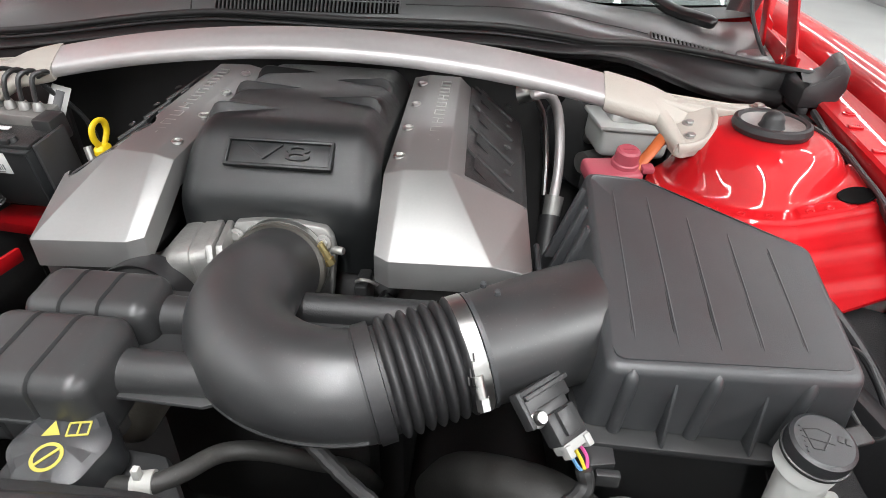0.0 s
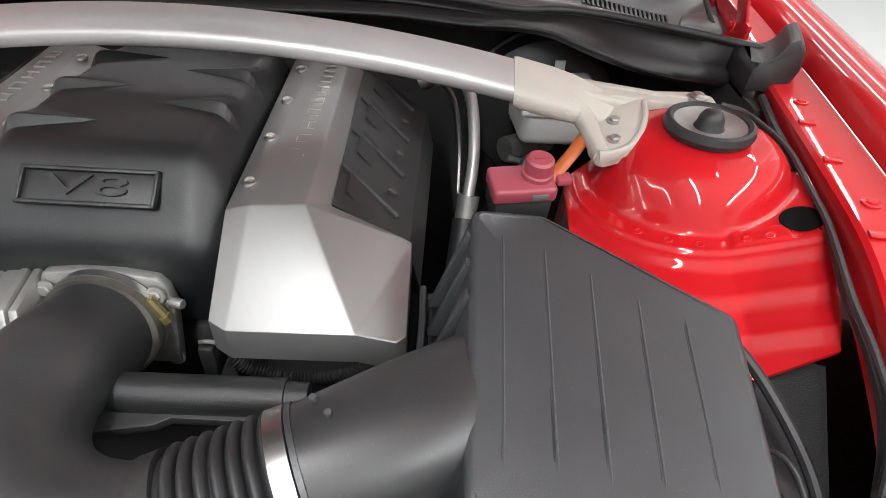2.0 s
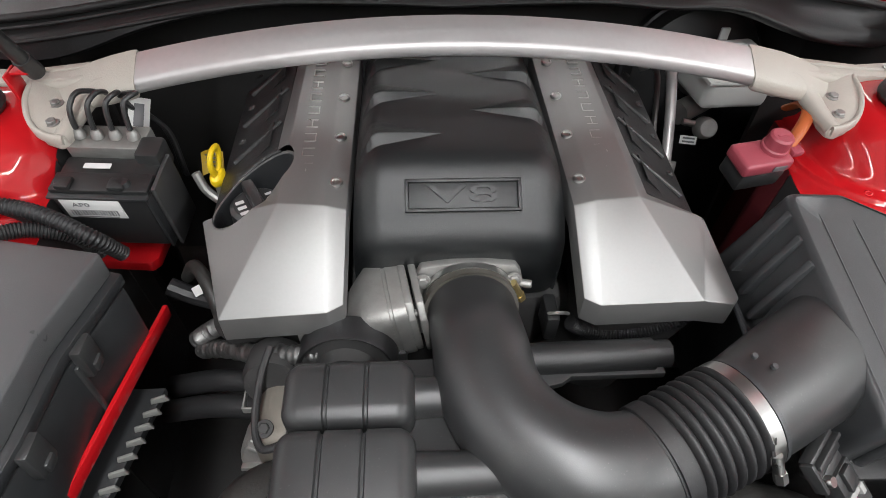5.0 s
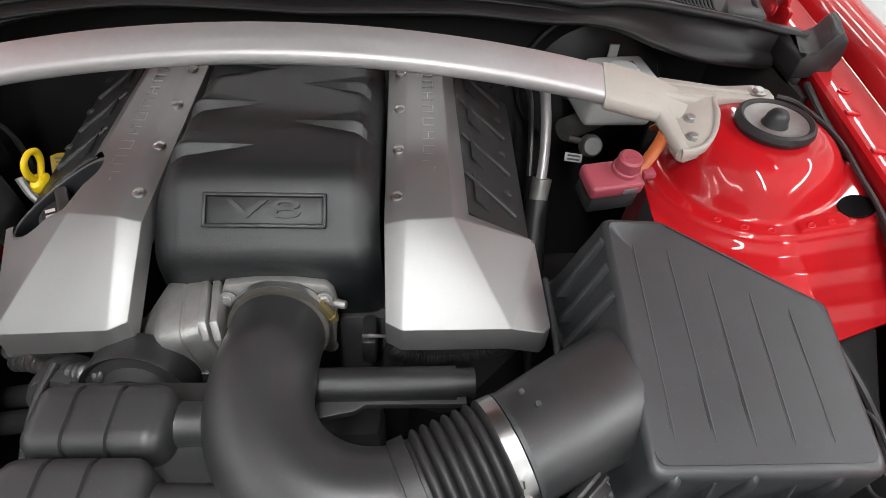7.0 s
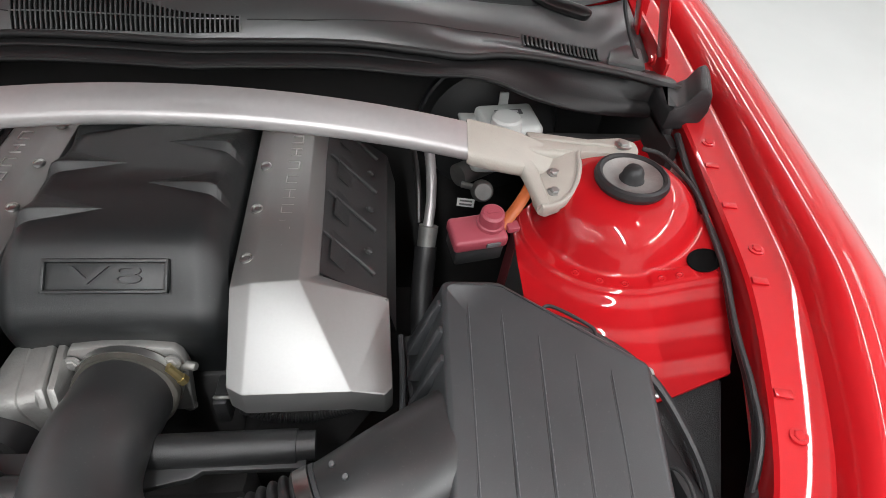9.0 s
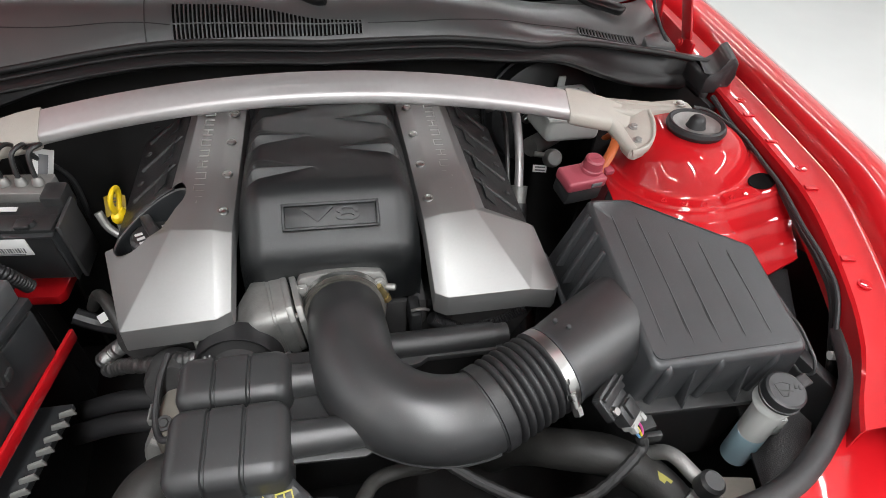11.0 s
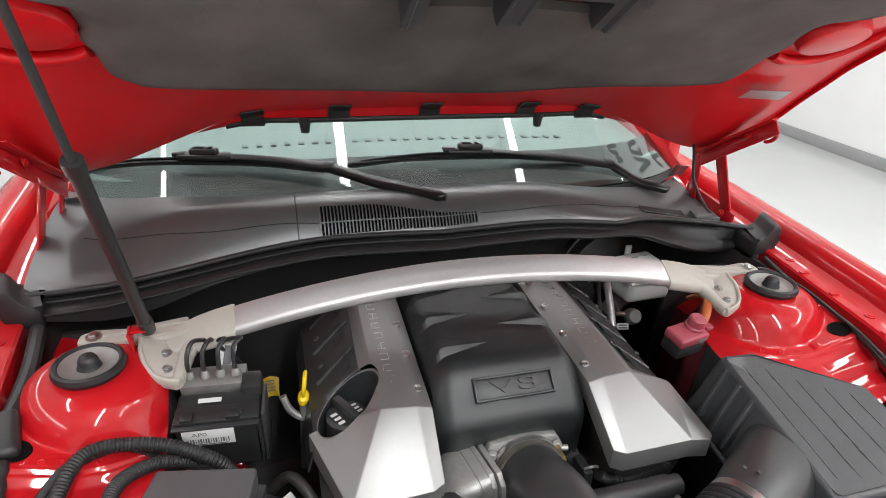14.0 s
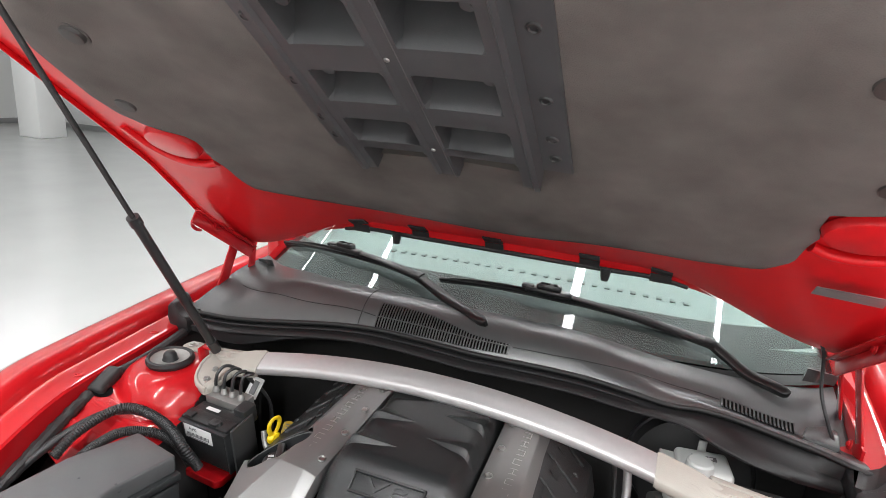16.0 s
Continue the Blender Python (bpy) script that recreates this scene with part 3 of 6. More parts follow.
def shield(x, v):
    p = cowl_rear(x)
    return (x * (1 - 0.12 * v), p.y + 0.004 + v * 0.74, p.z - 0.026 + v * 0.38 - 0.03 * v * v)


pane = part("pane", sheet(shield, lin(-0.735, 0.735, 40), lin(0, 1, 14), 0.005, (0, 0.47, -0.88)), GLASS, wind, "clear laminated glass", 60)
pane.visible_shadow = False
part("black_border", sheet(lambda x, v: tuple(Vector(shield(x, v)) + Vector((0, 0.010, -0.016))), lin(-0.735, 0.735, 40), lin(-0.02, 0.17, 4), 0.001), material("ceramic_frit", (0.008, 0.008, 0.0082), 0.5, 0, 0.2, 20), wind)
SLOTM = material("dark_slot", (0.045, 0.05, 0.05), 0.7)
dash = thing("dashboard", "grey dashboard top with defroster slots under the glass", "dashboard")
DASHM = material("grey_dashboard", (0.10, 0.115, 0.11), 0.6, 0, 0.06, 8, 0.5, 500)
part("top", sheet(lambda x, v: (x, 1.36 + 0.12 * (x / 0.72) ** 4 + 0.5 * v, 1.025 + 0.06 * v - 0.02 * (x / 0.7) ** 2), lin(-0.70, 0.70, 30), lin(0, 1, 8), 0.02), DASHM, dash)
part("front", box((0, 1.87, 0.85), (1.4, 0.04, 0.45)), DARK, dash)
for i in range(26):
    x = -0.38 + 0.032 * i
    part("defroster_slot", box((x, 1.535, 1.0475 - 0.02 * (x / 0.7) ** 2), (0.013, 0.014, 0.004), 0.001, 1, pose(0, 0, 0, 7, 0, 0)), SLOTM, dash)
# unseen cabin shell; the roof is added to keep lamps off the dashboard
part("roof", sheet(lambda x, v: (x, 1.98 + 0.5 * v, 1.36 + 0.05 * v - 0.03 * x * x), lin(-0.64, 0.64, 12), lin(0, 1, 6), 0.03), RED, car)
for s in (1, -1):
    part("pillar", sheet(lambda u, v: (s * (0.73 - 0.10 * v + 0.05 * u), 1.42 + 0.60 * v, 1.0 + 0.36 * v - 0.05 * u), [0, 1], lin(0, 1, 8), 0.03, (0, 0, -1)), RED, car)
    part("door", box((s * 0.80, 2.0, 0.72), (0.05, 0.95, 0.75), 0.02), RED, car)
solid("cabin", box((0, 2.48, 0.9), (1.5, 0.03, 1.0)), DARK, "dark cabin wall behind the dashboard", "cabin", kind="structure")


WIPM = material("satin_wiper_paint", (0.006, 0.0061, 0.0063), 0.32, 0, 0.15, 30, 0.05, 900, stain=0.02, spec=0.5)


def wiper(piv, elbow, clip, tip, tail, sag, lab):
    w = thing("wiper", lab, "wiper", "wipers")
    piv, elbow, clip, tip, tail, sag = (Vector(p) for p in (piv, elbow, clip, tip, tail, sag))
    arm = part("arm", strap(smooth_line([piv, piv.lerp(elbow, 0.25) + 0.5 * sag, piv.lerp(elbow, 0.55) + sag, elbow.lerp(piv, 0.14) + 0.4 * sag, elbow], 7),
                            lambda t: 0.026 * math.sqrt(max(0.10, 1 - max(0.0, (0.08 - t) / 0.08) ** 2)) - 0.002 * t, lambda t: 0.017 - 0.003 * t), WIPM, w, "satin black pressed arm", 40)
    part("hinge", strap([elbow.lerp(piv, 0.03) + Vector((0, 0, 0.004)), elbow.lerp(clip, 0.05) + Vector((0, 0, 0.003))], lambda t: 0.0245, lambda t: 0.011), WIPM, arm)
    part("rod", strap(smooth_line([elbow, elbow.lerp(clip, 0.45) + Vector((0, 0, 0.008)), clip + Vector((0, 0, 0.008))], 7), lambda t: 0.025 - 0.011 * t, lambda t: 0.012 - 0.004 * t), WIPM, arm)
    d = (tip - tail).normalized()
    CQ = Matrix.Translation(clip + Vector((0, 0, 0.006))) @ d.to_track_quat("X", "Z").to_matrix().to_4x4()
    part("clip", moved(join(box((0, 0, 0), (0.110, 0.026, 0.014), 0.006, 3), box((0.0, 0, 0.011), (0.058, 0.022, 0.016), 0.006, 3), box((0.050, 0, 0.005), (0.030, 0.018, 0.010), 0.004, 3)), CQ), WIPM, w)
    part("clip_slot", moved(join(box((0.010, 0, 0.0192), (0.022, 0.011, 0.0016), 0.0005), box((-0.014, 0, 0.0190), (0.010, 0.014, 0.0016), 0.0005)), CQ), VOID, w)
    line = smooth_line([tail, tail.lerp(clip, 0.5) + Vector((0, 0.002, 0.002)), clip + Vector((0, 0.002, -0.004)), clip.lerp(tip, 0.5) + Vector((0, 0.002, 0.003)), tip], 10)
    part("blade", strap(line, lambda t: 0.016 * (0.45 + 0.55 * math.sin(math.pi * min(0.95, max(0.05, t)))), lambda t: 0.010), WIPM, w, "", 40)
    part("spoiler", strap([p + Vector((0, -0.004, 0.007)) for p in line[2:-2]], lambda t: 0.004, lambda t: 0.007 * (0.3 + 0.7 * math.sin(math.pi * min(0.97, max(0.03, t))))), WIPM, w)
    part("rubber_strip", sweep([p + Vector((0, 0.006, -0.009)) for p in line], 0.0035, 6), RUBBER, w)


wiper((0.010, 1.183, 1.032), (-0.206, 1.318, 1.058), (-0.456, 1.388, 1.064), (-0.710, 1.468, 1.030), (-0.215, 1.342, 1.047), (0, 0, -0.005), "black wiper with its pivot on the cowl's middle")
wiper((0.628, 1.300, 0.968), (0.474, 1.334, 1.029), (0.110, 1.346, 1.067), (-0.166, 1.355, 1.050), (0.42, 1.362, 1.032), (0, -0.004, -0.013), "black wiper with its pivot at the cowl's corner")

# ---- the raised hood ----


def hood_z(x, y):
    z = 1.275 + 0.71 * (1.06 - y) if y <= 1.06 else 1.275 - 0.50 * (y - 1.06)
    a = min(1.0, abs(x) / 0.55)
    return z + 0.034 * (1 - a * a) * ease(1.30, 0.95, y) - 0.10 * ease(1.0, 1.30, y) * ease(0.30, 0.70, abs(x)) + 0.02


def hood_x(y):
    return table([(0.2, 0.62), (0.5, 0.685), (0.7, 0.71), (1.0, 0.745), (1.16, 0.755), (1.24, 0.735), (1.31, 0.69)], y)


def hood_y(x, v):
    rear = 1.258 + 0.05 * (x / 0.69) ** 2
    front = 0.43 + 0.06 * (x / 0.6) ** 2
    return rear + (front - rear) * v


hood = thing("hood", "open red hood with dark felt liner and scoop insert", "hood")


def hood_in(u, v):
    y = hood_y(u * 0.7, v)
    x = u * hood_x(y)
    return (x, y, hood_z(x, y))


bm = sheet(hood_in, lin(-1, 1, 60), lin(0, 1, 50), 0.005, (0, 0.57, 0.82))
bmesh.ops.delete(bm, geom=[f for f in bm.faces if abs(f.calc_center_median().x + 0.008) < 0.14 and f.calc_center_median().y < 0.93], context="FACES")
part("inner_panel", bm, RED2, hood, "red inner frame", 60)
part("outer_skin", sheet(lambda u, v: tuple(Vector(hood_in(u * 1.02, v)) + Vector((0, 0.05, 0.045 - 0.030 * u ** 6))), lin(-1, 1, 40), lin(-0.012, 1.01, 30), 0.004, (0, 0.57, 0.82)), RED, hood, "", 60)
for s in (1, -1):
    part("side_flange", sheet(lambda u, v: tuple(Vector(hood_in(s * (1.0 + 0.016 * u), v)) + Vector((0, 0.04 * u, 0.03 * u - 0.012 * (1 - u)))), [0, 0.5, 1.0], lin(0, 1, 40), 0.003, (s, 0, 0)), RED2, hood)



def pad_mesh():
    """The felt liner: rows across the hood, each as wide as the liner's outline there."""
    bm = bmesh.new()
    ys = lin(0.545, 1.06, 46)
    edge = [(1.06, 0.505), (1.045, 0.525), (1.0, 0.528), (0.985, 0.53), (0.965, 0.535), (0.945, 0.525), (0.91, 0.525), (0.885, 0.545), (0.87, 0.60), (0.84, 0.635), (0.80, 0.645), (0.70, 0.635), (0.64, 0.61), (0.60, 0.52), (0.575, 0.45), (0.56, 0.36), (0.545, 0.22)]
    edge = edge[::-1]
    g = []
    for y in ys:
        w = table(edge, y)
        row = []
        for k in range(61):
            x = w * (-1 + 2 * k / 60)
            rim = min(1.0, (1 - abs(x) / w) * w / 0.03, (1.062 - y) / 0.015 + 0.15, (y - 0.54) / 0.02 + 0.15)
            lump = 0.006 * noise.noise((x * 5, y * 5, 0.3)) - 0.010 * math.exp(-((abs(x) - 0.40) / 0.05) ** 2) * ease(0.95, 0.8, y)
            dz = 0.004 + 0.016 * ease(0, 1, rim) + lump * rim
            yy = y + 0.085 * (1 - min(1.0, (x / 0.5) ** 2)) * ease(0.88, 1.06, y)
            row.append(bm.verts.new((x, yy - 0.4 * dz, hood_z(x, yy) - dz)))
        g.append(row)
    for a, b in zip(g, g[1:]):
        for k in range(60):
            c = (a[k].co + b[k + 1].co) / 2
            if abs(c.x + 0.001) > 0.146 or c.y > 0.909:
                bm.faces.new((a[k], a[k + 1], b[k + 1], b[k]))
    bmesh.ops.delete(bm, geom=[v for v in bm.verts if not v.link_faces], context="VERTS")
    r = bmesh.ops.extrude_face_region(bm, geom=list(bm.faces))
    bmesh.ops.translate(bm, verts=[v for v in r["geom"] if isinstance(v, bmesh.types.BMVert)], vec=(0, 0.006, 0.012))
    return bm


part("liner", pad_mesh(), PAD, hood, "dark brown-grey felt liner", 60)
HN = Vector((0, -0.58, -0.815)).normalized()


def on_hood(x, y, out=0.02):
    return Vector((x, y, hood_z(x, y))) + HN * out


SCOOPM = material("scoop_plastic", (0.058, 0.059, 0.062), 0.50, 0, 0.2, 20, 0.2, 700, stain=0.10)
CLIPM = material("liner_fastener", (0.05, 0.046, 0.043), 0.6)
HQ = Matrix((Vector((1, 0, 0)), HN.cross(Vector((1, 0, 0))), HN)).transposed().to_4x4()
for s in (1, -1):
    for x, y in ((0.493, 0.677), (0.557, 0.814)):
        part("liner_clip", moved(lathe([(0, 0.003), (0.013, 0.004), (0.017, 0.003), (0.019, -0.003), (0.024, -0.002), (0.030, -0.010)], 24), Matrix.Translation(on_hood(s * x, y, 0.0195)) @ HQ), CLIPM, hood, "pressed dark liner fastener")
    part("bump_cap", moved(lathe([(0, 0.004), (0.050, 0.004), (0.056, 0.002), (0.058, -0.002), (0.060, -0.010)], 40), Matrix.Translation(on_hood(s * 0.585, 0.935, 0.012)) @ HQ @ Matrix.Diagonal((1, 0.85, 1, 1))), RED2, hood, "round red pressing")
    part("ledge", sweep([on_hood(s * x, y, o) for x, y, o in [tuple(p) for p in smooth_line([(0.532, 0.995, 0.002), (0.56, 1.000, 0.006), (0.60, 1.002, 0.007), (0.64, 0.990, 0.006), (0.675, 0.955, 0.002), (0.69, 0.91, -0.004)], 6)]], 0.013, 14, flat=0.7), RED2, hood, "pressed red ledge", 70)
part("rear_flange", sheet(lambda x, v: (x, hood_y(x, 0) + 0.004 + 0.010 * v, hood_z(x, hood_y(x, 0)) - 0.004 - 0.020 * v * (1 - (abs(x) / 0.47) ** 4)), lin(-0.46, 0.46, 40), lin(-0.6, 1, 7), 0.0015, (0, 1, 0)), RED2, hood, "narrow red flange under the rear edge", 60)
for x in (-0.35, -0.19, -0.01, 0.20, 0.345):
    part("tape", sheet(lambda u, v: tuple(Vector((x + 0.021 * u, hood_y(x, 0) - 0.052 * v, 0)) + Vector((0, 0, hood_z(x + 0.021 * u, hood_y(x, 0) - 0.052 * v) - 0.004))), [-1, 1], lin(0, 0.5, 4), 0.003, (0, 0, 1)), TAPE, hood, "strip of black tape")
    part("tape", sheet(lambda u, v: (x + 0.021 * u, hood_y(x, 0) + 0.002 + 0.010 * v, hood_z(x, hood_y(x, 0)) - 0.005 - 0.021 * v), [-1, 1], lin(0, 1, 4), 0.0012, (0, -1, 0)), TAPE, hood, "strip of black tape")
part("rear_seal", sweep([Vector((x, hood_y(x, 0) + 0.013, hood_z(x, hood_y(x, 0)) - 0.024 + 0.02 * (abs(x) / 0.46) ** 4)) for x in lin(-0.40, 0.40, 40)], 0.006, 8), RUBBER, hood)
for x in (-0.255, 0.235):
    part("rubber_stop", moved(lathe([(0, -0.02), (0.008, -0.018), (0.011, 0.0), (0.013, 0.01)], 16), Matrix.Translation((x, 1.276, hood_z(x, 1.262) - 0.030))), RUBBER, hood)

SC0 = -0.001
ROWS = [(0.929, 0.876), (0.855, 0.810), (0.772, 0.722), (0.678, 0.622), (0.587, 0.522)]
# scoop insert: a moulded frame with louvred pockets


def scoop_out(x, y):
    """How far the moulding stands out of the hood: a plate, a raised frame, and pockets with sloping floors."""
    c = abs(x - SC0)
    if c > 0.152:
        return 0.026
    if c > 0.140:
        return 0.047
    if c > 0.121:
        return 0.042
    if c < 0.021:
        return 0.042 - (0.003 if c < 0.012 else 0)
    for k, (ya, yb) in enumerate(ROWS):
        if yb <= y <= ya:
            f = (y - yb) / (ya - yb)
            return -0.01 if k == 0 else (-0.030 if f < 0.60 else -0.010 + 0.040 * (f - 0.60) / 0.40)
    return 0.041


xe = [-0.188, -0.182, -0.168]
for c in (0.152, 0.140, 0.121, 0.021, 0.012):
    for s in (1, -1):
        xe += [SC0 + s * c - 0.0022, SC0 + s * c + 0.0022]
xe += [SC0 + s * q for s in (1, -1) for q in (0.05, 0.09, 0.110)] + [SC0, 0.165, 0.18, 0.196]
ye = [0.497, 0.927]
for ya, yb in ROWS:
    ye += [yb - 0.0024, yb + 0.0024, yb + 0.3 * (ya - yb), yb + 0.58 * (ya - yb), yb + 0.62 * (ya - yb), ya - 0.0024, ya + 0.0024]
ye = [y for y in sorted(set(ye)) if y < 0.9285]
scoop = part("scoop_insert", bevel(sheet(lambda x, y: tuple(on_hood(x, min(y, 0.899) if abs(x - SC0) > 0.152 else y, scoop_out(x, y))), sorted(set(xe)), ye, 0.004, tuple(-HN)), 0.0024, 3, 30), SCOOPM, hood, "black moulded scoop insert with sloping pockets", 50)
# near-black sheets paint the shade in the deep end of each pocket
for k, (ya, yb) in enumerate(ROWS[1:]):
    for s in (1, -1):
        part("duct_shade_sheet", sheet(lambda u, v: tuple(on_hood(SC0 + s * (0.024 + 0.093 * u), yb + 0.0015 + (0.58 * (ya - yb) - 0.002) * v, -0.024)), [0, 1], [0, 1], 0.002, tuple(-HN)), VOID, scoop)
for k in (2, 3):
    for s in (1, -1):
        part("boss", moved(lathe([(0, 0.018), (0.009, 0.018), (0.012, 0.0)], 14), Matrix.Translation(on_hood(SC0 + s * 0.110, ROWS[k][1] + 0.014, 0.008)) @ HQ), SCOOPM, scoop)
for y in (0.866, 0.700, 0.604):
    part("rivet", moved(lathe([(0, 0.002), (0.003, 0.0015), (0.004, 0)], 12), Matrix.Translation(on_hood(SC0 - 0.004, y, 0.0395)) @ HQ), STEEL, scoop)
for s in (1, -1):
    for y in (0.868, 0.828, 0.757, 0.656, 0.58):
        part("screw", moved(lathe([(0, 0.001), (0.004, 0.001), (0.0055, 0.0025), (0.0075, 0.002), (0.009, 0)], 18), Matrix.Translation(on_hood(SC0 + s * 0.174, y, 0.0262)) @ HQ), BLACK2, scoop)
# sticker with unreadable print under the hood
part("sticker", sheet(lambda u, v: tuple(on_hood(0.618 + 0.05 * u, 1.082 + 0.012 * v, 0.018)), [-1, 1], [-1, 1], 0.001, tuple(-HN)), material("foil_sticker", (0.3, 0.3, 0.3), 0.3, 0.6, 0.1, 50), hood, "small grey foil sticker")

# hinges at the rear corners: a plate along the hood's side, two links and a pressed base
for s in (1, -1):
    hg = thing("hinge", "red painted hood hinge at the fender's rear", "hinge", "hood hinges")

    def slab(p, q, w, t, nrm=(1, 0, 0)):
        """A flat bar from p to q."""
        p, q = Vector((s * p[0], *p[1:])), Vector((s * q[0], *q[1:]))
        d = (q - p).normalized()
        n = Vector((s * nrm[0], *nrm[1:]))
        n = (n - d * n.dot(d)).normalized()
        return box((0, 0, 0), (t, w, (q - p).length), min(t, w) * 0.3, 2, Matrix.Translation((p + q) / 2) @ Matrix((n, d.cross(n), d)).transposed().to_4x4())

    plate = part("plate", slab((0.690, 1.290, 1.052), (0.722, 1.120, 1.178), 0.040, 0.006), RED, hg)
    part("plate_flange", slab((0.678, 1.285, 1.066), (0.708, 1.118, 1.192), 0.022, 0.004, (0, 0.6, 0.8)), RED, plate)
    part("hook", sweep([Vector((s * p.x, p.y, p.z)) for p in smooth_line([(0.722, 1.150, 1.168), (0.736, 1.136, 1.160), (0.744, 1.138, 1.144), (0.742, 1.150, 1.132), (0.736, 1.158, 1.130)], 5)], lambda t: 0.0068 - 0.003 * t, 10), RED, plate)
    part("link", slab((0.716, 1.255, 1.075), (0.738, 1.205, 0.925), 0.034, 0.005), RED, hg)
    part("link", slab((0.706, 1.315, 1.050), (0.730, 1.330, 0.930), 0.026, 0.005), RED, hg)
    part("base", join(slab((0.735, 1.180, 0.922), (0.742, 1.370, 0.935), 0.045, 0.006), slab((0.712, 1.180, 0.908), (0.722, 1.360, 0.915), 0.050, 0.004, (0, 0, 1))), RED, hg, "pressed red base")
    for p, d in (((0.712, 1.262, 1.075), (-1, 0, 0)), ((0.722, 1.210, 0.935), (-1, 0, 0)), ((0.704, 1.312, 1.050), (-1, 0, 0)), ((0.705, 1.175, 1.140), (-1, 0, 0))):
        bolt(hg, (s * p[0], p[1], p[2]), (s * d[0], 0, 0.2), 0.0065, 0.006, RED)
    fw = part("gap_cover", prism([(s * 0.752, 1.12), (s * 0.775, 1.12), (s * 0.790, 1.36), (s * 0.765, 1.36)], 0.885, 0.895, 0.002), VOID, hg)
solid("washer_hose", sweep(smooth_line([(0.60, 1.262, 1.118), (0.648, 1.278, 1.098), (0.664, 1.285, 1.070), (0.672, 1.268, 1.000), (0.690, 1.225, 0.945), (0.700, 1.175, 0.925)], 8), 0.0034, 8), RUBBER, "thin black washer hose beside the hinge", "hose")

gas = thing("gas_strut", "black gas strut holding the hood open", "gas strut")
ga, gb = Vector((-0.524, 0.952, 0.948)), Vector((-0.512, 0.762, 1.268))
gd = (gb - ga).normalized()
part("cylinder", rod(ga, gb, 0.0092, 20, bev=0.001), BLACK2, gas, "thick satin black cylinder")
part("rod", rod(gb, gb + gd * 0.42, 0.0045, 14), DARK, gas, "thin dark piston rod")
part("collar", rod(gb - gd * 0.012, gb + gd * 0.006, 0.0112, 20, bev=0.002), BLACK2, gas)
part("socket", rod(ga - gd * 0.012, ga + gd * 0.02, 0.0112, 16, bev=0.003), BLACK2, gas)

# ---- engine covers ----
XC = -0.008
eng = thing("engine_block", "dark soiled engine block under the covers", "engine")
part("block", box((XC, 0.92, 0.53), (0.30, 0.40, 0.46), 0.02), DARK, eng)
for s in (1, -1):
    part("head", box((0, 0, 0), (0.12, 0.46, 0.20), 0.02, 2, Matrix.Translation((XC + s * 0.195, 0.90, 0.715)) @ pose(0, 0, 0, 0, s * 25, 0)), DARK, eng)
part("front_case", box((XC - 0.02, 0.655, 0.53), (0.28, 0.06, 0.24), 0.02), DARK, eng)

# middle cover: (y, z, half width) down its spine
SPINE = [(1.055, 0.900, 0.1125), (1.05, 0.922, 0.1135), (1.03, 0.931, 0.1145), (0.95, 0.936, 0.1155), (0.86, 0.939, 0.116), (0.80, 0.938, 0.1165), (0.778, 0.934, 0.117), (0.762, 0.925, 0.1175), (0.745, 0.908, 0.118),
         (0.728, 0.889, 0.119), (0.718, 0.878, 0.119), (0.712, 0.866, 0.120), (0.710, 0.850, 0.121), (0.713, 0.825, 0.122), (0.718, 0.80, 0.122), (0.724, 0.77, 0.118)]
cover = thing("engine_cover", "charcoal moulded intake cover with a V8 badge", "engine cover")


SP = []
for q in smooth_line([(w, y, z) for y, z, w in SPINE], 24):
    if not SP or (q - SP[-1]).length > 0.0028:
        SP.append(q)
GILLS = [(-1, 0.975), (-1, 0.890), (-1, 0.806), (1, 0.938), (1, 0.852)]


def cover_pt(u, v):
    w, y, z = SP[int(v)]
    a = abs(u)
    front = ease(0.775, 0.705, y)
    roll = max(0.0, (a - 0.72) / 0.28)
    drop = 0.03 * roll ** 2.2 + (0.075 if a > 0.999 else 0)
    x = XC + math.copysign(w * min(a, 1.0), u)
    return (x, y + front * 0.018 * roll ** 2, z - (1 - 0.75 * front) * drop - 0.002 * a * a)


us = [-1.0, -0.995] + lin(-0.98, 0.98, 99) + [0.995, 1.0]
part("shell", sheet(cover_pt, us, range(len(SP)), 0.003), COVER, cover, "", 28)


def cover_z(x, y):
    a = min(0.97, abs(x - XC) / 0.116)
    z = 0.938 - 0.006 * ease(0.95, 1.05, y)
    for p, q in zip(SP, SP[1:]):
        if q[1] <= y <= p[1]:
            z = q[2] + (p[2] - q[2]) * (y - q[1]) / max(1e-6, p[1] - q[1])
            break
    return z - 0.03 * max(0.0, (a - 0.72) / 0.28) ** 2.2 - 0.002 * a * a


# moulded gills: a crest with a short steep front and a long back, dying out towards the middle
for s, yb in GILLS:
    def gill(u, v, s=s, yb=yb):
        x = XC + s * (0.014 + 0.096 * u)
        crest = yb + 0.012 * (1 - u) - 0.006 * max(0, (u - 0.75) / 0.25) ** 2
        h = 0.0115 * min(1, u / 0.85) ** 0.9 * (1 - 0.8 * ease(0.84, 1.0, u))
        f, k = ((-0.0135 * u ** 0.8, 0.0), (-0.0115 * u ** 0.8, 0.12), (-0.0022 * u, 0.92), (-0.0008 * u, 0.985), (0.0008 * u, 1.0), (0.006 * u, 0.90), (0.018 * u, 0.55), (0.032 * u, 0.2), (0.050 * u, 0.0))[v]
        y = crest + f
        return (x, y, cover_z(x, y) - 0.0006 + h * k)
    part("gill", sheet(gill, lin(0, 1.0, 22), range(9)), COVER, cover, "", 14)

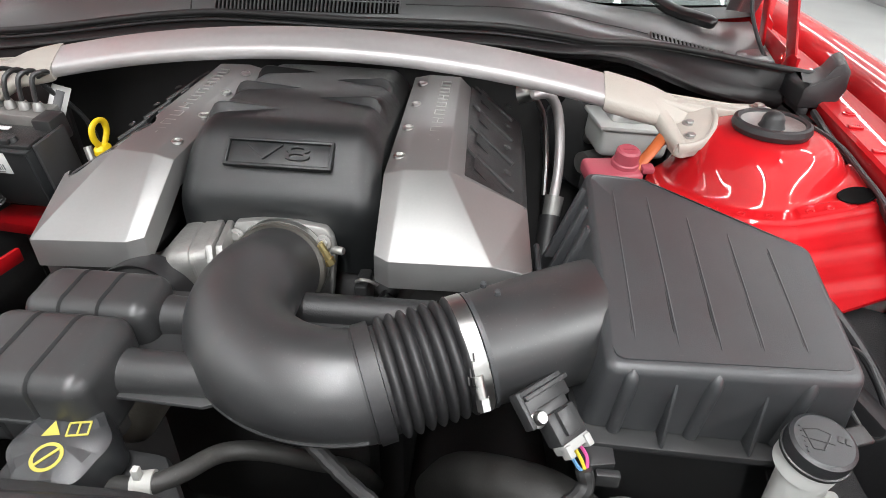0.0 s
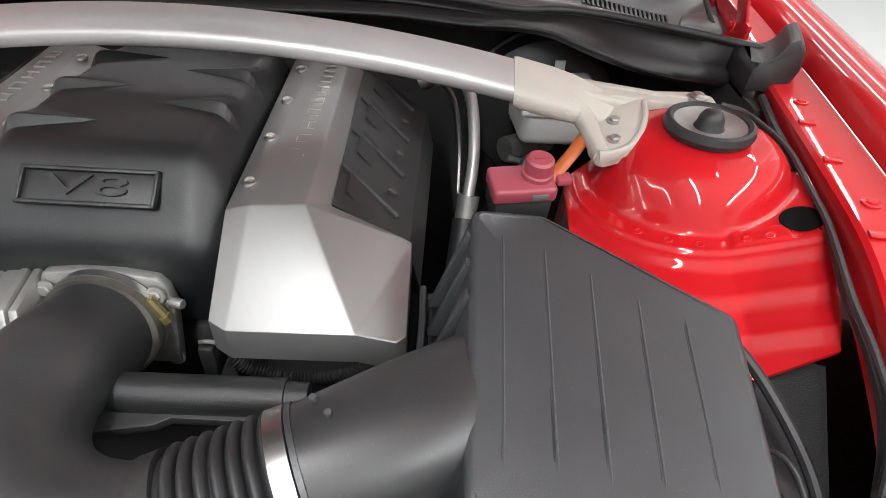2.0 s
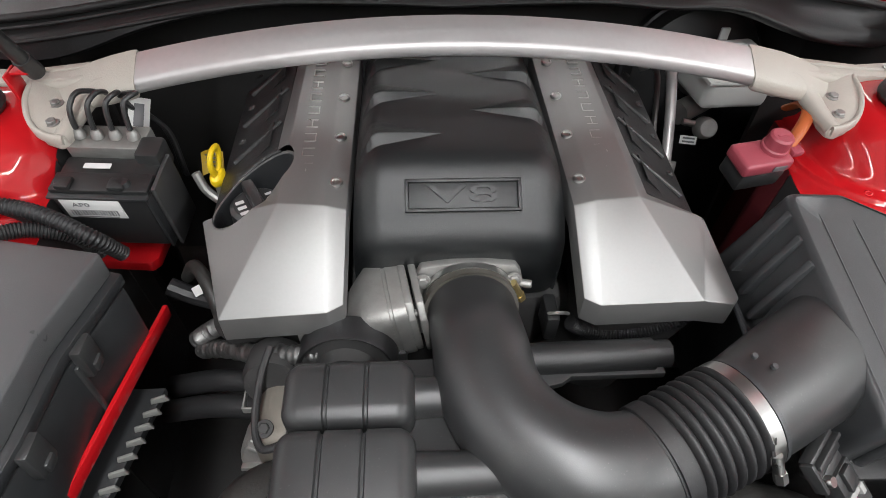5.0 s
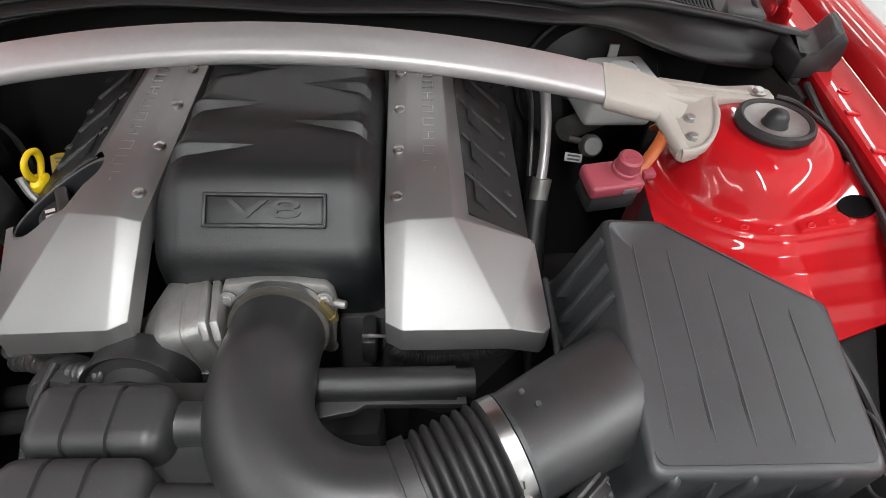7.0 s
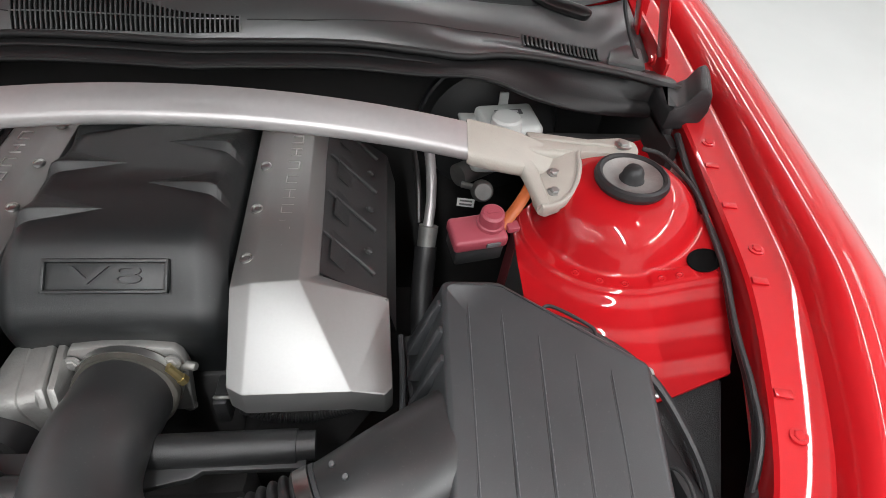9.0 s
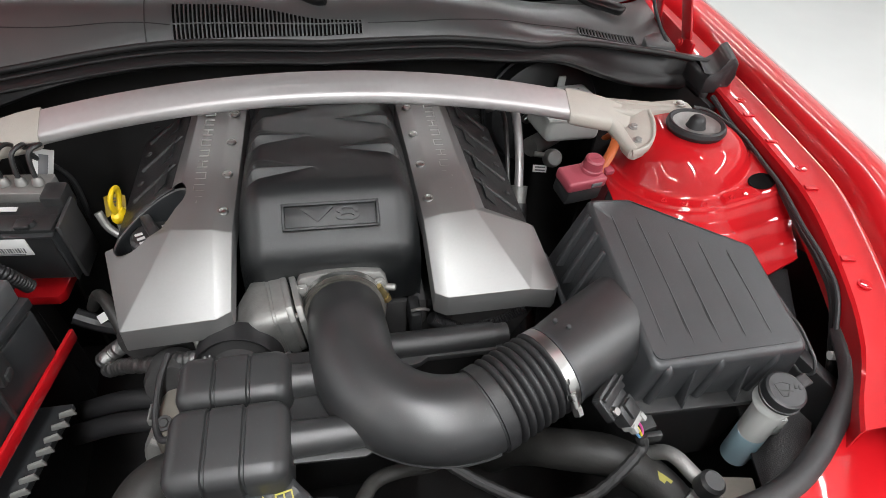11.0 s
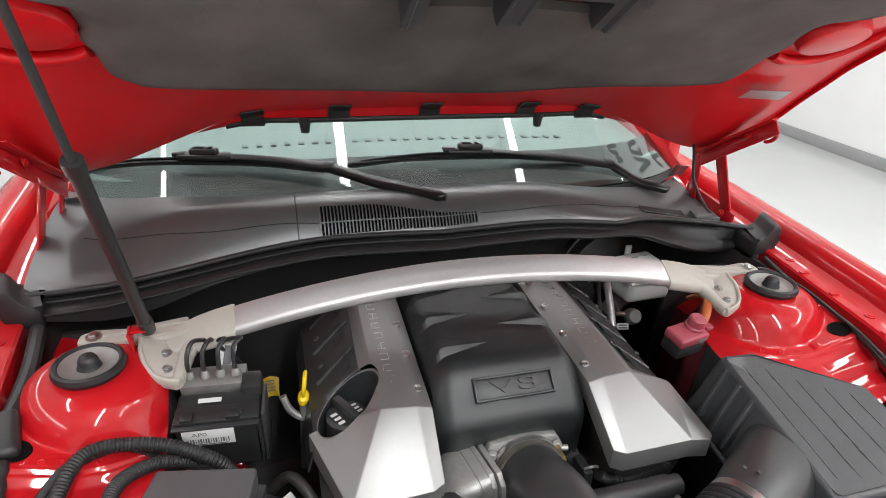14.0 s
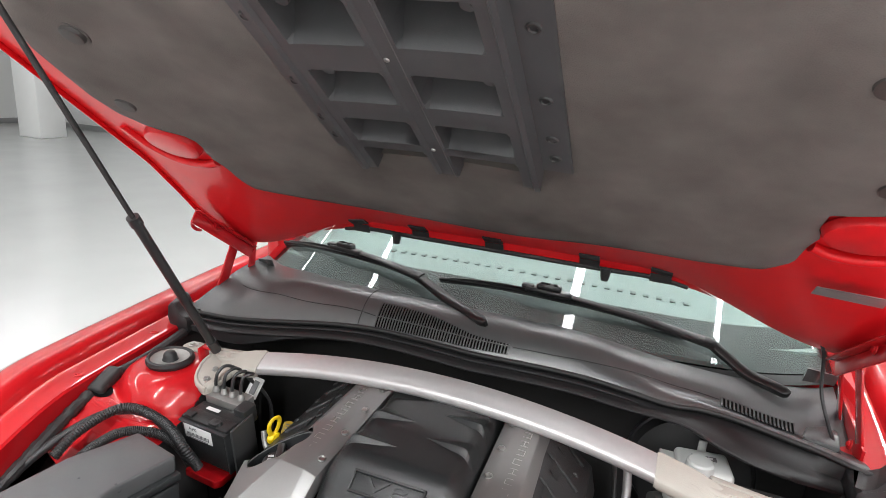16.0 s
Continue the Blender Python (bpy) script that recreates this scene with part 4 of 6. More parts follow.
# badge on the slope
BQ = Matrix((Vector((1, 0, 0)), Vector((0, 0.79, 0.615)).normalized(), Vector((0, -0.615, 0.79)).normalized())).transposed().to_4x4()
BM = Matrix.Translation((XC + 0.002, 0.7425, 0.9115)) @ BQ
bw, bh = 0.125, 0.036
badge = part("badge", moved(box((0, 0, 0), (bw - 0.008, bh - 0.008, 0.004), 0.001), BM), COVER, cover, "recessed rectangular badge plate")
for c, sz in (((0, bh / 2 - 0.002, 0.0015), (bw, 0.004, 0.007)), ((0, -bh / 2 + 0.002, 0.0015), (bw, 0.004, 0.007)), ((bw / 2 - 0.002, 0, 0.0015), (0.004, bh, 0.007)), ((-bw / 2 + 0.002, 0, 0.0015), (0.004, bh, 0.007))):
    part("badge_frame", moved(box(c, sz, 0.0012), BM), COVER, badge)


def lettering(text, size, m, mat, parent, name="lettering", depth=0.0012, stretch=1.0, label=""):
    cu = bpy.data.curves.new(name, "FONT")
    cu.body, cu.size, cu.extrude, cu.align_x, cu.align_y = text, size, depth, "CENTER", "CENTER"
    cu.resolution_u = 3
    tmp = new(name, cu)
    me = bpy.data.meshes.new_from_object(tmp)
    bpy.data.objects.remove(tmp)
    bpy.data.curves.remove(cu)
    me.transform(m @ Matrix.Diagonal((stretch, 1, 1, 1)))
    me.materials.clear()
    me.materials.append(mat)
    ob = new(name, me)
    ob.parent = parent
    if label:
        ob["label"] = label
    return ob


lettering("V8", 0.027, BM @ Matrix.Translation((0, 0, 0.0025)), COVER, badge, "lettering", 0.0024, 2.6, "raised V8 lettering")

# silver side covers


def facet(s, hole):
    # the cover over the filler has its front corner drawn in to one point
    sc = thing("side_cover", "faceted satin silver coil cover " + ("with an oil filler opening" if hole else "beside the intake cover"), "engine cover", "silver side covers")
    P = {"ilb": (0.143, 1.045, 0.923), "obb": (0.190, 1.045, 0.922), "obc": (0.207, 1.045, 0.906), "il": (0.146, 0.738, 0.905), "to": (0.196, 0.742, 0.906),
         "oc": (0.214, 0.762, 0.892), "tri": (0.253, 0.641, 0.847), "fl": (0.126, 0.650, 0.846), "fl2": (0.143, 0.641, 0.844), "bend": (0.291, 0.759, 0.856), "or": (0.295, 0.648, 0.842), "or2": (0.287, 0.640, 0.841),
         "fi": (0.123, 0.737, 0.899), "ibb": (0.119, 1.045, 0.917)}
    faces = [("ilb", "il", "to", "obb"), ("obb", "to", "oc", "obc"), ("il", "fl2", "tri", "to"), ("to", "tri", "bend"), ("to", "bend", "oc"), ("ibb", "fi", "il", "ilb"), ("fi", "fl", "fl2", "il")]
    if hole:
        P["bend"], P["tri"] = (0.295, 0.773, 0.8525), (0.253, 0.639, 0.839)
        del P["or"], P["or2"]
    else:
        faces.append(("tri", "or2", "or", "bend"))
    bm = bmesh.new()
    V = {k: bm.verts.new((XC + s * p[0], p[1], p[2])) for k, p in P.items()}
    for f in faces:
        bm.faces.new([V[k] for k in f])
    bmesh.ops.recalc_face_normals(bm, faces=bm.faces)
    edge = [e for e in bm.edges if len(e.link_faces) == 1]
    r = bmesh.ops.extrude_edge_only(bm, edges=edge)
    low = [v for v in r["geom"] if isinstance(v, bmesh.types.BMVert)]
    bmesh.ops.translate(bm, verts=low, vec=(0, 0, -0.034))
    bevel(bm, 0.0018, 2, 8)
    body = part("shell", bm, SILVER, sc, "satin silver metal-look shell", 20)
    # black ribbed panel outside the rail
    side = part("side_panel", sheet(lambda u, v: (XC + s * (0.208 + 0.080 * u), 0.768 + 0.277 * v - 0.010 * u, 0.893 + 0.014 * v - 0.040 * u - 0.010 * u * u), lin(0, 1, 6), lin(0, 1, 14), 0.003), BLACK, sc, "black ribbed coil panel")
    if hole:
        for ob in (body, side):
            cut = new("cutter", mesh_of(moved(lathe([(0, -0.2), (0.047, -0.2), (0.047, 0.2), (0, 0.2)], 48), pose(-0.242, 0.795, 0.88, 0, 0, -42) @ Matrix.Diagonal((0.80, 1.24, 1, 1))), "cutter", SILVER))
            bo = ob.modifiers.new("cut", "BOOLEAN")
            bo.object, bo.operation, bo.solver = cut, "DIFFERENCE", "FAST"
            dg = bpy.context.evaluated_depsgraph_get()
            me = bpy.data.meshes.new_from_object(ob.evaluated_get(dg))
            ob.modifiers.clear()
            ob.data = me
            bpy.data.objects.remove(cut)
    part("side_skirt", sheet(lambda u, v: (XC + s * (0.288 + 0.012 * u), 0.758 + 0.277 * v, 0.843 + 0.014 * v - 0.05 * u), lin(0, 1, 4), lin(0, 1, 12), 0.003, (-s, 0, 0)), BLACK2, side)
    for k in range(4):
        yk = 0.80 + 0.072 * k
        if hole and k == 0:
            continue
        a = (XC + s * 0.214, yk + 0.030, 0.897 + 0.014 * (yk - 0.768) / 0.277)
        b = (XC + s * 0.274, yk - 0.005, 0.859 + 0.014 * (yk - 0.768) / 0.277)
        part("rib", rod(Vector(a) - Vector((0, 0, 0.003)), Vector(b) - Vector((0, 0, 0.003)), 0.0020, 8, 0.0032), BLACK2, side)
        part("raised_pad", sheet(lambda u, v: (XC + s * (0.224 + 0.044 * u), yk - 0.034 + 0.024 * (1 - u) + 0.046 * v, 0.8895 - 0.034 * u - 0.007 * u * u + 0.0505 * (yk - 0.79 + 0.046 * v)), lin(0, 1, 4), lin(0, 1, 4), 0.005), BLACK, side)
        bolt(side, (XC + s * 0.266, yk + 0.022, 0.868 + 0.014 * (yk - 0.768) / 0.277), (s * 0.45, 0, 0.9), 0.0035, 0.003, BLACK2, True, "rivet")
    for yb, zb in ((0.775, 0.906), (0.852, 0.911), (0.929, 0.916), (1.006, 0.921)):
        c = Matrix.Translation((XC + s * 0.136, yb, zb - 0.002)) @ pose(0, 0, 0, 4, 0, 0)
        ring = part("screw", moved(lathe([(0.0, 0.0012), (0.0042, 0.0012), (0.005, 0.0035), (0.0066, 0.003), (0.0074, 0.0)], 20), c), STEEL, sc, "countersunk bright screw")
    # raised maker's name as nine plain bars
    for k in range(9):
        y0 = 0.798 + 0.0262 * k
        z0 = 0.9055 + 0.067 * (y0 - 0.79) + 0.0010
        bars = [(0, -0.0068, 0.014, 0.0013), (0, 0.0068, 0.014, 0.0013)]
        bars.append((0.0064 if k % 2 else -0.0064, 0, 0.0013, 0.014) if k % 3 else (0, 0, 0.0013, 0.014))
        for dx, dy, w, d in bars:
            part("emboss_bar", box((XC + s * (0.171 + dx), y0 + dy, z0 + 0.067 * dy), (w, d, 0.0032), 0.0006), STEEL, sc)
    return sc


facet(1, False)
left_cover = facet(-1, True)
oil = thing("oil_filler_cap", "black oil filler cap with pale print in its well", "cap")
OM = pose(-0.245, 0.798, 0.845, 0, 0, 28)
WELLM = pose(-0.242, 0.795, 0.838, 0, 0, -42) @ Matrix.Diagonal((0.80, 1.24, 1, 1))


def slanted(bm):
    """Leans a well's upper part with the cover's slope."""
    for v in bm.verts:
        if v.co.z > 0.82:
            v.co.z += 0.52 * (v.co.x + 0.242)
    return bm


part("well", slanted(moved(lathe([(0.0, -0.03), (0.035, -0.03), (0.043, 0.0), (0.0455, 0.0405), (0.0465, 0.0405), (0.0465, -0.035)], 48), WELLM)), GREYP, oil, "tapered dark filler well")
part("rim", slanted(moved(lathe([(0.0458, 0.040), (0.0462, 0.0422), (0.0478, 0.0426), (0.0482, 0.040)], 48), WELLM)), SILVER, oil, "thin silver rim")
part("cap", moved(lathe([(0, 0.012), (0.026, 0.012), (0.031, 0.008), (0.032, -0.02)], 28), OM), BLACK2, oil)
part("grip", moved(box((0, 0, 0.018), (0.014, 0.058, 0.018), 0.004), OM), BLACK2, oil)
for k in range(3):
    part("print", moved(box((-0.017, -0.012 + 0.010 * k, 0.0125), (0.010, 0.005, 0.0008)), OM), PALEINK, oil)
    part("print", moved(box((0.018, -0.008 + 0.008 * k, 0.0125), (0.008, 0.004, 0.0008)), OM), PALEINK, oil)

# ---- throttle body and intake tube ----
tb = thing("throttle_body", "cast aluminium throttle body with bolted flange", "throttle body")
FL = [(-0.058, 0.034), (-0.053, 0.045), (-0.020, 0.050), (0.020, 0.050), (0.053, 0.045), (0.060, 0.034), (0.064, 0.015), (0.056, -0.06), (-0.056, -0.06), (-0.064, 0.015)]
part("flange", moved(prism(FL, 0, 0.014, 0.003), Matrix.Translation((0.0, 0.709, 0.797)) @ pose(0, 0, 0, 84, 0, 0)), CAST, tb)
for x, z in ((-0.051, 0.035), (0.051, 0.035), (-0.05, -0.05), (0.05, -0.05)):
    bolt(tb, (x, 0.6945, 0.793 + z), (0, -1, 0.25), 0.0060, 0.005, CAST)
part("nozzle", moved(lathe([(0, 0.014), (0.004, 0.014), (0.005, 0.012), (0.005, 0.0), (0.007, 0.0), (0.007, -0.01)], 18), aim((0.060, 0.700, 0.815), (0.9, -0.3, 0.1))), CAST, tb)


def squarish(rings, seg=40):
    """A loft of rounded-square sections along z: (z, half width, half height, squareness)."""
    bm = bmesh.new()
    loops = []
    for z, a, b, p in rings:
        loop = []
        for k in range(seg):
            c, d = math.cos(2 * math.pi * k / seg), math.sin(2 * math.pi * k / seg)
            loop.append(bm.verts.new((a * math.copysign(abs(c) ** (2 / p), c), b * math.copysign(abs(d) ** (2 / p), d), z)))
        loops.append(loop)
    for p, q in zip(loops, loops[1:]):
        for k in range(seg):
            bm.faces.new((p[k], p[(k + 1) % seg], q[(k + 1) % seg], q[k]))
    bm.faces.new(loops[0][::-1])
    bm.faces.new(loops[-1])
    return bm


part("motor_housing", moved(squarish([(0, 0.040, 0.040, 6), (0.002, 0.043, 0.043, 6), (0.016, 0.043, 0.043, 6), (0.017, 0.0415, 0.0415, 6), (0.020, 0.0415, 0.0415, 6), (0.021, 0.043, 0.043, 6), (0.040, 0.042, 0.042, 6), (0.052, 0.036, 0.034, 4), (0.064, 0.027, 0.025, 3), (0.072, 0.0225, 0.022, 2.2), (0.10, 0.021, 0.021, 2), (0.122, 0.019, 0.019, 2), (0.126, 0.016, 0.016, 2)]), aim((-0.068, 0.688, 0.794), (-0.97, -0.16, -0.14))), CAST, tb, "squarish cast actuator housing", 40)
for x, r in ((-0.054, 0.043), (-0.066, 0.0425)):
    part("housing_plate", moved(prism([(-r, -r * 0.5), (-r * 0.8, -r), (r * 0.8, -r), (r, -r * 0.5), (r, r * 0.62), (r * 0.72, r), (-r * 0.72, r), (-r, r * 0.62)], -0.0042, 0.0042, 0.002), aim((x, 0.687, 0.796), (-0.97, -0.16, -0.14))), CAST, tb)
    for a in (40, 140):
        bolt(tb, Vector((x - 0.004, 0.687 + 0.036 * math.cos(radians(a)), 0.796 + 0.033 * math.sin(radians(a)))), (-0.97, -0.16, -0.14), 0.004, 0.003, CAST, False, "rivet")
part("connector", box((-0.09, 0.655, 0.752), (0.04, 0.03, 0.03), 0.004), BLACK2, tb)

tube = thing("intake_tube", "black moulded intake elbow with a ribbed rubber bellows", "intake tube")
CL0 = Vector((0.225, 0.5105, 0.846))
TR = 0.0478


def elbow_line():
    ax, yc, R = 0.006, 0.5775, 0.105
    start = [Vector((0.002 + 0.004 * f, 0.695 - (0.695 - yc) * f, 0.799 + 0.033 * ease(0, 1, f))) for f in lin(0, 0.96, 14)]
    return start + [Vector((ax + R + R * math.cos(a), yc + R * math.sin(a), 0.832 - 0.001 * k / 32)) for k in range(33) for a in [math.pi + radians(107) * k / 32]]


EL = elbow_line()
end = EL[-1]
CLD = (CL0 - end).normalized()
part("elbow", sweep(EL + [end + CLD * 0.012], lambda t: TR + 0.0015 * math.sin(math.pi * t) + 0.002 * ease(0.25, 0.0, t), 56), ELBOWM, tube, "smooth satin black elbow", 60)
HUB = Vector((0.111, 0.5775, 0.8))
seam_line = [p + Vector((0, 0, -0.016)) + Vector((p.x - HUB.x, min(0, p.y - HUB.y), 0)).normalized() * (TR - 0.0018) for p in EL[8:]]
part("mould_seam", sweep(seam_line, 0.0018, 6), ELBOWM, tube)
bel1 = CL0 - CLD * 0.006
span = (bel1 - end).length
line = [end.lerp(bel1, k / 160) for k in range(161)]


def bellows_r(t):
    """A plain cuff with a lip, then seven round ribs."""
    if t < 0.24:
        return 0.0490 if t < 0.03 else 0.0512 if t < 0.20 else 0.0462
    k = (t - 0.24) / 0.76 * 6.5
    return 0.0445 + 0.0072 * abs(math.sin(math.pi * k)) ** 0.75


CUFFM = material("dusty_cuff_rubber", (0.062, 0.058, 0.050), 0.55, 0, 0.25, 40, 0.2, 400, stain=0.35)
BRASSY = material("yellow_zinc", (0.52, 0.42, 0.20), 0.35, 0.9, 0.15, 80)
part("bellows", sweep(line, bellows_r, 56), RUBBER, tube, "ribbed rubber bellows", 75)
part("cuff", sweep([EL[0] + Vector((0, 0.006, 0)), EL[0] + Vector((0, 0.002, 0)), EL[1], EL[3], EL[3] + Vector((0, -0.003, 0.001))], lambda t: 0.0536 - (0.0035 if t > 0.98 or t < 0.02 else 0), 48), CUFFM, tube, "dusty tan-grey rubber cuff")
part("cuff_clamp", sweep([EL[0] + Vector((0, -0.003, 0)), EL[0] + Vector((0, -0.0115, 0.001))], 0.0546, 48), STEEL, tube, "steel hose clamp")
part("clamp_screw", join(rod(EL[0] + Vector((0.046, -0.009, 0.032)), EL[0] + Vector((0.056, -0.010, 0.012)), 0.0052, 10, bev=0.001), rod(EL[0] + Vector((0.0555, -0.010, 0.013)), EL[0] + Vector((0.0585, -0.010, 0.006)), 0.0066, 6, bev=0.001)), BRASSY, tube, "yellow-plated clamp screw")
part("bellows_clamp", sweep([CL0 - CLD * 0.007, CL0 - CLD * 0.0066, CL0 + CLD * 0.0066, CL0 + CLD * 0.007], lambda t: 0.0512 if 0.01 < t < 0.99 else 0.0506, 56), STEEL, tube, "bright steel band clamp")
part("clamp_screw", join(rod(CL0 + Vector((0.010, -0.046, 0.020)), CL0 + Vector((0.016, -0.056, 0.002)), 0.0048, 12, bev=0.001), rod(CL0 + Vector((0.0155, -0.054, 0.005)), CL0 + Vector((0.018, -0.059, -0.003)), 0.0060, 6, bev=0.001)), STEEL, tube)
part("clamp_slots", join(*[box((0, 0, 0), (0.0012, 0.0006, 0.007), 0, 1, Matrix.Translation(CL0 + Vector((0.004 + 0.0008 * k, -0.0475 + 0.0035 * k - 0.003, 0.018 + 0.005 * k))) @ pose(0, 0, 0, -30, 0, 22)) for k in range(4)]), DARK, tube)


def loaf(x0, x1, y0, y1, z0, z1, r, grooves, back=None):
    """A round-edged box lying along x, with grooves cut round it."""
    xs = [x0 + r * (1 - math.cos(math.pi / 2 * k / 6)) for k in range(7)] + [x1 - r * (1 - math.cos(math.pi / 2 * k / 6)) for k in range(7)]
    for g in grooves:
        xs += [g - 0.0026, g - 0.0012, g, g + 0.0012, g + 0.0026]
    bm = bmesh.new()
    rings = []
    for x in sorted(set(xs)):
        e = min(x - x0, x1 - x)
        d = r - math.sqrt(max(0, r * r - (r - e) ** 2)) if e < r else 0.0
        for g in grooves:
            if abs(x - g) < 0.002:
                d = 0.0030
        ring = []
        rr = max(r - d, 0.001)
        for cy, cz, a0 in ((y1 - r, z1 - r, 0), (y0 + r, z1 - r, 90), (y0 + r, z0 + r, 180), (y1 - r, z0 + r, 270)):
            for k in range(7):
                a = radians(a0 + 15 * k)
                ring.append(bm.verts.new((x, cy + rr * math.cos(a), cz + rr * math.sin(a))))
        rings.append(ring)
    n = len(rings[0])
    for a, b in zip(rings, rings[1:]):
        for k in range(n):
            bm.faces.new((a[k], a[(k + 1) % n], b[(k + 1) % n], b[k]))
    bm.faces.new(rings[0][::-1])
    bm.faces.new(rings[-1])
    return bm


# resonator chambers moulded to the elbow
for y0, y1, ze in ((0.513, 0.577, 0.857), (0.420, 0.508, 0.859)):
    part("resonator", moved(loaf(-0.182, -0.062, y0, y1, 0.775, ze, 0.017, (-0.142, -0.106)), Matrix.Translation((0, y0, ze)) @ pose(0, 0, 0, 4, 0, 0) @ Matrix.Translation((0, -y0, -ze))), BLACK2, tube, "grooved box-shaped resonator chamber", 40)
for y, r in ((0.553, 0.0175), (0.478, 0.0175)):
    part("neck", sweep([Vector((-0.062, y, 0.823)), Vector((-0.052, y, 0.823)), Vector((0.035, y, 0.826))], lambda t, r=r: r + 0.003 * ease(0.3, 0.0, t), 28), BLACK2, tube)
part("web", prism([(-0.182, 0.421), (-0.088, 0.421), (-0.080, 0.430), (-0.072, 0.450), (-0.066, 0.455), (0.012, 0.452), (0.05, 0.47), (0.02, 0.60), (-0.182, 0.60)], 0.8125, 0.8165, 0.001), BLACK2, tube, "moulded joint flange")
part("crossover_tube", join(rod((0.02, 0.604, 0.802), (0.190, 0.607, 0.802), 0.0175, 28, bev=0.004), rod((0.188, 0.607, 0.802), (0.208, 0.608, 0.801), 0.0150, 24, bev=0.004)), BLACK, tube, "short black side tube")
part("web", prism([(0.03, 0.565), (0.09, 0.578), (0.10, 0.585), (0.20, 0.585), (0.20, 0.60), (0.03, 0.60)], 0.790, 0.799, 0.001), BLACK2, tube)

# ---- air cleaner box ----
ab = thing("air_cleaner_box", "dark grey ribbed plastic air cleaner box", "air box")

def rounded(corners, seg=5):
    """A plan polygon whose corners (x, y, radius) are rounded off."""
    out, n = [], len(corners)
    for i, (x, y, r) in enumerate(corners):
        p = Vector((x, y))
        d0 = (Vector(corners[i - 1][:2]) - p).normalized()
        d1 = (Vector(corners[(i + 1) % n][:2]) - p).normalized()
        cut = r / math.tan(d0.angle(d1) / 2)
        a, b = p + d0 * cut, p + d1 * cut
        for k in range(seg + 1):
            t = k / seg
            out.append(a * (1 - t) ** 2 + 2 * p * t * (1 - t) + b * t * t)
    return out


LID = rounded([(0.334, 0.477, 0.012), (0.524, 0.473, 0.012), (0.541, 0.632, 0.012), (0.397, 0.728, 0.016), (0.336, 0.727, 0.010)])


def lid_z(x, y):
    return 0.882 + 0.18 * (y - 0.5) + 0.05 * (x - 0.36) - 0.45 * (y - 0.5) * (x - 0.36)


RIMZ = 0.799


def lid_draft(p):
    """How far the joint rim lies outside the lid's top at a point of its outline."""
    dx = 0.016 * ease(0.48, 0.53, p.x) - 0.024 * ease(0.37, 0.336, p.x) * ease(0.52, 0.60, p.y) - 0.008 * ease(0.37, 0.336, p.x)
    dy = 0.009 * ease(0.53, 0.48, p.y) + 0.016 * ease(0.60, 0.68, p.y)
    return dx, dy


def lid_mesh():
    """Rings from the lid's flat top over its rounded shoulder and down the drafted sides."""
    bm = bmesh.new()
    c = Vector((0.43, 0.59))
    rings = [[bm.verts.new((*(c + (p - c) * k), lid_z(*(c + (p - c) * k)))) for p in LID] for k in (0.05, 0.35, 0.7, 0.93)]
    for k in range(7):
        a = math.pi / 2 * k / 6
        rings.append([bm.verts.new((*(p + (p - c).normalized() * (0.010 * math.sin(a) - 0.010)), lid_z(p.x, p.y) - 0.010 * (1 - math.cos(a)))) for p in LID])
    for f in (0.35, 0.7, 1.0):
        ring = []
        for p in LID:
            dx, dy = lid_draft(p)
            zt = lid_z(p.x, p.y) - 0.010
            ring.append(bm.verts.new((p.x + dx * f, p.y + dy * f, zt + (RIMZ - zt) * f)))
        rings.append(ring)
    n = len(LID)
    bm.faces.new(rings[0])
    for a, b in zip(rings, rings[1:]):
        for k in range(n):
            bm.faces.new((b[k], b[(k + 1) % n], a[(k + 1) % n], a[k]))
    return bm, [(v.co.x, v.co.y) for v in rings[-1]]


bm, RIM = lid_mesh()
lid = part("lid", bm, AIRBOX, ab, "grooved lid", 50)
FLG = [(x + (x - 0.43) * 0.04, y + (-0.018 if y < 0.52 else (y - 0.59) * 0.04)) for x, y in RIM]
part("rim", prism(FLG, 0.791, 0.7985, 0.0015), BLACK, ab, "flat joint rim")
part("rim_corner", prism([(0.298, 0.478), (0.328, 0.447), (0.352, 0.452), (0.352, 0.500), (0.312, 0.512)], 0.786, 0.7945, 0.0015), BLACK, ab)
part("rim_catch", box((0.345, 0.444, 0.786), (0.020, 0.008, 0.014), 0.002), BLACK, ab)
part("base", prism([(x, y + 0.012) for x, y in RIM], 0.60, 0.790, 0.0, 2, 0.9), BLACK, ab)
# grooves in the lid: a dark bead painted as the shade, and one raised lip
for x0, x1, yb, yf in ((0.357, 0.361, 0.700, 0.500), (0.390, 0.395, 0.692, 0.498), (0.422, 0.430, 0.672, 0.497), (0.454, 0.464, 0.649, 0.496), (0.486, 0.496, 0.626, 0.494)):
    rows = [(x0 + (x1 - x0) * f, yf + (yb - yf) * f) for f in lin(0, 1, 14)]
    part("groove_shade_line", sweep([Vector((x, y, lid_z(x, y) - 0.0009)) for x, y in rows], lambda t: 0.0010 if 0.02 < t < 0.98 else 0.0005, 8), SEALM, lid)
    part("groove_lip", sweep([Vector((x + 0.0019, y, lid_z(x, y) - 0.0004)) for x, y in rows], lambda t: 0.0012 if 0.02 < t < 0.98 else 0.0004, 8), AIRBOX, lid)


def lid_front(x, z):
    """The front face's y at a height."""
    zt = lid_z(x, 0.475) - 0.010
    return 0.475 + 0.009 * (zt - z) / (zt - RIMZ)


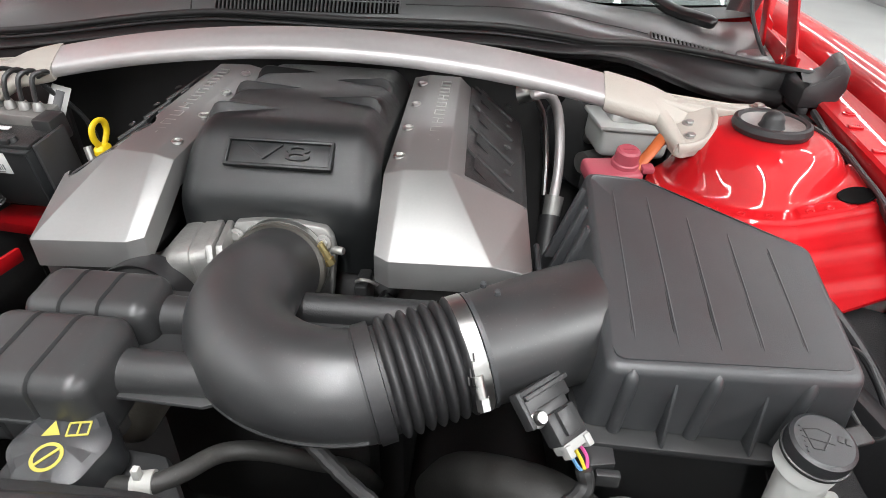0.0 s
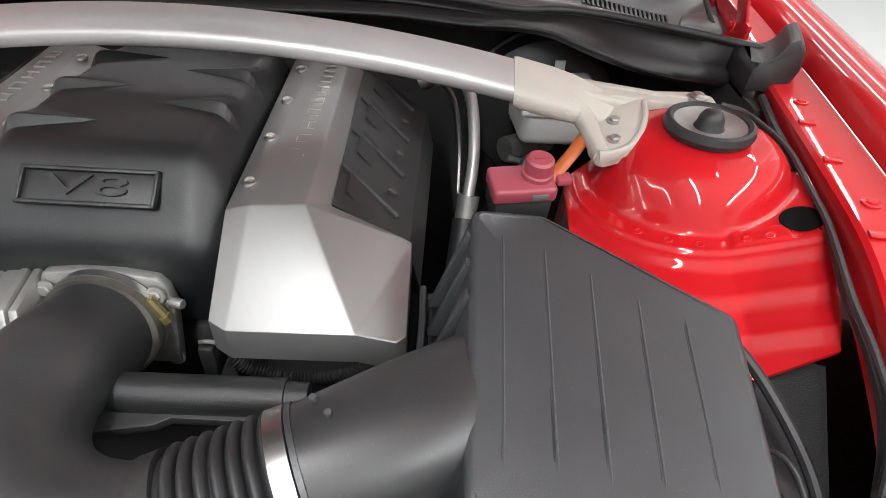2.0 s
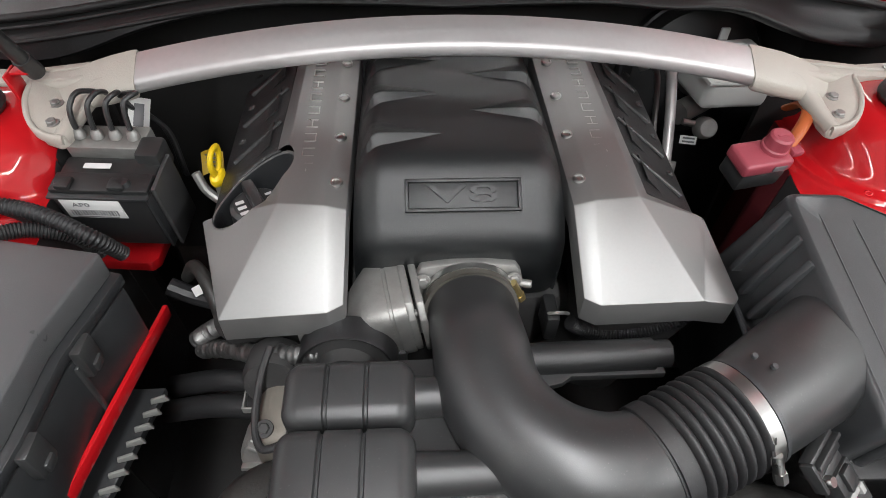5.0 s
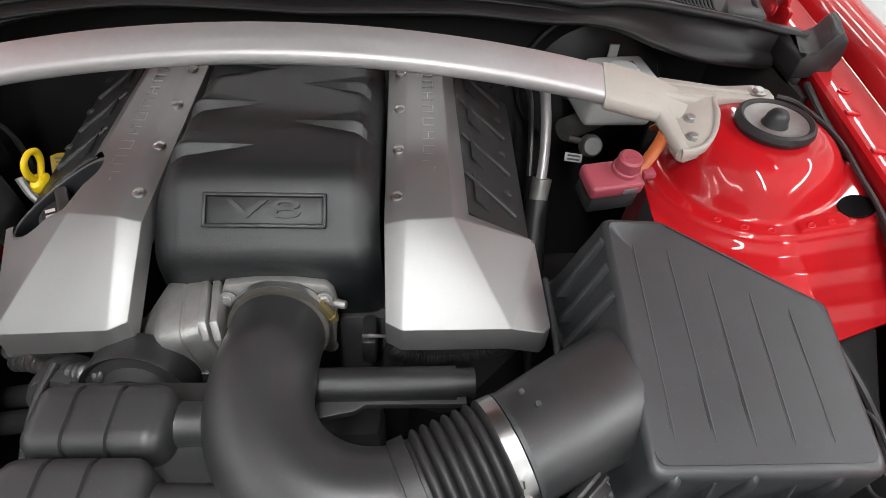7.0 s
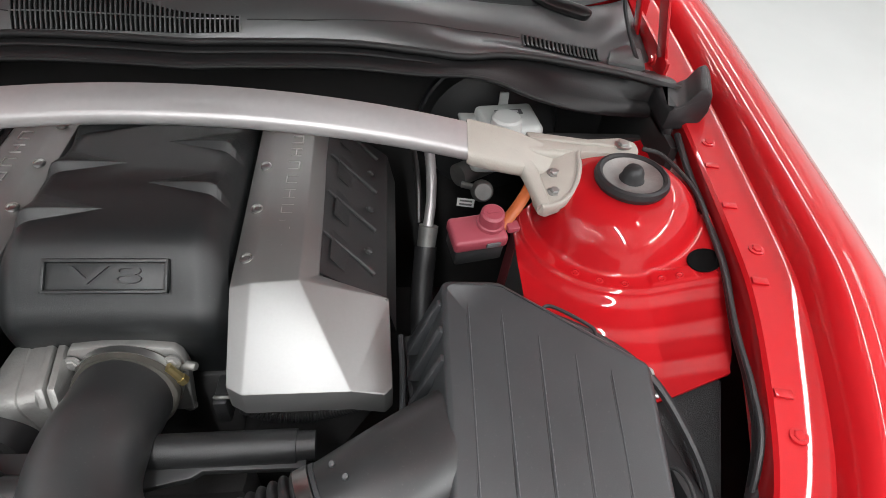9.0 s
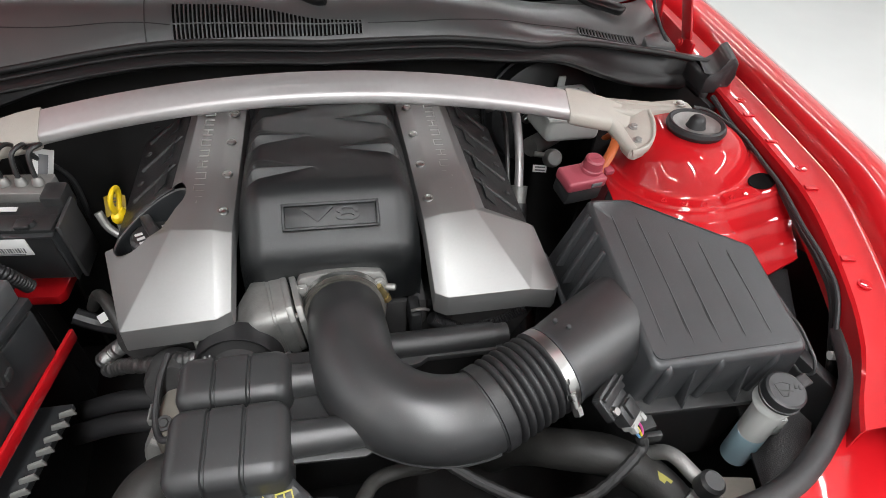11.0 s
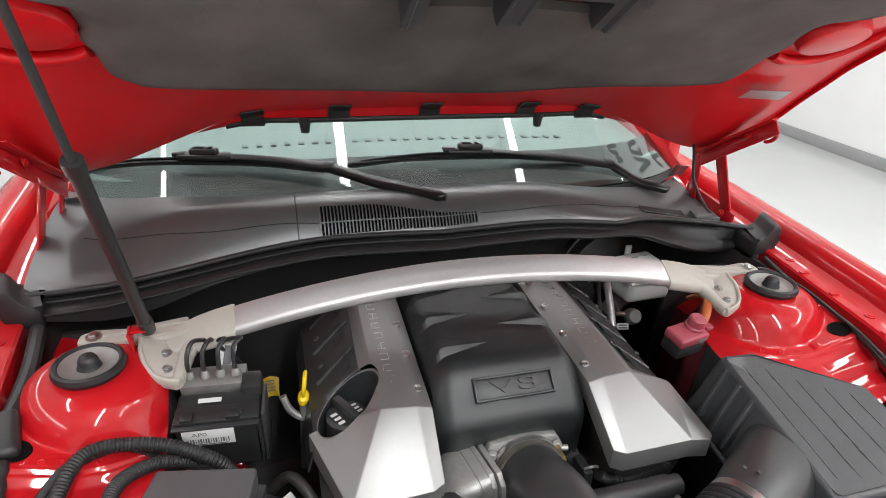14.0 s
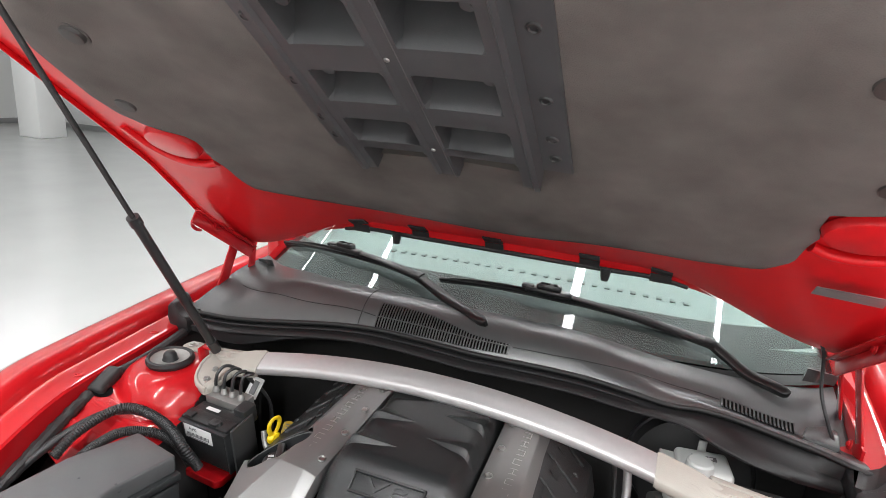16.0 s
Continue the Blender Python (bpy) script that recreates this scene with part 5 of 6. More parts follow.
# rounded buttresses and thin fins in turn along the front face
for x in (0.355, 0.4185, 0.488):
    top = lid_z(x, 0.475) - 0.0035
    part("buttress", sweep([Vector((x - 0.002 * (1 - f), lid_front(x, RIMZ + (top - RIMZ) * f) + 0.0005 + 0.0035 * ease(0.75, 1.0, f), RIMZ + (top - RIMZ) * f)) for f in lin(0, 1, 18)],
                          lambda t: 0.0058 * math.sqrt(max(0.02, 1 - max(0.0, (t - 0.86) / 0.14) ** 2)), 12), AIRBOX, lid, "", 60)
for x in (0.390, 0.460):
    q = [(0.490, RIMZ), (lid_front(x, RIMZ) - 0.017, RIMZ), (lid_front(x, 0.85) - 0.001, 0.862), (0.490, 0.862)]
    part("fin", moved(prism(q, -0.0013, 0.0013, 0.0005), Matrix.Translation((x, 0, 0)) @ Matrix(((0, 0, 1, 0), (1, 0, 0, 0), (0, 1, 0, 0), (0, 0, 0, 1)))), AIRBOX, lid)
# wedge-shaped steps down the side towards the engine
for k in range(3):
    y = 0.642 + 0.030 * k
    part("gusset", moved(prism([(0.0, 0.0), (-0.030, -0.088), (-0.012, -0.088), (0.010, -0.004)], -0.0045, 0.0045, 0.002), Matrix.Translation((0.3325, y, lid_z(0.336, y) - 0.004)) @ Matrix(((1, 0, 0, 0), (0, 0, 1, 0), (0, 1, 0, 0), (0, 0, 0, 1)))), AIRBOX, lid)
part("side_lip", sweep([Vector((0.296 + 0.002 * math.sin(3 * f), 0.615 + 0.115 * f, 0.810 + 0.012 * f)) for f in lin(0, 1, 10)], 0.0035, 8), AIRBOX, lid)


def duct_mesh():
    """The duct: round at the bellows, widening into a blunt mouth in the lid's side."""
    bm = bmesh.new()
    a, b = CL0 + CLD * 0.002, Vector((0.356, 0.583, 0.845))
    s0, u0 = Vector((-CLD.y, CLD.x, 0)).normalized(), Vector((0, 0, 1))
    s1 = Vector((0, 1, 0))
    rings = []
    for i in range(22):
        f = i / 21
        e = f ** 1.15
        c = a.lerp(b, f) + Vector((0, 0, 0.003 * math.sin(math.pi * f)))
        side = s0.lerp(s1, e).normalized()
        w, hgt = 0.0492 + 0.015 * e, 0.0492 - 0.003 * e
        p = 2.0 + 0.5 * e
        ring = []
        for k in range(48):
            t = 2 * math.pi * k / 48
            cx, cz = math.cos(t), math.sin(t)
            m = (abs(cx) ** p + abs(cz) ** p) ** (-1 / p)
            ring.append(bm.verts.new(c + side * (w * m * cx) + u0 * (hgt * m * cz)))
        rings.append(ring)
    for p, q in zip(rings, rings[1:]):
        for k in range(48):
            bm.faces.new((p[k], p[(k + 1) % 48], q[(k + 1) % 48], q[k]))
    bm.faces.new(rings[0][::-1])
    bm.faces.new(rings[-1])
    return bm


duct = part("duct", duct_mesh(), ELBOWM, ab, "duct widening from the bellows into the lid", 60)
part("duct_ring", sweep([CL0 + CLD * 0.008, CL0 + CLD * 0.012], 0.0508, 48), AIRBOX, duct)
for y, z in ((0.022, 0.0475), (0.010, 0.0490)):
    part("lug", moved(lathe([(0, 0.0035), (0.0025, 0.0035), (0.003, 0)], 10), aim(CL0 + CLD * 0.022 + Vector((0.012 - y, y, z - 0.001)), (0, -0.2, 1))), AIRBOX, duct)
# wire bails: one round the front corner, one along the slanted rear edge
part("clip", sweep(smooth_line([(0.537, 0.548, 0.846), (0.549, 0.545, 0.858), (0.556, 0.528, 0.862), (0.560, 0.500, 0.850), (0.561, 0.482, 0.840), (0.558, 0.474, 0.828), (0.553, 0.482, 0.818), (0.552, 0.500, 0.818), (0.550, 0.515, 0.822)], 6), 0.0021, 8), BLACK2, ab, "black wire bail")
part("clip", sweep(smooth_line([(0.440, 0.700, 0.876), (0.447, 0.714, 0.880), (0.462, 0.724, 0.880), (0.498, 0.700, 0.878), (0.505, 0.688, 0.876), (0.500, 0.672, 0.872)], 6), 0.0022, 8), BLACK2, ab, "black wire bail")

maf = thing("airflow_sensor", "black airflow sensor with a grey plug and wires", "sensor")
MY = Vector((-0.53, 0.57, 0.63)).normalized()
MX = Vector((0.732, 0.681, 0)).normalized()
MM = Matrix.Translation((0.281, 0.466, 0.842)) @ Matrix((MX, MY, MX.cross(MY))).transposed().to_4x4()
part("body", moved(box((0.010, 0.002, 0.0), (0.046, 0.020, 0.012), 0.002), MM), BLACK2, maf)
part("rib", moved(box((0.010, 0.006, 0.008), (0.046, 0.004, 0.008), 0.001), MM), BLACK2, maf)
part("lug", moved(box((-0.016, -0.002, 0.004), (0.005, 0.030, 0.012), 0.0015), MM), BLACK2, maf)
part("screw", moved(lathe([(0, 0.008), (0.0045, 0.008), (0.0055, 0.006), (0.0055, 0.002), (0.0075, 0.001), (0.0075, -0.002)], 14), MM @ Matrix.Translation((-0.007, -0.012, 0.004))), STEEL, maf)
part("neck", moved(box((0.010, -0.012, 0.0), (0.032, 0.014, 0.014), 0.002), MM), BLACK2, maf)
part("plug", moved(box((0.012, -0.026, 0.001), (0.030, 0.026, 0.019), 0.0025), MM), BLACK2, maf)
part("plug_ridge", moved(box((0.012, -0.024, 0.012), (0.014, 0.020, 0.005), 0.001), MM), BLACK2, maf)
part("latch", moved(join(box((0.013, -0.042, 0.001), (0.028, 0.009, 0.016), 0.002), box((0.002, -0.045, 0.006), (0.006, 0.010, 0.010), 0.001), box((0.023, -0.045, 0.006), (0.006, 0.010, 0.010), 0.001)), MM), material("grey_plug", (0.30, 0.30, 0.29), 0.5), maf, "light grey plug latch")
tail = MM @ Vector((0.014, -0.070, -0.004))
WIRES = [((0.55, 0.42, 0.03), 0.0), ((0.45, 0.06, 0.22), 0.006), ((0.10, 0.25, 0.45), -0.006)]
for k, (c, off) in enumerate(WIRES):
    part("wire", sweep(smooth_line([MM @ Vector((0.013 + off, -0.045, 0.001)), MM @ Vector((0.014 + off, -0.058, 0.0)), tail], 5), 0.0016, 6), material("wire_" + ("yellow", "magenta", "blue")[k], c, 0.5), maf)
solid("sensor_loom", sweep(smooth_line([MM @ Vector((0.014, -0.064, -0.002)), tail + Vector((-0.002, -0.006, -0.012)), (0.285, 0.412, 0.752), (0.250, 0.405, 0.735), (0.20, 0.412, 0.730), (0.14, 0.44, 0.745), (0.09, 0.47, 0.765), (0.05, 0.50, 0.76)], 10), lambda t: 0.0068 + 0.0006 * math.sin(140 * t), 10), TAPE, "taped black wiring loom below the intake", "loom")

# ---- strut brace ----
brace = thing("strut_brace", "arched aluminium strut tower brace across the engine bay", "brace")


def brace_pt(x):
    a = abs(x) / 0.40
    return Vector((x, 0.951 + 0.010 * (1 - a * a), 0.986 - 0.043 * a * a))


bm = bmesh.new()
SEC = [(-0.026, -0.0115), (-0.0275, -0.008), (-0.0270, -0.003), (-0.0235, 0.0030), (-0.0205, 0.0050), (-0.016, 0.0062), (0.0, 0.0074), (0.016, 0.0078), (0.0205, 0.0066), (0.0215, 0.002), (0.019, -0.008), (0.014, -0.0105), (-0.012, -0.0115)]
rings = []
ct, st = math.cos(radians(27)), math.sin(radians(27))
for x in lin(-0.43, 0.43, 61):
    p = brace_pt(x)
    rings.append([bm.verts.new((x, p.y + a * ct - b * st, p.z + a * st + b * ct)) for a, b in SEC])
for a, b in zip(rings, rings[1:]):
    for k in range(len(SEC)):
        bm.faces.new((a[k], a[(k + 1) % len(SEC)], b[(k + 1) % len(SEC)], b[k]))
bm.faces.new(rings[0][::-1])
bm.faces.new(rings[-1])
part("bar", bm, ALU, brace, "brushed aluminium bar", 55)
for s in (1, -1):
    bm = bmesh.new()
    rings = []
    for x, k, dy, dz in ((0.390 - 0.007 * s, 1.14, 0, 0.0), (0.395 - 0.007 * s, 1.20, 0, 0.0), (0.43, 1.20, 0, 0.0), (0.455, 1.14, 0.0, -0.002), (0.485, 1.0, 0.0, -0.008), (0.51, 0.75, 0.004, -0.014)):
        p = brace_pt(min(x, 0.44)) + Vector((0, dy, dz - max(0, x - 0.44) * 0.15))
        rings.append([bm.verts.new((s * x, p.y + k * (a * ct - b * st), p.z + k * (a * st + b * ct))) for a, b in SEC])
    for a, b in zip(rings, rings[1:]):
        for k in range(len(SEC)):
            bm.faces.new((a[k], a[(k + 1) % len(SEC)], b[(k + 1) % len(SEC)], b[k]))
    bm.faces.new(rings[0][::-1])
    bm.faces.new(rings[-1])
    bracket = part("bracket", bm, BRACKET, brace, "beige-grey cast end bracket", 50)
    part("rear_arm", prism([(s * 0.47, 0.945), (s * 0.50, 0.955), (s * 0.585, 0.960), (s * 0.61, 0.955), (s * 0.628, 0.968), (s * 0.628, 0.988), (s * 0.61, 1.0), (s * 0.56, 0.992), (s * 0.47, 0.995)], 0.909, lambda x, y: 0.921 + 0.012 * ease(0.60, 0.46, abs(x)), 0.004), BRACKET, bracket)
    part("rear_rib", box((s * 0.535, 0.978, 0.922), (0.13, 0.008, 0.014), 0.003, 2, pose(0, 0, 0, 0, s * 6, 0)), BRACKET, bracket)
    part("foot", prism([(s * x, y) for x, y in ((0.458, 0.968), (0.463, 0.942), (0.468, 0.915), (0.468, 0.888), (0.473, 0.872), (0.482, 0.868), (0.508, 0.879), (0.523, 0.896), (0.533, 0.925), (0.538, 0.952), (0.52, 0.978))],
                       lambda x, y: 0.884 + (y - 0.872) * 0.20, lambda x, y: 0.8985 + (y - 0.872) * 0.18 + 0.28 * max(0.0, abs(x) - 0.49), 0.003, 2), BRACKET, bracket, "", 50)
    for pts, w, h in (([(0.430, 0.950, 0.930), (0.452, 0.945, 0.924), (0.467, 0.927, 0.911), (0.474, 0.900, 0.902), (0.479, 0.873, 0.897)], lambda t: 0.028 - 0.011 * t, lambda t: 0.024 - 0.008 * t),
                      ([(0.476, 0.871, 0.897), (0.492, 0.873, 0.899), (0.509, 0.881, 0.903), (0.523, 0.899, 0.909), (0.533, 0.927, 0.917), (0.536, 0.952, 0.920), (0.545, 0.966, 0.918)], lambda t: 0.0075, lambda t: 0.013),
                      ([(0.456, 0.962, 0.932), (0.480, 0.958, 0.926), (0.508, 0.962, 0.920), (0.545, 0.970, 0.917)], lambda t: 0.030 - 0.014 * t, lambda t: 0.016 - 0.006 * t)):
        part("foot_rib", strap([Vector((s * p.x, p.y, p.z)) for p in smooth_line(pts, 7)], w, h, (0, 0, 1)), BRACKET, bracket, "", 60)
    bolt(brace, (s * 0.606, 0.978, 0.922), (0, 0, 1), 0.0078, 0.006)
    bolt(brace, (s * 0.496, 0.896, 0.9040), (0, -0.1, 1), 0.0062, 0.0055, CAST)
    bolt(brace, (s * 0.500, 0.927, 0.9108), (0, -0.1, 1), 0.0062, 0.0055, CAST)
    # top mount cap
    cap = thing("strut_mount", "round rubber-edged strut mount on the red tower", "strut mount", "strut mounts")
    C = Matrix.Translation((s * TX, TY, 0.921)) @ Matrix.Diagonal((0.92, 0.92, 0.95, 1))
    part("ring", moved(lathe([(0.041, 0.006), (0.043, 0.011), (0.047, 0.013), (0.051, 0.011), (0.053, 0.004), (0.050, -0.003), (0.040, -0.003)], 48), C), RUBBER, cap, "black rubber ring")
    part("dish", moved(lathe([(0.0, 0.003), (0.022, 0.003), (0.030, 0.004), (0.036, 0.006), (0.042, 0.009)], 40), C), CAST, cap, "bare steel dish")
    part("nut_cover", moved(lathe([(0.0, 0.024), (0.006, 0.0235), (0.011, 0.021), (0.0145, 0.015), (0.0155, 0.008), (0.018, 0.003)], 28), C), RUBBER, cap, "domed black rubber nut cover")
part("strut_stay", join(box((-0.545, 0.944, 0.925), (0.004, 0.030, 0.046), 0.0012, 2, pose(0, 0, 0, 0, -8, 6)), box((-0.535, 0.950, 0.945), (0.022, 0.020, 0.004), 0.001), box((-0.548, 0.925, 0.908), (0.012, 0.018, 0.004), 0.001)), RED, gas, "small red bracket plate")

# ---- brake hydraulic unit, fuse box, dipstick ----
hyd = thing("brake_hydraulic_unit", "black brake control module with a silver valve block and white label", "brake module")
HM = Matrix.Translation((-0.424, 0.848, 0.832)) @ pose(0, 0, 0, 8, 0, -4)
part("body", moved(box((0, 0, -0.01), (0.118, 0.05, 0.10), 0.006, 3), HM), BLACK, hyd)
part("front_cover", moved(box((0, -0.032, -0.008), (0.112, 0.016, 0.092), 0.005, 3), HM), BLACK, hyd)
part("cover_rim", moved(join(box((0, -0.030, 0.036), (0.120, 0.024, 0.004), 0.0015), box((0.058, -0.030, -0.008), (0.004, 0.024, 0.092), 0.0015)), HM), GREYP, hyd)
for k in (-0.046, 0.030):
    part("boss", moved(lathe([(0, 0.006), (0.005, 0.006), (0.007, 0.0), (0.008, -0.004)], 14), HM @ Matrix.Translation((k, -0.024, 0.044))), GREYP, hyd)
part("lid_edge", moved(join(box((0, -0.020, 0.040), (0.116, 0.030, 0.008), 0.003), box((-0.040, -0.026, 0.046), (0.018, 0.018, 0.008), 0.003), box((0.022, -0.026, 0.046), (0.020, 0.018, 0.008), 0.003)), HM), BLACK, hyd)
part("side_plate", moved(box((0.063, 0.0, -0.01), (0.006, 0.06, 0.105), 0.002), HM), material("grey_plate", (0.04, 0.04, 0.041), 0.4), hyd)
part("valve_block", moved(box((-0.010, 0.046, 0.030), (0.092, 0.040, 0.044), 0.002), HM), CAST, hyd, "silver aluminium valve block")
part("solenoid", moved(box((0.045, 0.03, 0.035), (0.030, 0.035, 0.04), 0.005), HM), BLACK2, hyd)
lab = part("label", moved(box((-0.012, -0.041, 0.018), (0.070, 0.0012, 0.032), 0.0004), HM), LABEL, hyd, "white printed label")
part("label_small", moved(box((-0.012, 0.004, 0.0445), (0.032, 0.008, 0.001)), HM), LABEL, hyd)
part("barcode", moved(join(*[box((-0.040 + 0.0034 * k, -0.0418, 0.012), (0.0009 + 0.0007 * ((k * 7) % 3), 0.0006, 0.009)) for k in range(17)]), HM), INK, lab)
part("print_bar", moved(box((-0.012, -0.0418, 0.0045), (0.05, 0.0006, 0.0015)), HM), INK, lab)
lettering("AP0", 0.0105, HM @ Matrix.Translation((-0.024, -0.0419, 0.0255)) @ pose(0, 0, 0, 90, 0, 0), INK, lab, "lettering", 0.0002, 1.2, "AP0 print")
for k in range(4):
    x = -0.044 + 0.022 * k
    base = HM @ Vector((x, 0.045, 0.052))
    part("union", moved(lathe([(0, 0.012), (0.005, 0.012), (0.0055, 0.010), (0.007, 0.008), (0.008, 0.0)], 12), Matrix.Translation(base)), CAST, hyd)
    e = 0.02 * k
    part("brake_pipe", sweep(smooth_line([base, base + Vector((-0.001, 0.001, 0.022)), base + Vector((0.001, 0.008, 0.040 + 0.002 * k)), base + Vector((0.010, 0.026, 0.047)), base + Vector((0.034 - e, 0.05, 0.022)), base + Vector((0.06 - e, 0.09, -0.05)), base + Vector((0.06 - e, 0.10, -0.14))], 7), 0.0034, 8), BLACK2, hyd, "bent black brake pipe")
part("tag", moved(box((0, 0, 0), (0.026, 0.002, 0.045), 0.001), Matrix.Translation((-0.415, 0.945, 0.882)) @ pose(0, 0, 0, -25, 20, 15)), LABEL, hyd)
part("tag_print", moved(box((0, -0.0015, 0), (0.012, 0.001, 0.03)), Matrix.Translation((-0.415, 0.945, 0.882)) @ pose(0, 0, 0, -25, 20, 15)), INK, hyd)
solid("hydraulic_bracket", prism([(-0.49, 0.818), (-0.408, 0.810), (-0.400, 0.82), (-0.398, 0.87), (-0.49, 0.87)], 0.725, 0.742, 0.003), RED, "red bracket under the brake module", "bracket")

fuse = thing("fuse_box", "large grey fuse box with a sloping lid", "fuse box")
FP = [(-0.490, 0.718), (-0.369, 0.682), (-0.378, 0.640), (-0.391, 0.580), (-0.393, 0.500), (-0.400, 0.440), (-0.535, 0.455), (-0.516, 0.600)]
FUSEM = material("fuse_lid_plastic", (0.075, 0.0768, 0.079), 0.30, 0, 0.08, 30, 0.25, 1200, stain=0.03)
part("lid", prism(FP, 0.866, lambda x, y: 0.899 - 0.014 * ease(-0.40, -0.50, x) * ease(0.60, 0.72, y), 0.004, 3), FUSEM, fuse, "smooth grey lid", 50)
part("lid_edge", prism([(x + (0.009 if x > -0.45 else -0.005), y) for x, y in FP], 0.853, 0.867, 0.002), GREYP, fuse)
part("base", prism([(x + (0.008 if x > -0.45 else 0), y - 0.003) for x, y in FP], 0.745, 0.850, 0.005), GREYP, fuse)
for y, x in ((0.60, -0.376), (0.50, -0.382)):
    part("latch", join(box((x, y, 0.842), (0.012, 0.026, 0.040), 0.003), box((x + 0.006, y, 0.830), (0.006, 0.014, 0.012), 0.002)), BLACK2, fuse)
for k in range(3):
    part("side_rib", box((-0.372 - 0.010 * k, 0.648 - 0.062 * k, 0.800), (0.008, 0.006, 0.085), 0.002), BLACK2, fuse)
part("print_bar", box((-0.44, 0.50, 0.8993), (0.035, 0.006, 0.0008)), INK, fuse)
solid("battery_tray_rail", prism([(-0.358, 0.716), (-0.352, 0.716), (-0.395, 0.43), (-0.401, 0.43)], 0.752, 0.772, 0.002), RED, "narrow red rail beside the fuse box", "rail")
GREYCLIP2 = material("pale_grey_plastic", (0.18, 0.18, 0.17), 0.5)
rad = thing("fan_shroud", "grey ribbed shroud edge with pale teeth", "shroud")
part("plate", prism([(-0.42, 0.640), (-0.352, 0.640), (-0.385, 0.47), (-0.44, 0.47)], 0.700, 0.712, 0.002), GREYP, rad)
for k in range(9):
    part("tooth", moved(prism([(-0.010, 0.0), (0.010, -0.001), (0.008, 0.010), (-0.008, 0.008)], -0.0016, 0.0016, 0.0006), Matrix.Translation((-0.354 - 0.0038 * k, 0.622 - 0.017 * k, 0.712)) @ pose(0, 0, 0, 90, 0, 14)), GREYCLIP2, rad)

dip = thing("dipstick", "yellow oil dipstick handle on a thin tube", "dipstick")
loop = [(-0.0, 0.0, -0.022), (-0.006, 0, -0.012), (-0.0115, 0, 0.004), (-0.010, 0, 0.020), (0.0, 0, 0.027), (0.010, 0, 0.020), (0.0115, 0, 0.004), (0.006, 0, -0.012), (0.0, 0, -0.022)]
DM = Matrix.Translation((-0.302, 0.858, 0.868)) @ pose(0, 0, 0, -6, 0, -98) @ Matrix.Diagonal((1.15, 0.7, 0.85, 1))
part("handle", join(moved(sweep(smooth_line(loop, 5), 0.0046, 12), DM), moved(lathe([(0, -0.034), (0.010, -0.034), (0.0125, -0.028), (0.0125, -0.020), (0.008, -0.014), (0, -0.013)], 20), DM)), YELLOW, dip, "bright yellow ring handle")
part("tube", sweep(smooth_line([DM @ Vector((0, 0, -0.034)), (-0.306, 0.856, 0.81), (-0.325, 0.862, 0.822), (-0.335, 0.87, 0.845)], 7), 0.006, 10), CAST, dip)
part("tube_low", sweep([DM @ Vector((0, 0, -0.034)), Vector((-0.31, 0.86, 0.70))], 0.006, 8), DARK, dip)
TM = Matrix.Translation((-0.356, 0.985, 0.775)) @ pose(0, 0, 0, -35, 15, 25)
tag = thing("warning_tag", "crumpled amber warning tag on a line", "tag")
part("sheet", moved(sheet(lambda u, v: (u, 0.0025 * math.sin(170 * u + 90 * v), v - 0.3 * u * u / 0.016), lin(-0.016, 0.016, 9), lin(-0.017, 0.017, 9), 0.0008, (0, 1, 0)), TM), material("amber_tag", (0.42, 0.27, 0.012), 0.5, 0, 0.2, 60), tag)
for k in range(4):
    part("print_bar", moved(box((-0.002, -0.0032, 0.009 - 0.0055 * k), (0.018 - 0.003 * (k % 2), 0.0008, 0.0026)), TM), INK, tag)

# ---- right rear of the bay ----
RESW = material("reservoir_plastic", (0.66, 0.67, 0.65), 0.35, 0, 0.04, 20, sss=0.3)
res = thing("brake_reservoir", "translucent white brake fluid reservoir", "reservoir")
part("tank", box((0.470, 1.138, 0.812), (0.122, 0.10, 0.056), 0.014, 4, pose(0, 0, 0, 0, 4, 8)), RESW, res)
part("tank_rim", box((0.470, 1.138, 0.836), (0.130, 0.108, 0.008), 0.003, 2, pose(0, 0, 0, 0, 4, 8)), RESW, res)
part("upper", box((0.480, 1.150, 0.848), (0.100, 0.082, 0.024), 0.010, 4, pose(0, 0, 0, 0, 0, 8)), RESW, res)
part("cap", moved(lathe([(0, 0.010), (0.021, 0.010), (0.025, 0.007), (0.026, -0.012)], 24), Matrix.Translation((0.470, 1.118, 0.868))), RESW, res)
plaque = part("label", moved(box((0, 0, 0), (0.046, 0.014, 0.0015), 0.0004), Matrix.Translation((0.480, 1.158, 0.8612)) @ pose(0, 0, 0, 0, 0, 8)), INK, res, "dark printed label")
for k in range(3):
    part("print_bar", moved(box((-0.012 + 0.012 * k, 0, 0.0012), (0.008, 0.006, 0.0006)), Matrix.Translation((0.480, 1.158, 0.8612)) @ pose(0, 0, 0, 0, 0, 8)), PALEINK, plaque)
part("tab", box((0.479, 1.205, 0.858), (0.016, 0.005, 0.026), 0.0015), RESW, res)
part("spout", sweep(smooth_line([(0.515, 1.12, 0.806), (0.535, 1.11, 0.806), (0.560, 1.10, 0.808)], 5), lambda t: 0.0065 + 0.001 * math.sin(40 * t), 12), RESW, res)
part("cylinder", rod((0.40, 1.12, 0.758), (0.47, 1.17, 0.755), 0.020, 20, bev=0.004), CAST, res)
part("neck", rod((0.44, 1.14, 0.758), (0.445, 1.145, 0.79), 0.014, 16), CAST, res)
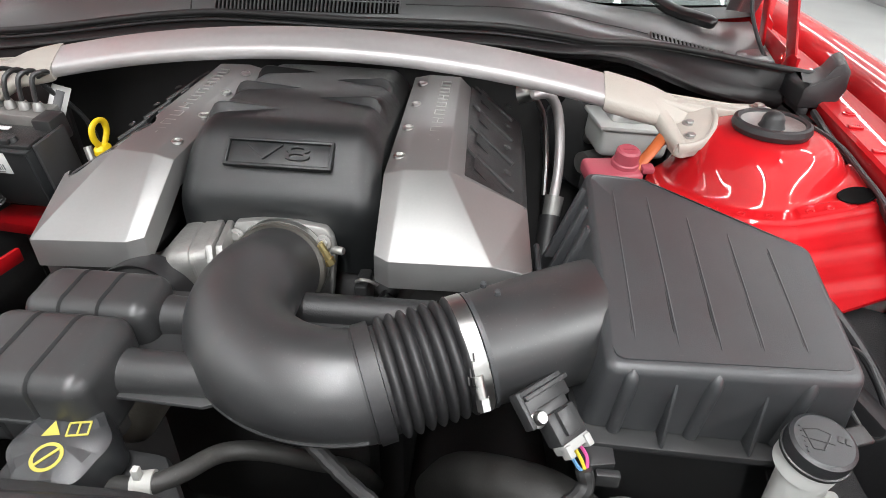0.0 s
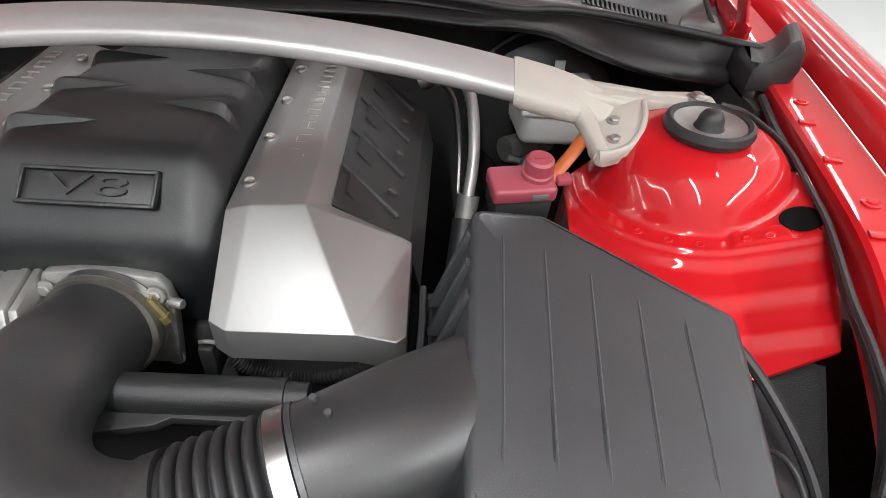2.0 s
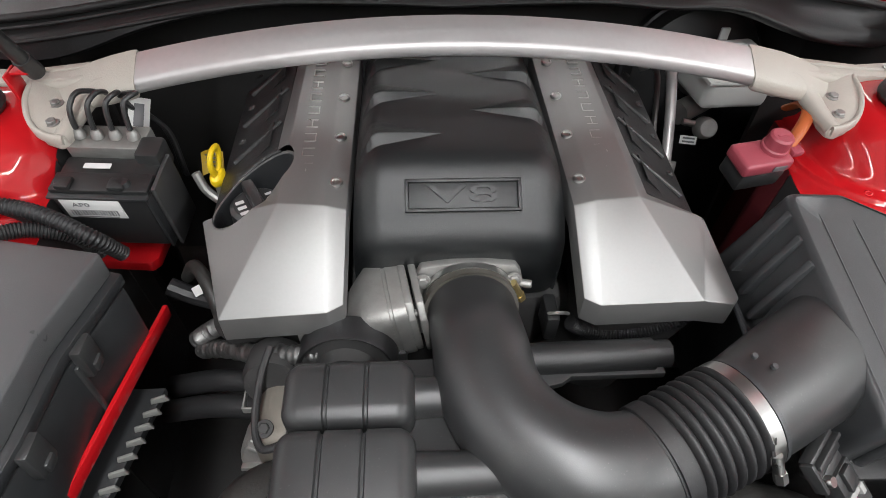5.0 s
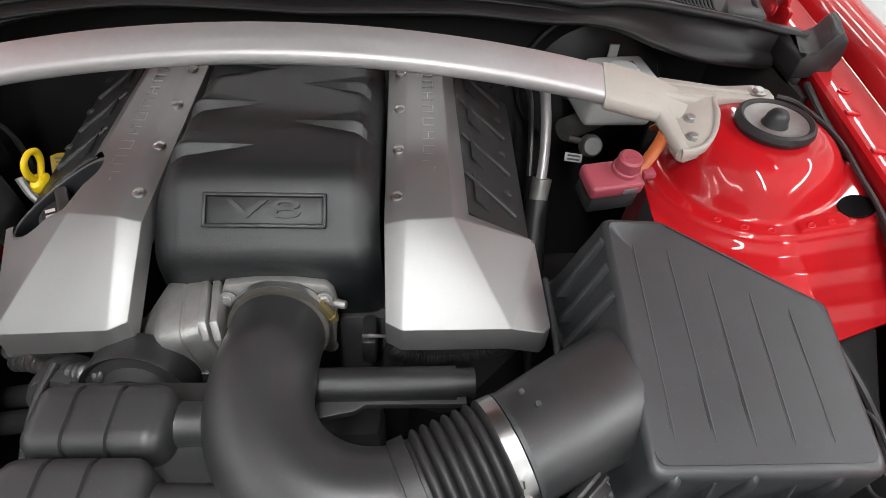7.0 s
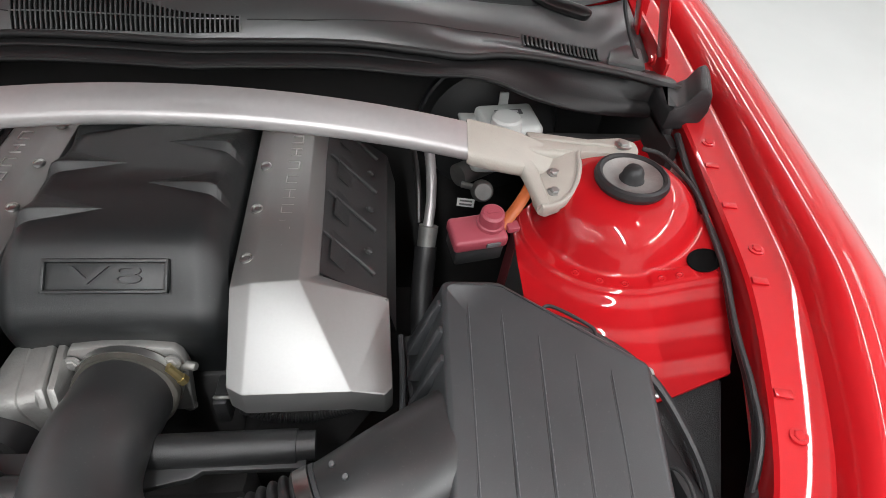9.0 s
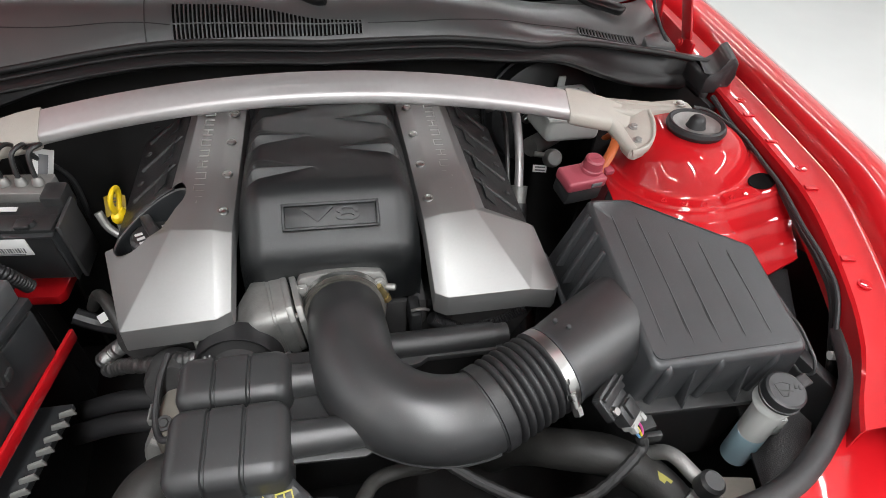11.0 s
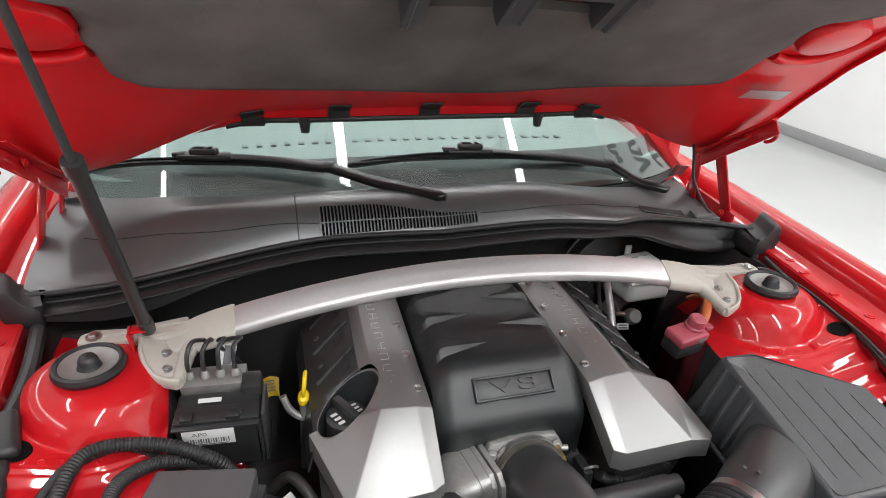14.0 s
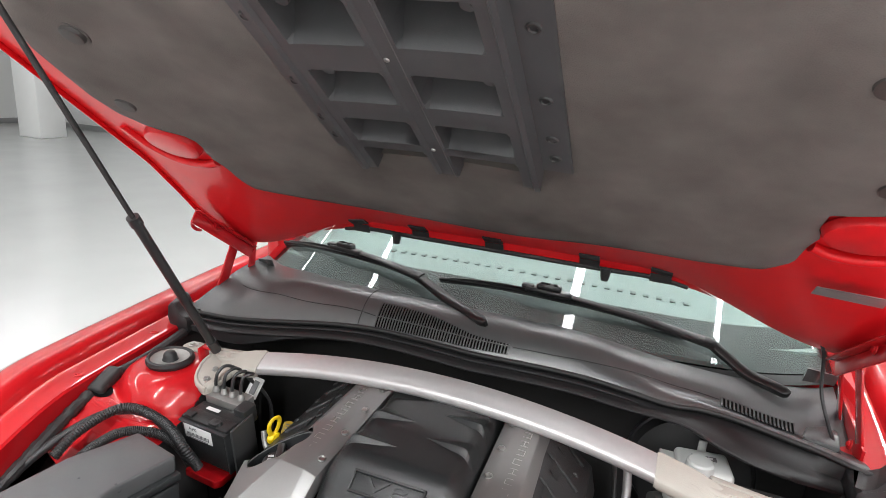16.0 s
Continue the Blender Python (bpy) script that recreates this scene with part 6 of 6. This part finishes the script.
part("knob", moved(lathe([(0, 0.012), (0.014, 0.012), (0.017, 0.009), (0.019, 0.0), (0.019, -0.01)], 24), aim((0.440, 1.085, 0.752), (0, -0.8, 0.5))), CAST, res)
part("stem", rod((0.405, 1.10, 0.755), (0.44, 1.09, 0.753), 0.006, 10), STEEL, res)
lb = part("label", moved(box((0, 0, 0), (0.030, 0.002, 0.014), 0.0004), Matrix.Translation((0.412, 1.075, 0.735)) @ pose(0, 0, 0, -30, 8, 0)), LABEL, res)
for k in range(2):
    part("print_bar", moved(box((0, -0.0013, 0.003 - 0.006 * k), (0.022, 0.0006, 0.003)), Matrix.Translation((0.412, 1.075, 0.735)) @ pose(0, 0, 0, -30, 8, 0)), INK, lb)
boost = thing("brake_booster", "round black brake booster on the firewall", "booster")
BO = aim((0.47, 1.275, 0.76), (0, -1, 0.1))
part("shell", moved(lathe([(0, 0.05), (0.08, 0.05), (0.120, 0.035), (0.130, 0.006), (0.130, -0.04)], 40), BO), BLACK2, boost)
part("crimp_band", moved(lathe([(0.129, 0.010), (0.134, 0.008), (0.135, -0.006), (0.129, -0.008)], 40), BO), GREYP, boost)
part("mount", moved(lathe([(0, 0.066), (0.026, 0.066), (0.032, 0.060), (0.036, 0.048)], 28), BO), CAST, boost)
for k in (-1, 1):
    bolt(boost, BO @ Vector((0.045 * k, 0, 0.05)), (0, -1, 0.1), 0.008, 0.008, STEEL)

jump = thing("jump_post", "faded red jump-start post cover on a black holder", "jump post")
JM = Matrix.Translation((0.407, 0.868, 0.866)) @ pose(0, 0, 0, 10, 0, 12) @ Matrix.Diagonal((0.88, 0.88, 0.85, 1))
part("holder", moved(box((-0.012, 0.0, -0.035), (0.075, 0.05, 0.035), 0.005), JM), BLACK2, jump)
part("cover", moved(box((-0.012, 0.0, -0.008), (0.082, 0.052, 0.024), 0.006, 3), JM), PINK, jump)
part("turret", moved(lathe([(0, 0.032), (0.014, 0.032), (0.0175, 0.029), (0.0185, 0.012), (0.0205, 0.010), (0.0210, 0.004), (0.0215, -0.01)], 28), JM @ Matrix.Translation((0.008, 0.004, 0))), PINK, jump)
part("hinge_tab", moved(box((0.04, -0.006, 0.002), (0.02, 0.018, 0.012), 0.004), JM), PINK, jump)
part("window", moved(box((0.006, -0.027, -0.008), (0.022, 0.002, 0.010), 0.001), JM), INK, jump)
part("slot", moved(box((0.008, 0.004, 0.0325), (0.018, 0.004, 0.001)), JM), PINK, jump)
solid("orange_sleeve", sweep(smooth_line([(0.425, 0.870, 0.860), (0.450, 0.890, 0.885), (0.468, 0.915, 0.897), (0.480, 0.95, 0.885), (0.485, 0.98, 0.86)], 6), 0.0085, 12, flat=0.6), ORANGE, "faded orange cable sleeve behind the jump post", "sleeve")

acp = thing("coolant_line", "bare metal coolant line at the engine's rear", "pipe")
part("pipe", sweep(smooth_line([(0.285, 1.045, 0.895), (0.318, 1.060, 0.898), (0.338, 1.068, 0.872), (0.347, 1.055, 0.83), (0.349, 1.030, 0.785), (0.344, 0.998, 0.750), (0.342, 0.985, 0.735)], 8), 0.0082, 14), ALU, acp, "bright bent metal pipe")
part("pipe_thin", sweep(smooth_line([(0.300, 1.05, 0.895), (0.318, 1.06, 0.86), (0.328, 1.05, 0.80), (0.330, 1.02, 0.74)], 8), 0.0045, 8), STEEL, acp)
part("ferrule", sweep([Vector((0.345, 0.998, 0.752)), Vector((0.341, 0.980, 0.720))], lambda t: 0.0155 + 0.001 * math.sin(30 * t), 14), CAST, acp)
part("hose", sweep(smooth_line([(0.341, 0.982, 0.722), (0.335, 0.93, 0.66), (0.335, 0.86, 0.60), (0.335, 0.75, 0.54)], 8), 0.0175, 14), RUBBER, acp)
part("fitting", moved(lathe([(0, 0.02), (0.010, 0.02), (0.014, 0.012), (0.016, 0.0)], 16), aim((0.275, 1.045, 0.90), (0.8, -0.3, 0.3))), STEEL, acp)

# cables along the right fender rail
solid("fender_cable", sweep(smooth_line([(0.640, 0.985, 0.912), (0.668, 0.972, 0.908), (0.690, 0.905, 0.902), (0.683, 0.825, 0.898), (0.672, 0.757, 0.897), (0.655, 0.675, 0.889), (0.648, 0.612, 0.880), (0.640, 0.560, 0.862), (0.620, 0.500, 0.80)], 8), 0.0034, 8), RUBBER, "black cable along the red fender rail", "cable")
solid("fender_cable", sweep(smooth_line([(0.715, 1.04, 0.900), (0.705, 0.96, 0.893), (0.694, 0.86, 0.890), (0.682, 0.775, 0.888), (0.663, 0.690, 0.878), (0.655, 0.62, 0.866), (0.645, 0.565, 0.846), (0.628, 0.50, 0.78)], 8), 0.0050, 8), RUBBER, "thick black cable below the red fender rail", "cable")
solid("box_cable", sweep(smooth_line([(0.40, 0.745, 0.80), (0.44, 0.735, 0.855), (0.50, 0.70, 0.865), (0.555, 0.655, 0.855), (0.585, 0.60, 0.835), (0.605, 0.54, 0.80), (0.60, 0.49, 0.75)], 8), 0.005, 8), RUBBER, "thin black cable behind the air box", "cable")
grd = thing("ground_stud", "small bright stud and clip on the apron", "stud")
bolt(grd, (0.557, 0.652, 0.842), (0.2, 0, 1), 0.007, 0.016)
bolt(grd, (0.566, 0.640, 0.836), (0.2, 0, 1), 0.006, 0.010)
solid("wall_peg", rod((0.612, 0.505, 0.815), (0.638, 0.50, 0.815), 0.006, 12, bev=0.002), LABEL, "small white plastic peg on the liner", "peg")

# ---- right front: washer filler, hoses ----
wash = thing("washer_filler", "white washer filler neck with a black cap and blue fluid", "washer filler")
WA, WB = Vector((0.489, 0.446, 0.836)), Vector((0.506, 0.460, 0.68))
wd = (WA - WB).normalized()
part("neck", rod(WB + wd * 0.07, WA, 0.0185, 28, bev=0.003), WHITEP, wash, "translucent white neck")
part("fluid", rod(WB, WB + wd * 0.07, 0.0187, 28), BLUE, wash, "neck filled with blue fluid")
CM = aim(WA, wd + Vector((0.10, -0.10, 0)))
part("collar", moved(lathe([(0.0185, -0.022), (0.0225, -0.018), (0.0228, -0.002), (0.019, 0.0)], 32), CM), WHITEP, wash)
cap = part("cap", moved(lathe([(0, 0.018), (0.0205, 0.018), (0.0232, 0.016), (0.0238, 0.007), (0.0228, 0.0), (0.020, -0.003)], 36), CM), GREYP, wash, "black snap cap with a raised wiper symbol")
part("tab", moved(box((0.028, 0.010, 0.012), (0.020, 0.015, 0.005), 0.002, 3, pose(0, 0, 0, 0, 0, 20)), CM), BLACK, cap)
part("skirt_ring", moved(lathe([(0.0234, 0.004), (0.0246, 0.0035), (0.0246, 0.0005), (0.0230, 0.0)], 36), CM), BLACK2, cap)
SY = pose(0, 0, 0, 0, 0, -18) @ Matrix.Diagonal((0.86, 0.86, 1, 1))
for a, b in (((-0.013, 0.004), (-0.004, -0.012)), ((0.009, 0.008), (0.004, -0.010)), ((-0.004, -0.012), (0.004, -0.010)), ((-0.013, 0.004), (-0.002, 0.009)), ((-0.002, 0.009), (0.009, 0.008)), ((-0.012, -0.004), (0.012, -0.001))):
    part("symbol_line", moved(rod((a[0] - 0.004, a[1], 0.0180), (b[0] - 0.004, b[1], 0.0180), 0.0007, 6), CM @ SY), BLACK2, cap)
for k in range(6):
    part("symbol_dot", moved(box((-0.020 + 0.0016 * k, 0.006 - 0.0045 * k, 0.0182), (0.0018, 0.0018, 0.0008)), CM @ SY), BLACK2, cap)
for dx in (-0.003, 0.003):
    part("symbol_box", moved(box((0.015 + dx, 0.006, 0.0182), (0.0045, 0.006, 0.0009), 0.0003), CM @ SY), BLACK2, cap)
part("bracket", box((0.530, 0.462, 0.745), (0.03, 0.02, 0.035), 0.004), WHITEP, wash)

hose = thing("radiator_hose", "thick weathered radiator hose with a clamp", "hose")
part("hose", sweep(smooth_line([(0.20, 0.56, 0.58), (0.225, 0.53, 0.65), (0.265, 0.485, 0.708), (0.315, 0.455, 0.728), (0.36, 0.42, 0.715), (0.385, 0.375, 0.70), (0.395, 0.33, 0.69)], 8), 0.026, 20), HOSE, hose)
part("clamp", sweep([Vector((0.374, 0.396, 0.708)), Vector((0.380, 0.386, 0.705))], 0.0285, 24), STEEL, hose)
part("print_bar", box((0.352, 0.42, 0.742), (0.026, 0.008, 0.001), 0, 1, pose(0, 0, 0, 20, 10, -45)), YPRINT, hose)
part("print_bar", box((0.362, 0.414, 0.740), (0.016, 0.004, 0.001), 0, 1, pose(0, 0, 0, 20, 10, -45)), YPRINT, hose)
pipe = thing("air_conditioning_pipe", "bare aluminium pipe with a black service cap", "pipe")
part("pipe", sweep(smooth_line([(0.350, 0.455, 0.725), (0.366, 0.432, 0.765), (0.378, 0.40, 0.772), (0.392, 0.37, 0.765), (0.40, 0.34, 0.75), (0.41, 0.32, 0.70)], 7), 0.009, 14), CAST, pipe)
part("service_cap", moved(lathe([(0, 0.022), (0.011, 0.022), (0.0145, 0.018), (0.015, 0.0)], 20), aim((0.381, 0.380, 0.776), (0.1, -0.1, 1))), BLACK2, pipe, "knurled black service cap")
part("stem", rod((0.384, 0.384, 0.755), (0.381, 0.380, 0.778), 0.008, 12), ALU, pipe)
solid("ribbed_conduit", sweep([p for p in smooth_line([(0.33, 0.40, 0.70), (0.37, 0.385, 0.72), (0.405, 0.365, 0.74), (0.43, 0.35, 0.75)], 12)], lambda t: 0.008 + 0.0012 * math.sin(90 * t), 10), RUBBER, "ribbed black conduit beside the hose", "conduit")
solid("front_bracket", prism([(0.40, 0.33), (0.45, 0.33), (0.47, 0.40), (0.41, 0.41)], 0.68, 0.74, 0.004), COPPER, "rusty tan bracket at the front corner", "bracket")

# coolant cap and hose
cool = thing("coolant_tank", "black coolant tank whose ribbed cap has yellow print", "coolant tank")
KM = Matrix.Translation((-0.082, 0.412, 0.787)) @ pose(0, 0, 0, 12, 0, 12) @ Matrix.Diagonal((0.98, 0.98, 1, 1))
prof = lathe([(0, 0.030), (0.030, 0.030), (0.036, 0.026), (0.038, 0.016), (0.038, -0.010), (0.0, -0.010)], 96)
for v in prof.verts:
    r = math.hypot(v.co.x, v.co.y)
    if r > 0.033:
        a = math.atan2(v.co.y, v.co.x)
        k = 1.02 + 0.045 * math.cos(a * 6)
        v.co.x *= k
        v.co.y *= k
part("cap", moved(prof, KM), GREYP, cool)
bm = bmesh.new()
tri = [bm.verts.new((x, y, 0.0306)) for x, y in ((-0.014, 0.006), (0.0, 0.006), (-0.007, 0.019))]
bm.faces.new(tri)
part("warning_triangle", moved(bm, KM), YPRINT, cool)
part("book_symbol", moved(join(*[box(c, z) for c, z in (((0.013, 0.0155, 0.0306), (0.017, 0.0016, 0.0008)), ((0.013, 0.0045, 0.0306), (0.017, 0.0016, 0.0008)), ((0.005, 0.010, 0.0306), (0.0016, 0.011, 0.0008)), ((0.021, 0.010, 0.0306), (0.0016, 0.011, 0.0008)), ((0.013, 0.010, 0.0306), (0.0016, 0.011, 0.0008)))]), KM), YPRINT, cool)
part("ban_ring", moved(lathe([(0.0092, 0.0306), (0.0118, 0.0308), (0.0121, 0.0304)], 32), KM @ Matrix.Translation((-0.004, -0.012, 0))), YPRINT, cool)
part("ban_symbol", moved(box((-0.004, -0.012, 0.0306), (0.019, 0.0022, 0.0008), 0, 1, pose(0, 0, 0, 0, 0, 40)), KM), YPRINT, cool)
part("print_bar", moved(box((0.007, 0.022, 0.0306), (0.012, 0.004, 0.0008)), KM), YPRINT, cool)
part("tank", prism([(-0.15, 0.38), (0.0, 0.37), (0.02, 0.39), (-0.02, 0.44), (-0.15, 0.45)], 0.68, 0.772, 0.01), BLACK2, cool)
GREYCLIP = material("pale_grey_clip", (0.34, 0.34, 0.32), 0.5)
ch = thing("overflow_hose", "grey rubber overflow hose with a pale clip", "hose")
part("hose", sweep(smooth_line([(-0.055, 0.402, 0.772), (-0.02, 0.404, 0.775), (0.0, 0.42, 0.772), (0.02, 0.45, 0.762), (0.05, 0.465, 0.75), (0.09, 0.485, 0.715), (0.12, 0.52, 0.66), (0.13, 0.56, 0.58)], 8), 0.0085, 14), HOSE, ch)
part("clip", sweep([Vector((-0.030, 0.4035, 0.774)), Vector((-0.014, 0.407, 0.7745))], 0.0112, 16), GREYCLIP, ch)
part("clip_ear", box((-0.024, 0.404, 0.788), (0.006, 0.006, 0.016), 0.001), GREYCLIP, ch)
solid("radiator_cover", prism([(-0.42, 0.335), (0.12, 0.335), (0.10, 0.365), (0.0, 0.376), (-0.30, 0.375)], 0.79, 0.815, 0.006), BLACK, "black radiator cover inside the nose", "cover")

# ---- left front: pulley, alternator, hoses ----
alt = thing("pulley_and_alternator", "dark pulley and grey cast housing below the covers", "alternator")
part("pulley", moved(lathe([(0.0, 0.012), (0.03, 0.012), (0.036, 0.0), (0.050, 0.0), (0.054, 0.006), (0.054, -0.03), (0.0, -0.03)], 40), aim((-0.135, 0.612, 0.775), (0, -1, 0.25))), DARK, alt)
part("pulley_rim", moved(lathe([(0.050, 0.002), (0.0545, 0.006), (0.0555, 0.004), (0.0555, -0.030), (0.053, -0.032)], 40), aim((-0.135, 0.612, 0.775), (0, -1, 0.25))), RUBBER, alt)
part("housing", box((-0.175, 0.580, 0.70), (0.11, 0.09, 0.13), 0.02, 3), COPPER, alt, "tan-grey cast housing")
part("housing_rib", box((-0.175, 0.530, 0.69), (0.09, 0.02, 0.03), 0.005), CAST, alt)
for x in (-0.215, -0.14):
    bolt(alt, (x, 0.555, 0.768), (0, -0.4, 1), 0.006, 0.005, DARK)
part("tensioner", moved(lathe([(0, 0.02), (0.03, 0.02), (0.034, 0.01), (0.034, -0.02)], 24), aim((-0.215, 0.625, 0.76), (0, -0.9, 0.3))), DARK, alt)
for k in range(10):
    a = math.pi * 2 * k / 10
    part("housing_fin", moved(box((0.042, 0, 0.004), (0.022, 0.005, 0.010), 0.001), aim((-0.196, 0.548, 0.705), (0, -1, 0.35)) @ pose(0, 0, 0, 0, 0, math.degrees(a))), CAST, alt)
part("housing_hub", moved(lathe([(0, 0.016), (0.014, 0.015), (0.020, 0.008), (0.030, 0.004), (0.052, 0.003), (0.056, -0.004), (0.056, -0.03)], 32), aim((-0.196, 0.550, 0.705), (0, -1, 0.35))), CAST, alt, "ribbed grey cast end")
for ya, za in ((0.697, 0.636), (0.661, 0.632)):
    low = thing("heater_pipe", "dark heater hose with a pale clip beside the alternator", "hose", "heater hoses")
    part("hose", sweep(smooth_line([(-0.40, ya + 0.02, za - 0.05), (-0.33, ya + 0.008, za - 0.018), (-0.274, ya, za - 0.010), (-0.22, ya - 0.01, za - 0.006), (-0.17, ya - 0.02, za - 0.02)], 8), 0.0155, 16), RUBBER, low)
    part("clip", join(box((-0.281, ya, za + 0.006), (0.003, 0.028, 0.012), 0.0008), box((-0.264, ya, za + 0.006), (0.003, 0.028, 0.012), 0.0008), box((-0.2725, ya + 0.013, za + 0.006), (0.018, 0.003, 0.012), 0.0008), box((-0.2725, ya - 0.013, za + 0.006), (0.018, 0.003, 0.012), 0.0008)), GREYCLIP2, low, "pale plastic clip frame")
foil = thing("foil_sleeve_hose", "crinkled foil-sleeved hoses joined under the silver cover", "hose")
for pts in ([(-0.160, 0.622, 0.795), (-0.205, 0.632, 0.785), (-0.250, 0.658, 0.752), (-0.292, 0.685, 0.722), (-0.328, 0.700, 0.700)], [(-0.284, 0.702, 0.752), (-0.305, 0.706, 0.735), (-0.334, 0.709, 0.708)]):
    part("sleeve", sweep(smooth_line(pts, 22), lambda t: 0.0105 + 0.0010 * math.sin(170 * t) + 0.0008 * math.sin(61 * t), 16), FOIL, foil, "", 80)
part("ring", sweep([Vector((-0.280, 0.701, 0.757)), Vector((-0.270, 0.698, 0.770))], 0.0145, 20), CAST, foil, "plated connector ring")
part("tube", sweep([Vector((-0.270, 0.698, 0.770)), Vector((-0.255, 0.692, 0.800))], 0.0115, 16), BLACK2, foil)
solid("small_vent_hose", sweep(smooth_line([(-0.215, 0.632, 0.80), (-0.222, 0.60, 0.79), (-0.225, 0.56, 0.77), (-0.215, 0.535, 0.765), (-0.190, 0.535, 0.775)], 8), 0.0042, 10), RUBBER, "thin black vent hose bent round the resonator", "hose")
solid("harness", sweep(smooth_line([(-0.38, 0.78, 0.73), (-0.35, 0.775, 0.715), (-0.31, 0.765, 0.712), (-0.27, 0.76, 0.72)], 8), 0.012, 10), RUBBER, "taped black harness beside the fuse box", "loom")
solid("harness_tag", box((-0.338, 0.771, 0.732), (0.017, 0.014, 0.002), 0.0005, 1, pose(0, 0, 0, 20, -10, 30)), LABEL, "small white barcode tag on the harness", "tag")
solid("heater_hose", sweep(smooth_line([(-0.362, 0.800, 0.725), (-0.340, 0.782, 0.765), (-0.325, 0.765, 0.775), (-0.312, 0.745, 0.772), (-0.302, 0.728, 0.758), (-0.296, 0.716, 0.735), (-0.285, 0.706, 0.728), (-0.272, 0.705, 0.740)], 8), 0.0085, 14), HOSE, "curved grey-brown heater hose beside the silver cover", "hose")
solid("bent_hose", sweep(smooth_line([(-0.16, 0.520, 0.700), (-0.200, 0.505, 0.735), (-0.226, 0.478, 0.748), (-0.240, 0.44, 0.735), (-0.245, 0.40, 0.69)], 8), 0.030, 18), HOSE, "weathered thick hose beside the resonator", "hose")

# ribbed conduits by the left tower
for pts, r, nm in (([(-0.410, 0.773, 0.800), (-0.426, 0.758, 0.845), (-0.472, 0.773, 0.864), (-0.512, 0.779, 0.874), (-0.556, 0.776, 0.882), (-0.583, 0.761, 0.884), (-0.596, 0.722, 0.880), (-0.598, 0.673, 0.872), (-0.601, 0.635, 0.850)], 0.0091, "ribbed black conduit arching over the fuse box"),
                   ([(-0.442, 0.786, 0.790), (-0.458, 0.776, 0.830), (-0.491, 0.764, 0.852), (-0.516, 0.747, 0.862), (-0.534, 0.726, 0.868), (-0.542, 0.697, 0.870), (-0.547, 0.649, 0.862), (-0.552, 0.618, 0.840)], 0.0089, "ribbed black conduit arching over the fuse box"),
                   ([(-0.50, 0.795, 0.82), (-0.515, 0.793, 0.850), (-0.55, 0.785, 0.872), (-0.60, 0.75, 0.876), (-0.63, 0.68, 0.86), (-0.645, 0.60, 0.83), (-0.645, 0.52, 0.79)], 0.008, "smooth black cable beside the red tower")):
    rib = 0.0008 if r > 0.0085 else 0.0
    ln = smooth_line(pts, 80)
    solid("conduit", sweep(ln, lambda t, r=r, rib=rib: r + rib * math.sin(2 * math.pi * 75 * t), 12), RUBBER, nm, "conduit", "black conduits", sharp=80)
solid("loom_boot", join(box((-0.680, 0.812, 0.893), (0.036, 0.075, 0.026), 0.010, 3, pose(0, 0, 0, 12, 0, 14)), sweep(smooth_line([(-0.675, 0.77, 0.885), (-0.665, 0.70, 0.865), (-0.65, 0.62, 0.84), (-0.64, 0.52, 0.80)], 14), lambda t: 0.0115 + 0.0016 * math.sin(60 * t) * math.sin(23 * t), 10)), TAPE, "taped black loom with a rubber boot on the rail", "loom")
solid("tower_cable", sweep(smooth_line([(-0.705, 1.05, 0.90), (-0.69, 0.95, 0.895), (-0.685, 0.87, 0.893), (-0.685, 0.83, 0.895)], 8), 0.012, 10), RUBBER, "black cable behind the red strut tower", "cable")

# headlamp plugs inside the nose
hl = thing("headlamp_connector", "black headlamp sockets behind the rubber seal", "connector")
part("plate", prism([(0.15, 0.355), (0.33, 0.345), (0.36, 0.375), (0.30, 0.405), (0.20, 0.40), (0.13, 0.385)], 0.715, 0.735, 0.004), BLACK, hl)
part("socket", moved(join(box((0, 0, 0.012), (0.034, 0.026, 0.022), 0.003), box((0, 0, 0.024), (0.024, 0.016, 0.004), 0.001)), Matrix.Translation((0.200, 0.378, 0.737)) @ pose(0, 0, 0, 10, 0, 15)), BLACK2, hl)
part("round_socket", moved(lathe([(0.010, 0.004), (0.016, 0.016), (0.021, 0.017), (0.023, 0.012), (0.024, -0.01)], 28), Matrix.Translation((0.247, 0.365, 0.745)) @ pose(0, 0, 0, 18, 8, 0)), BLACK2, hl)
part("contact", moved(box((0, 0, 0.006), (0.010, 0.006, 0.012), 0.001), Matrix.Translation((0.247, 0.365, 0.745)) @ pose(0, 0, 0, 18, 8, 20)), CAST, hl)
part("stud", moved(lathe([(0, 0.010), (0.004, 0.010), (0.005, 0.007), (0.005, 0)], 12), Matrix.Translation((0.235, 0.395, 0.738))), LABEL, hl)

# loom and clips in the shadow under the covers
solid("loom_conduit", sweep(smooth_line([(0.120, 0.672, 0.774), (0.135, 0.672, 0.761), (0.164, 0.672, 0.751), (0.198, 0.672, 0.752), (0.228, 0.672, 0.762), (0.256, 0.672, 0.778)], 60), lambda t: 0.0085 + 0.0009 * math.sin(2 * math.pi * 42 * t), 12), RUBBER, "ribbed black loom conduit below the silver cover", "conduit", sharp=80)
loomclip = thing("loom_clip", "grey moulded loom clip on the engine front", "clip")
part("body", box((0.098, 0.684, 0.770), (0.016, 0.040, 0.040), 0.004), BLACK, loomclip)
part("tongue", sweep(smooth_line([(0.092, 0.672, 0.792), (0.100, 0.668, 0.798), (0.110, 0.670, 0.795), (0.116, 0.674, 0.788)], 5), 0.0022, 8), CAST, loomclip)
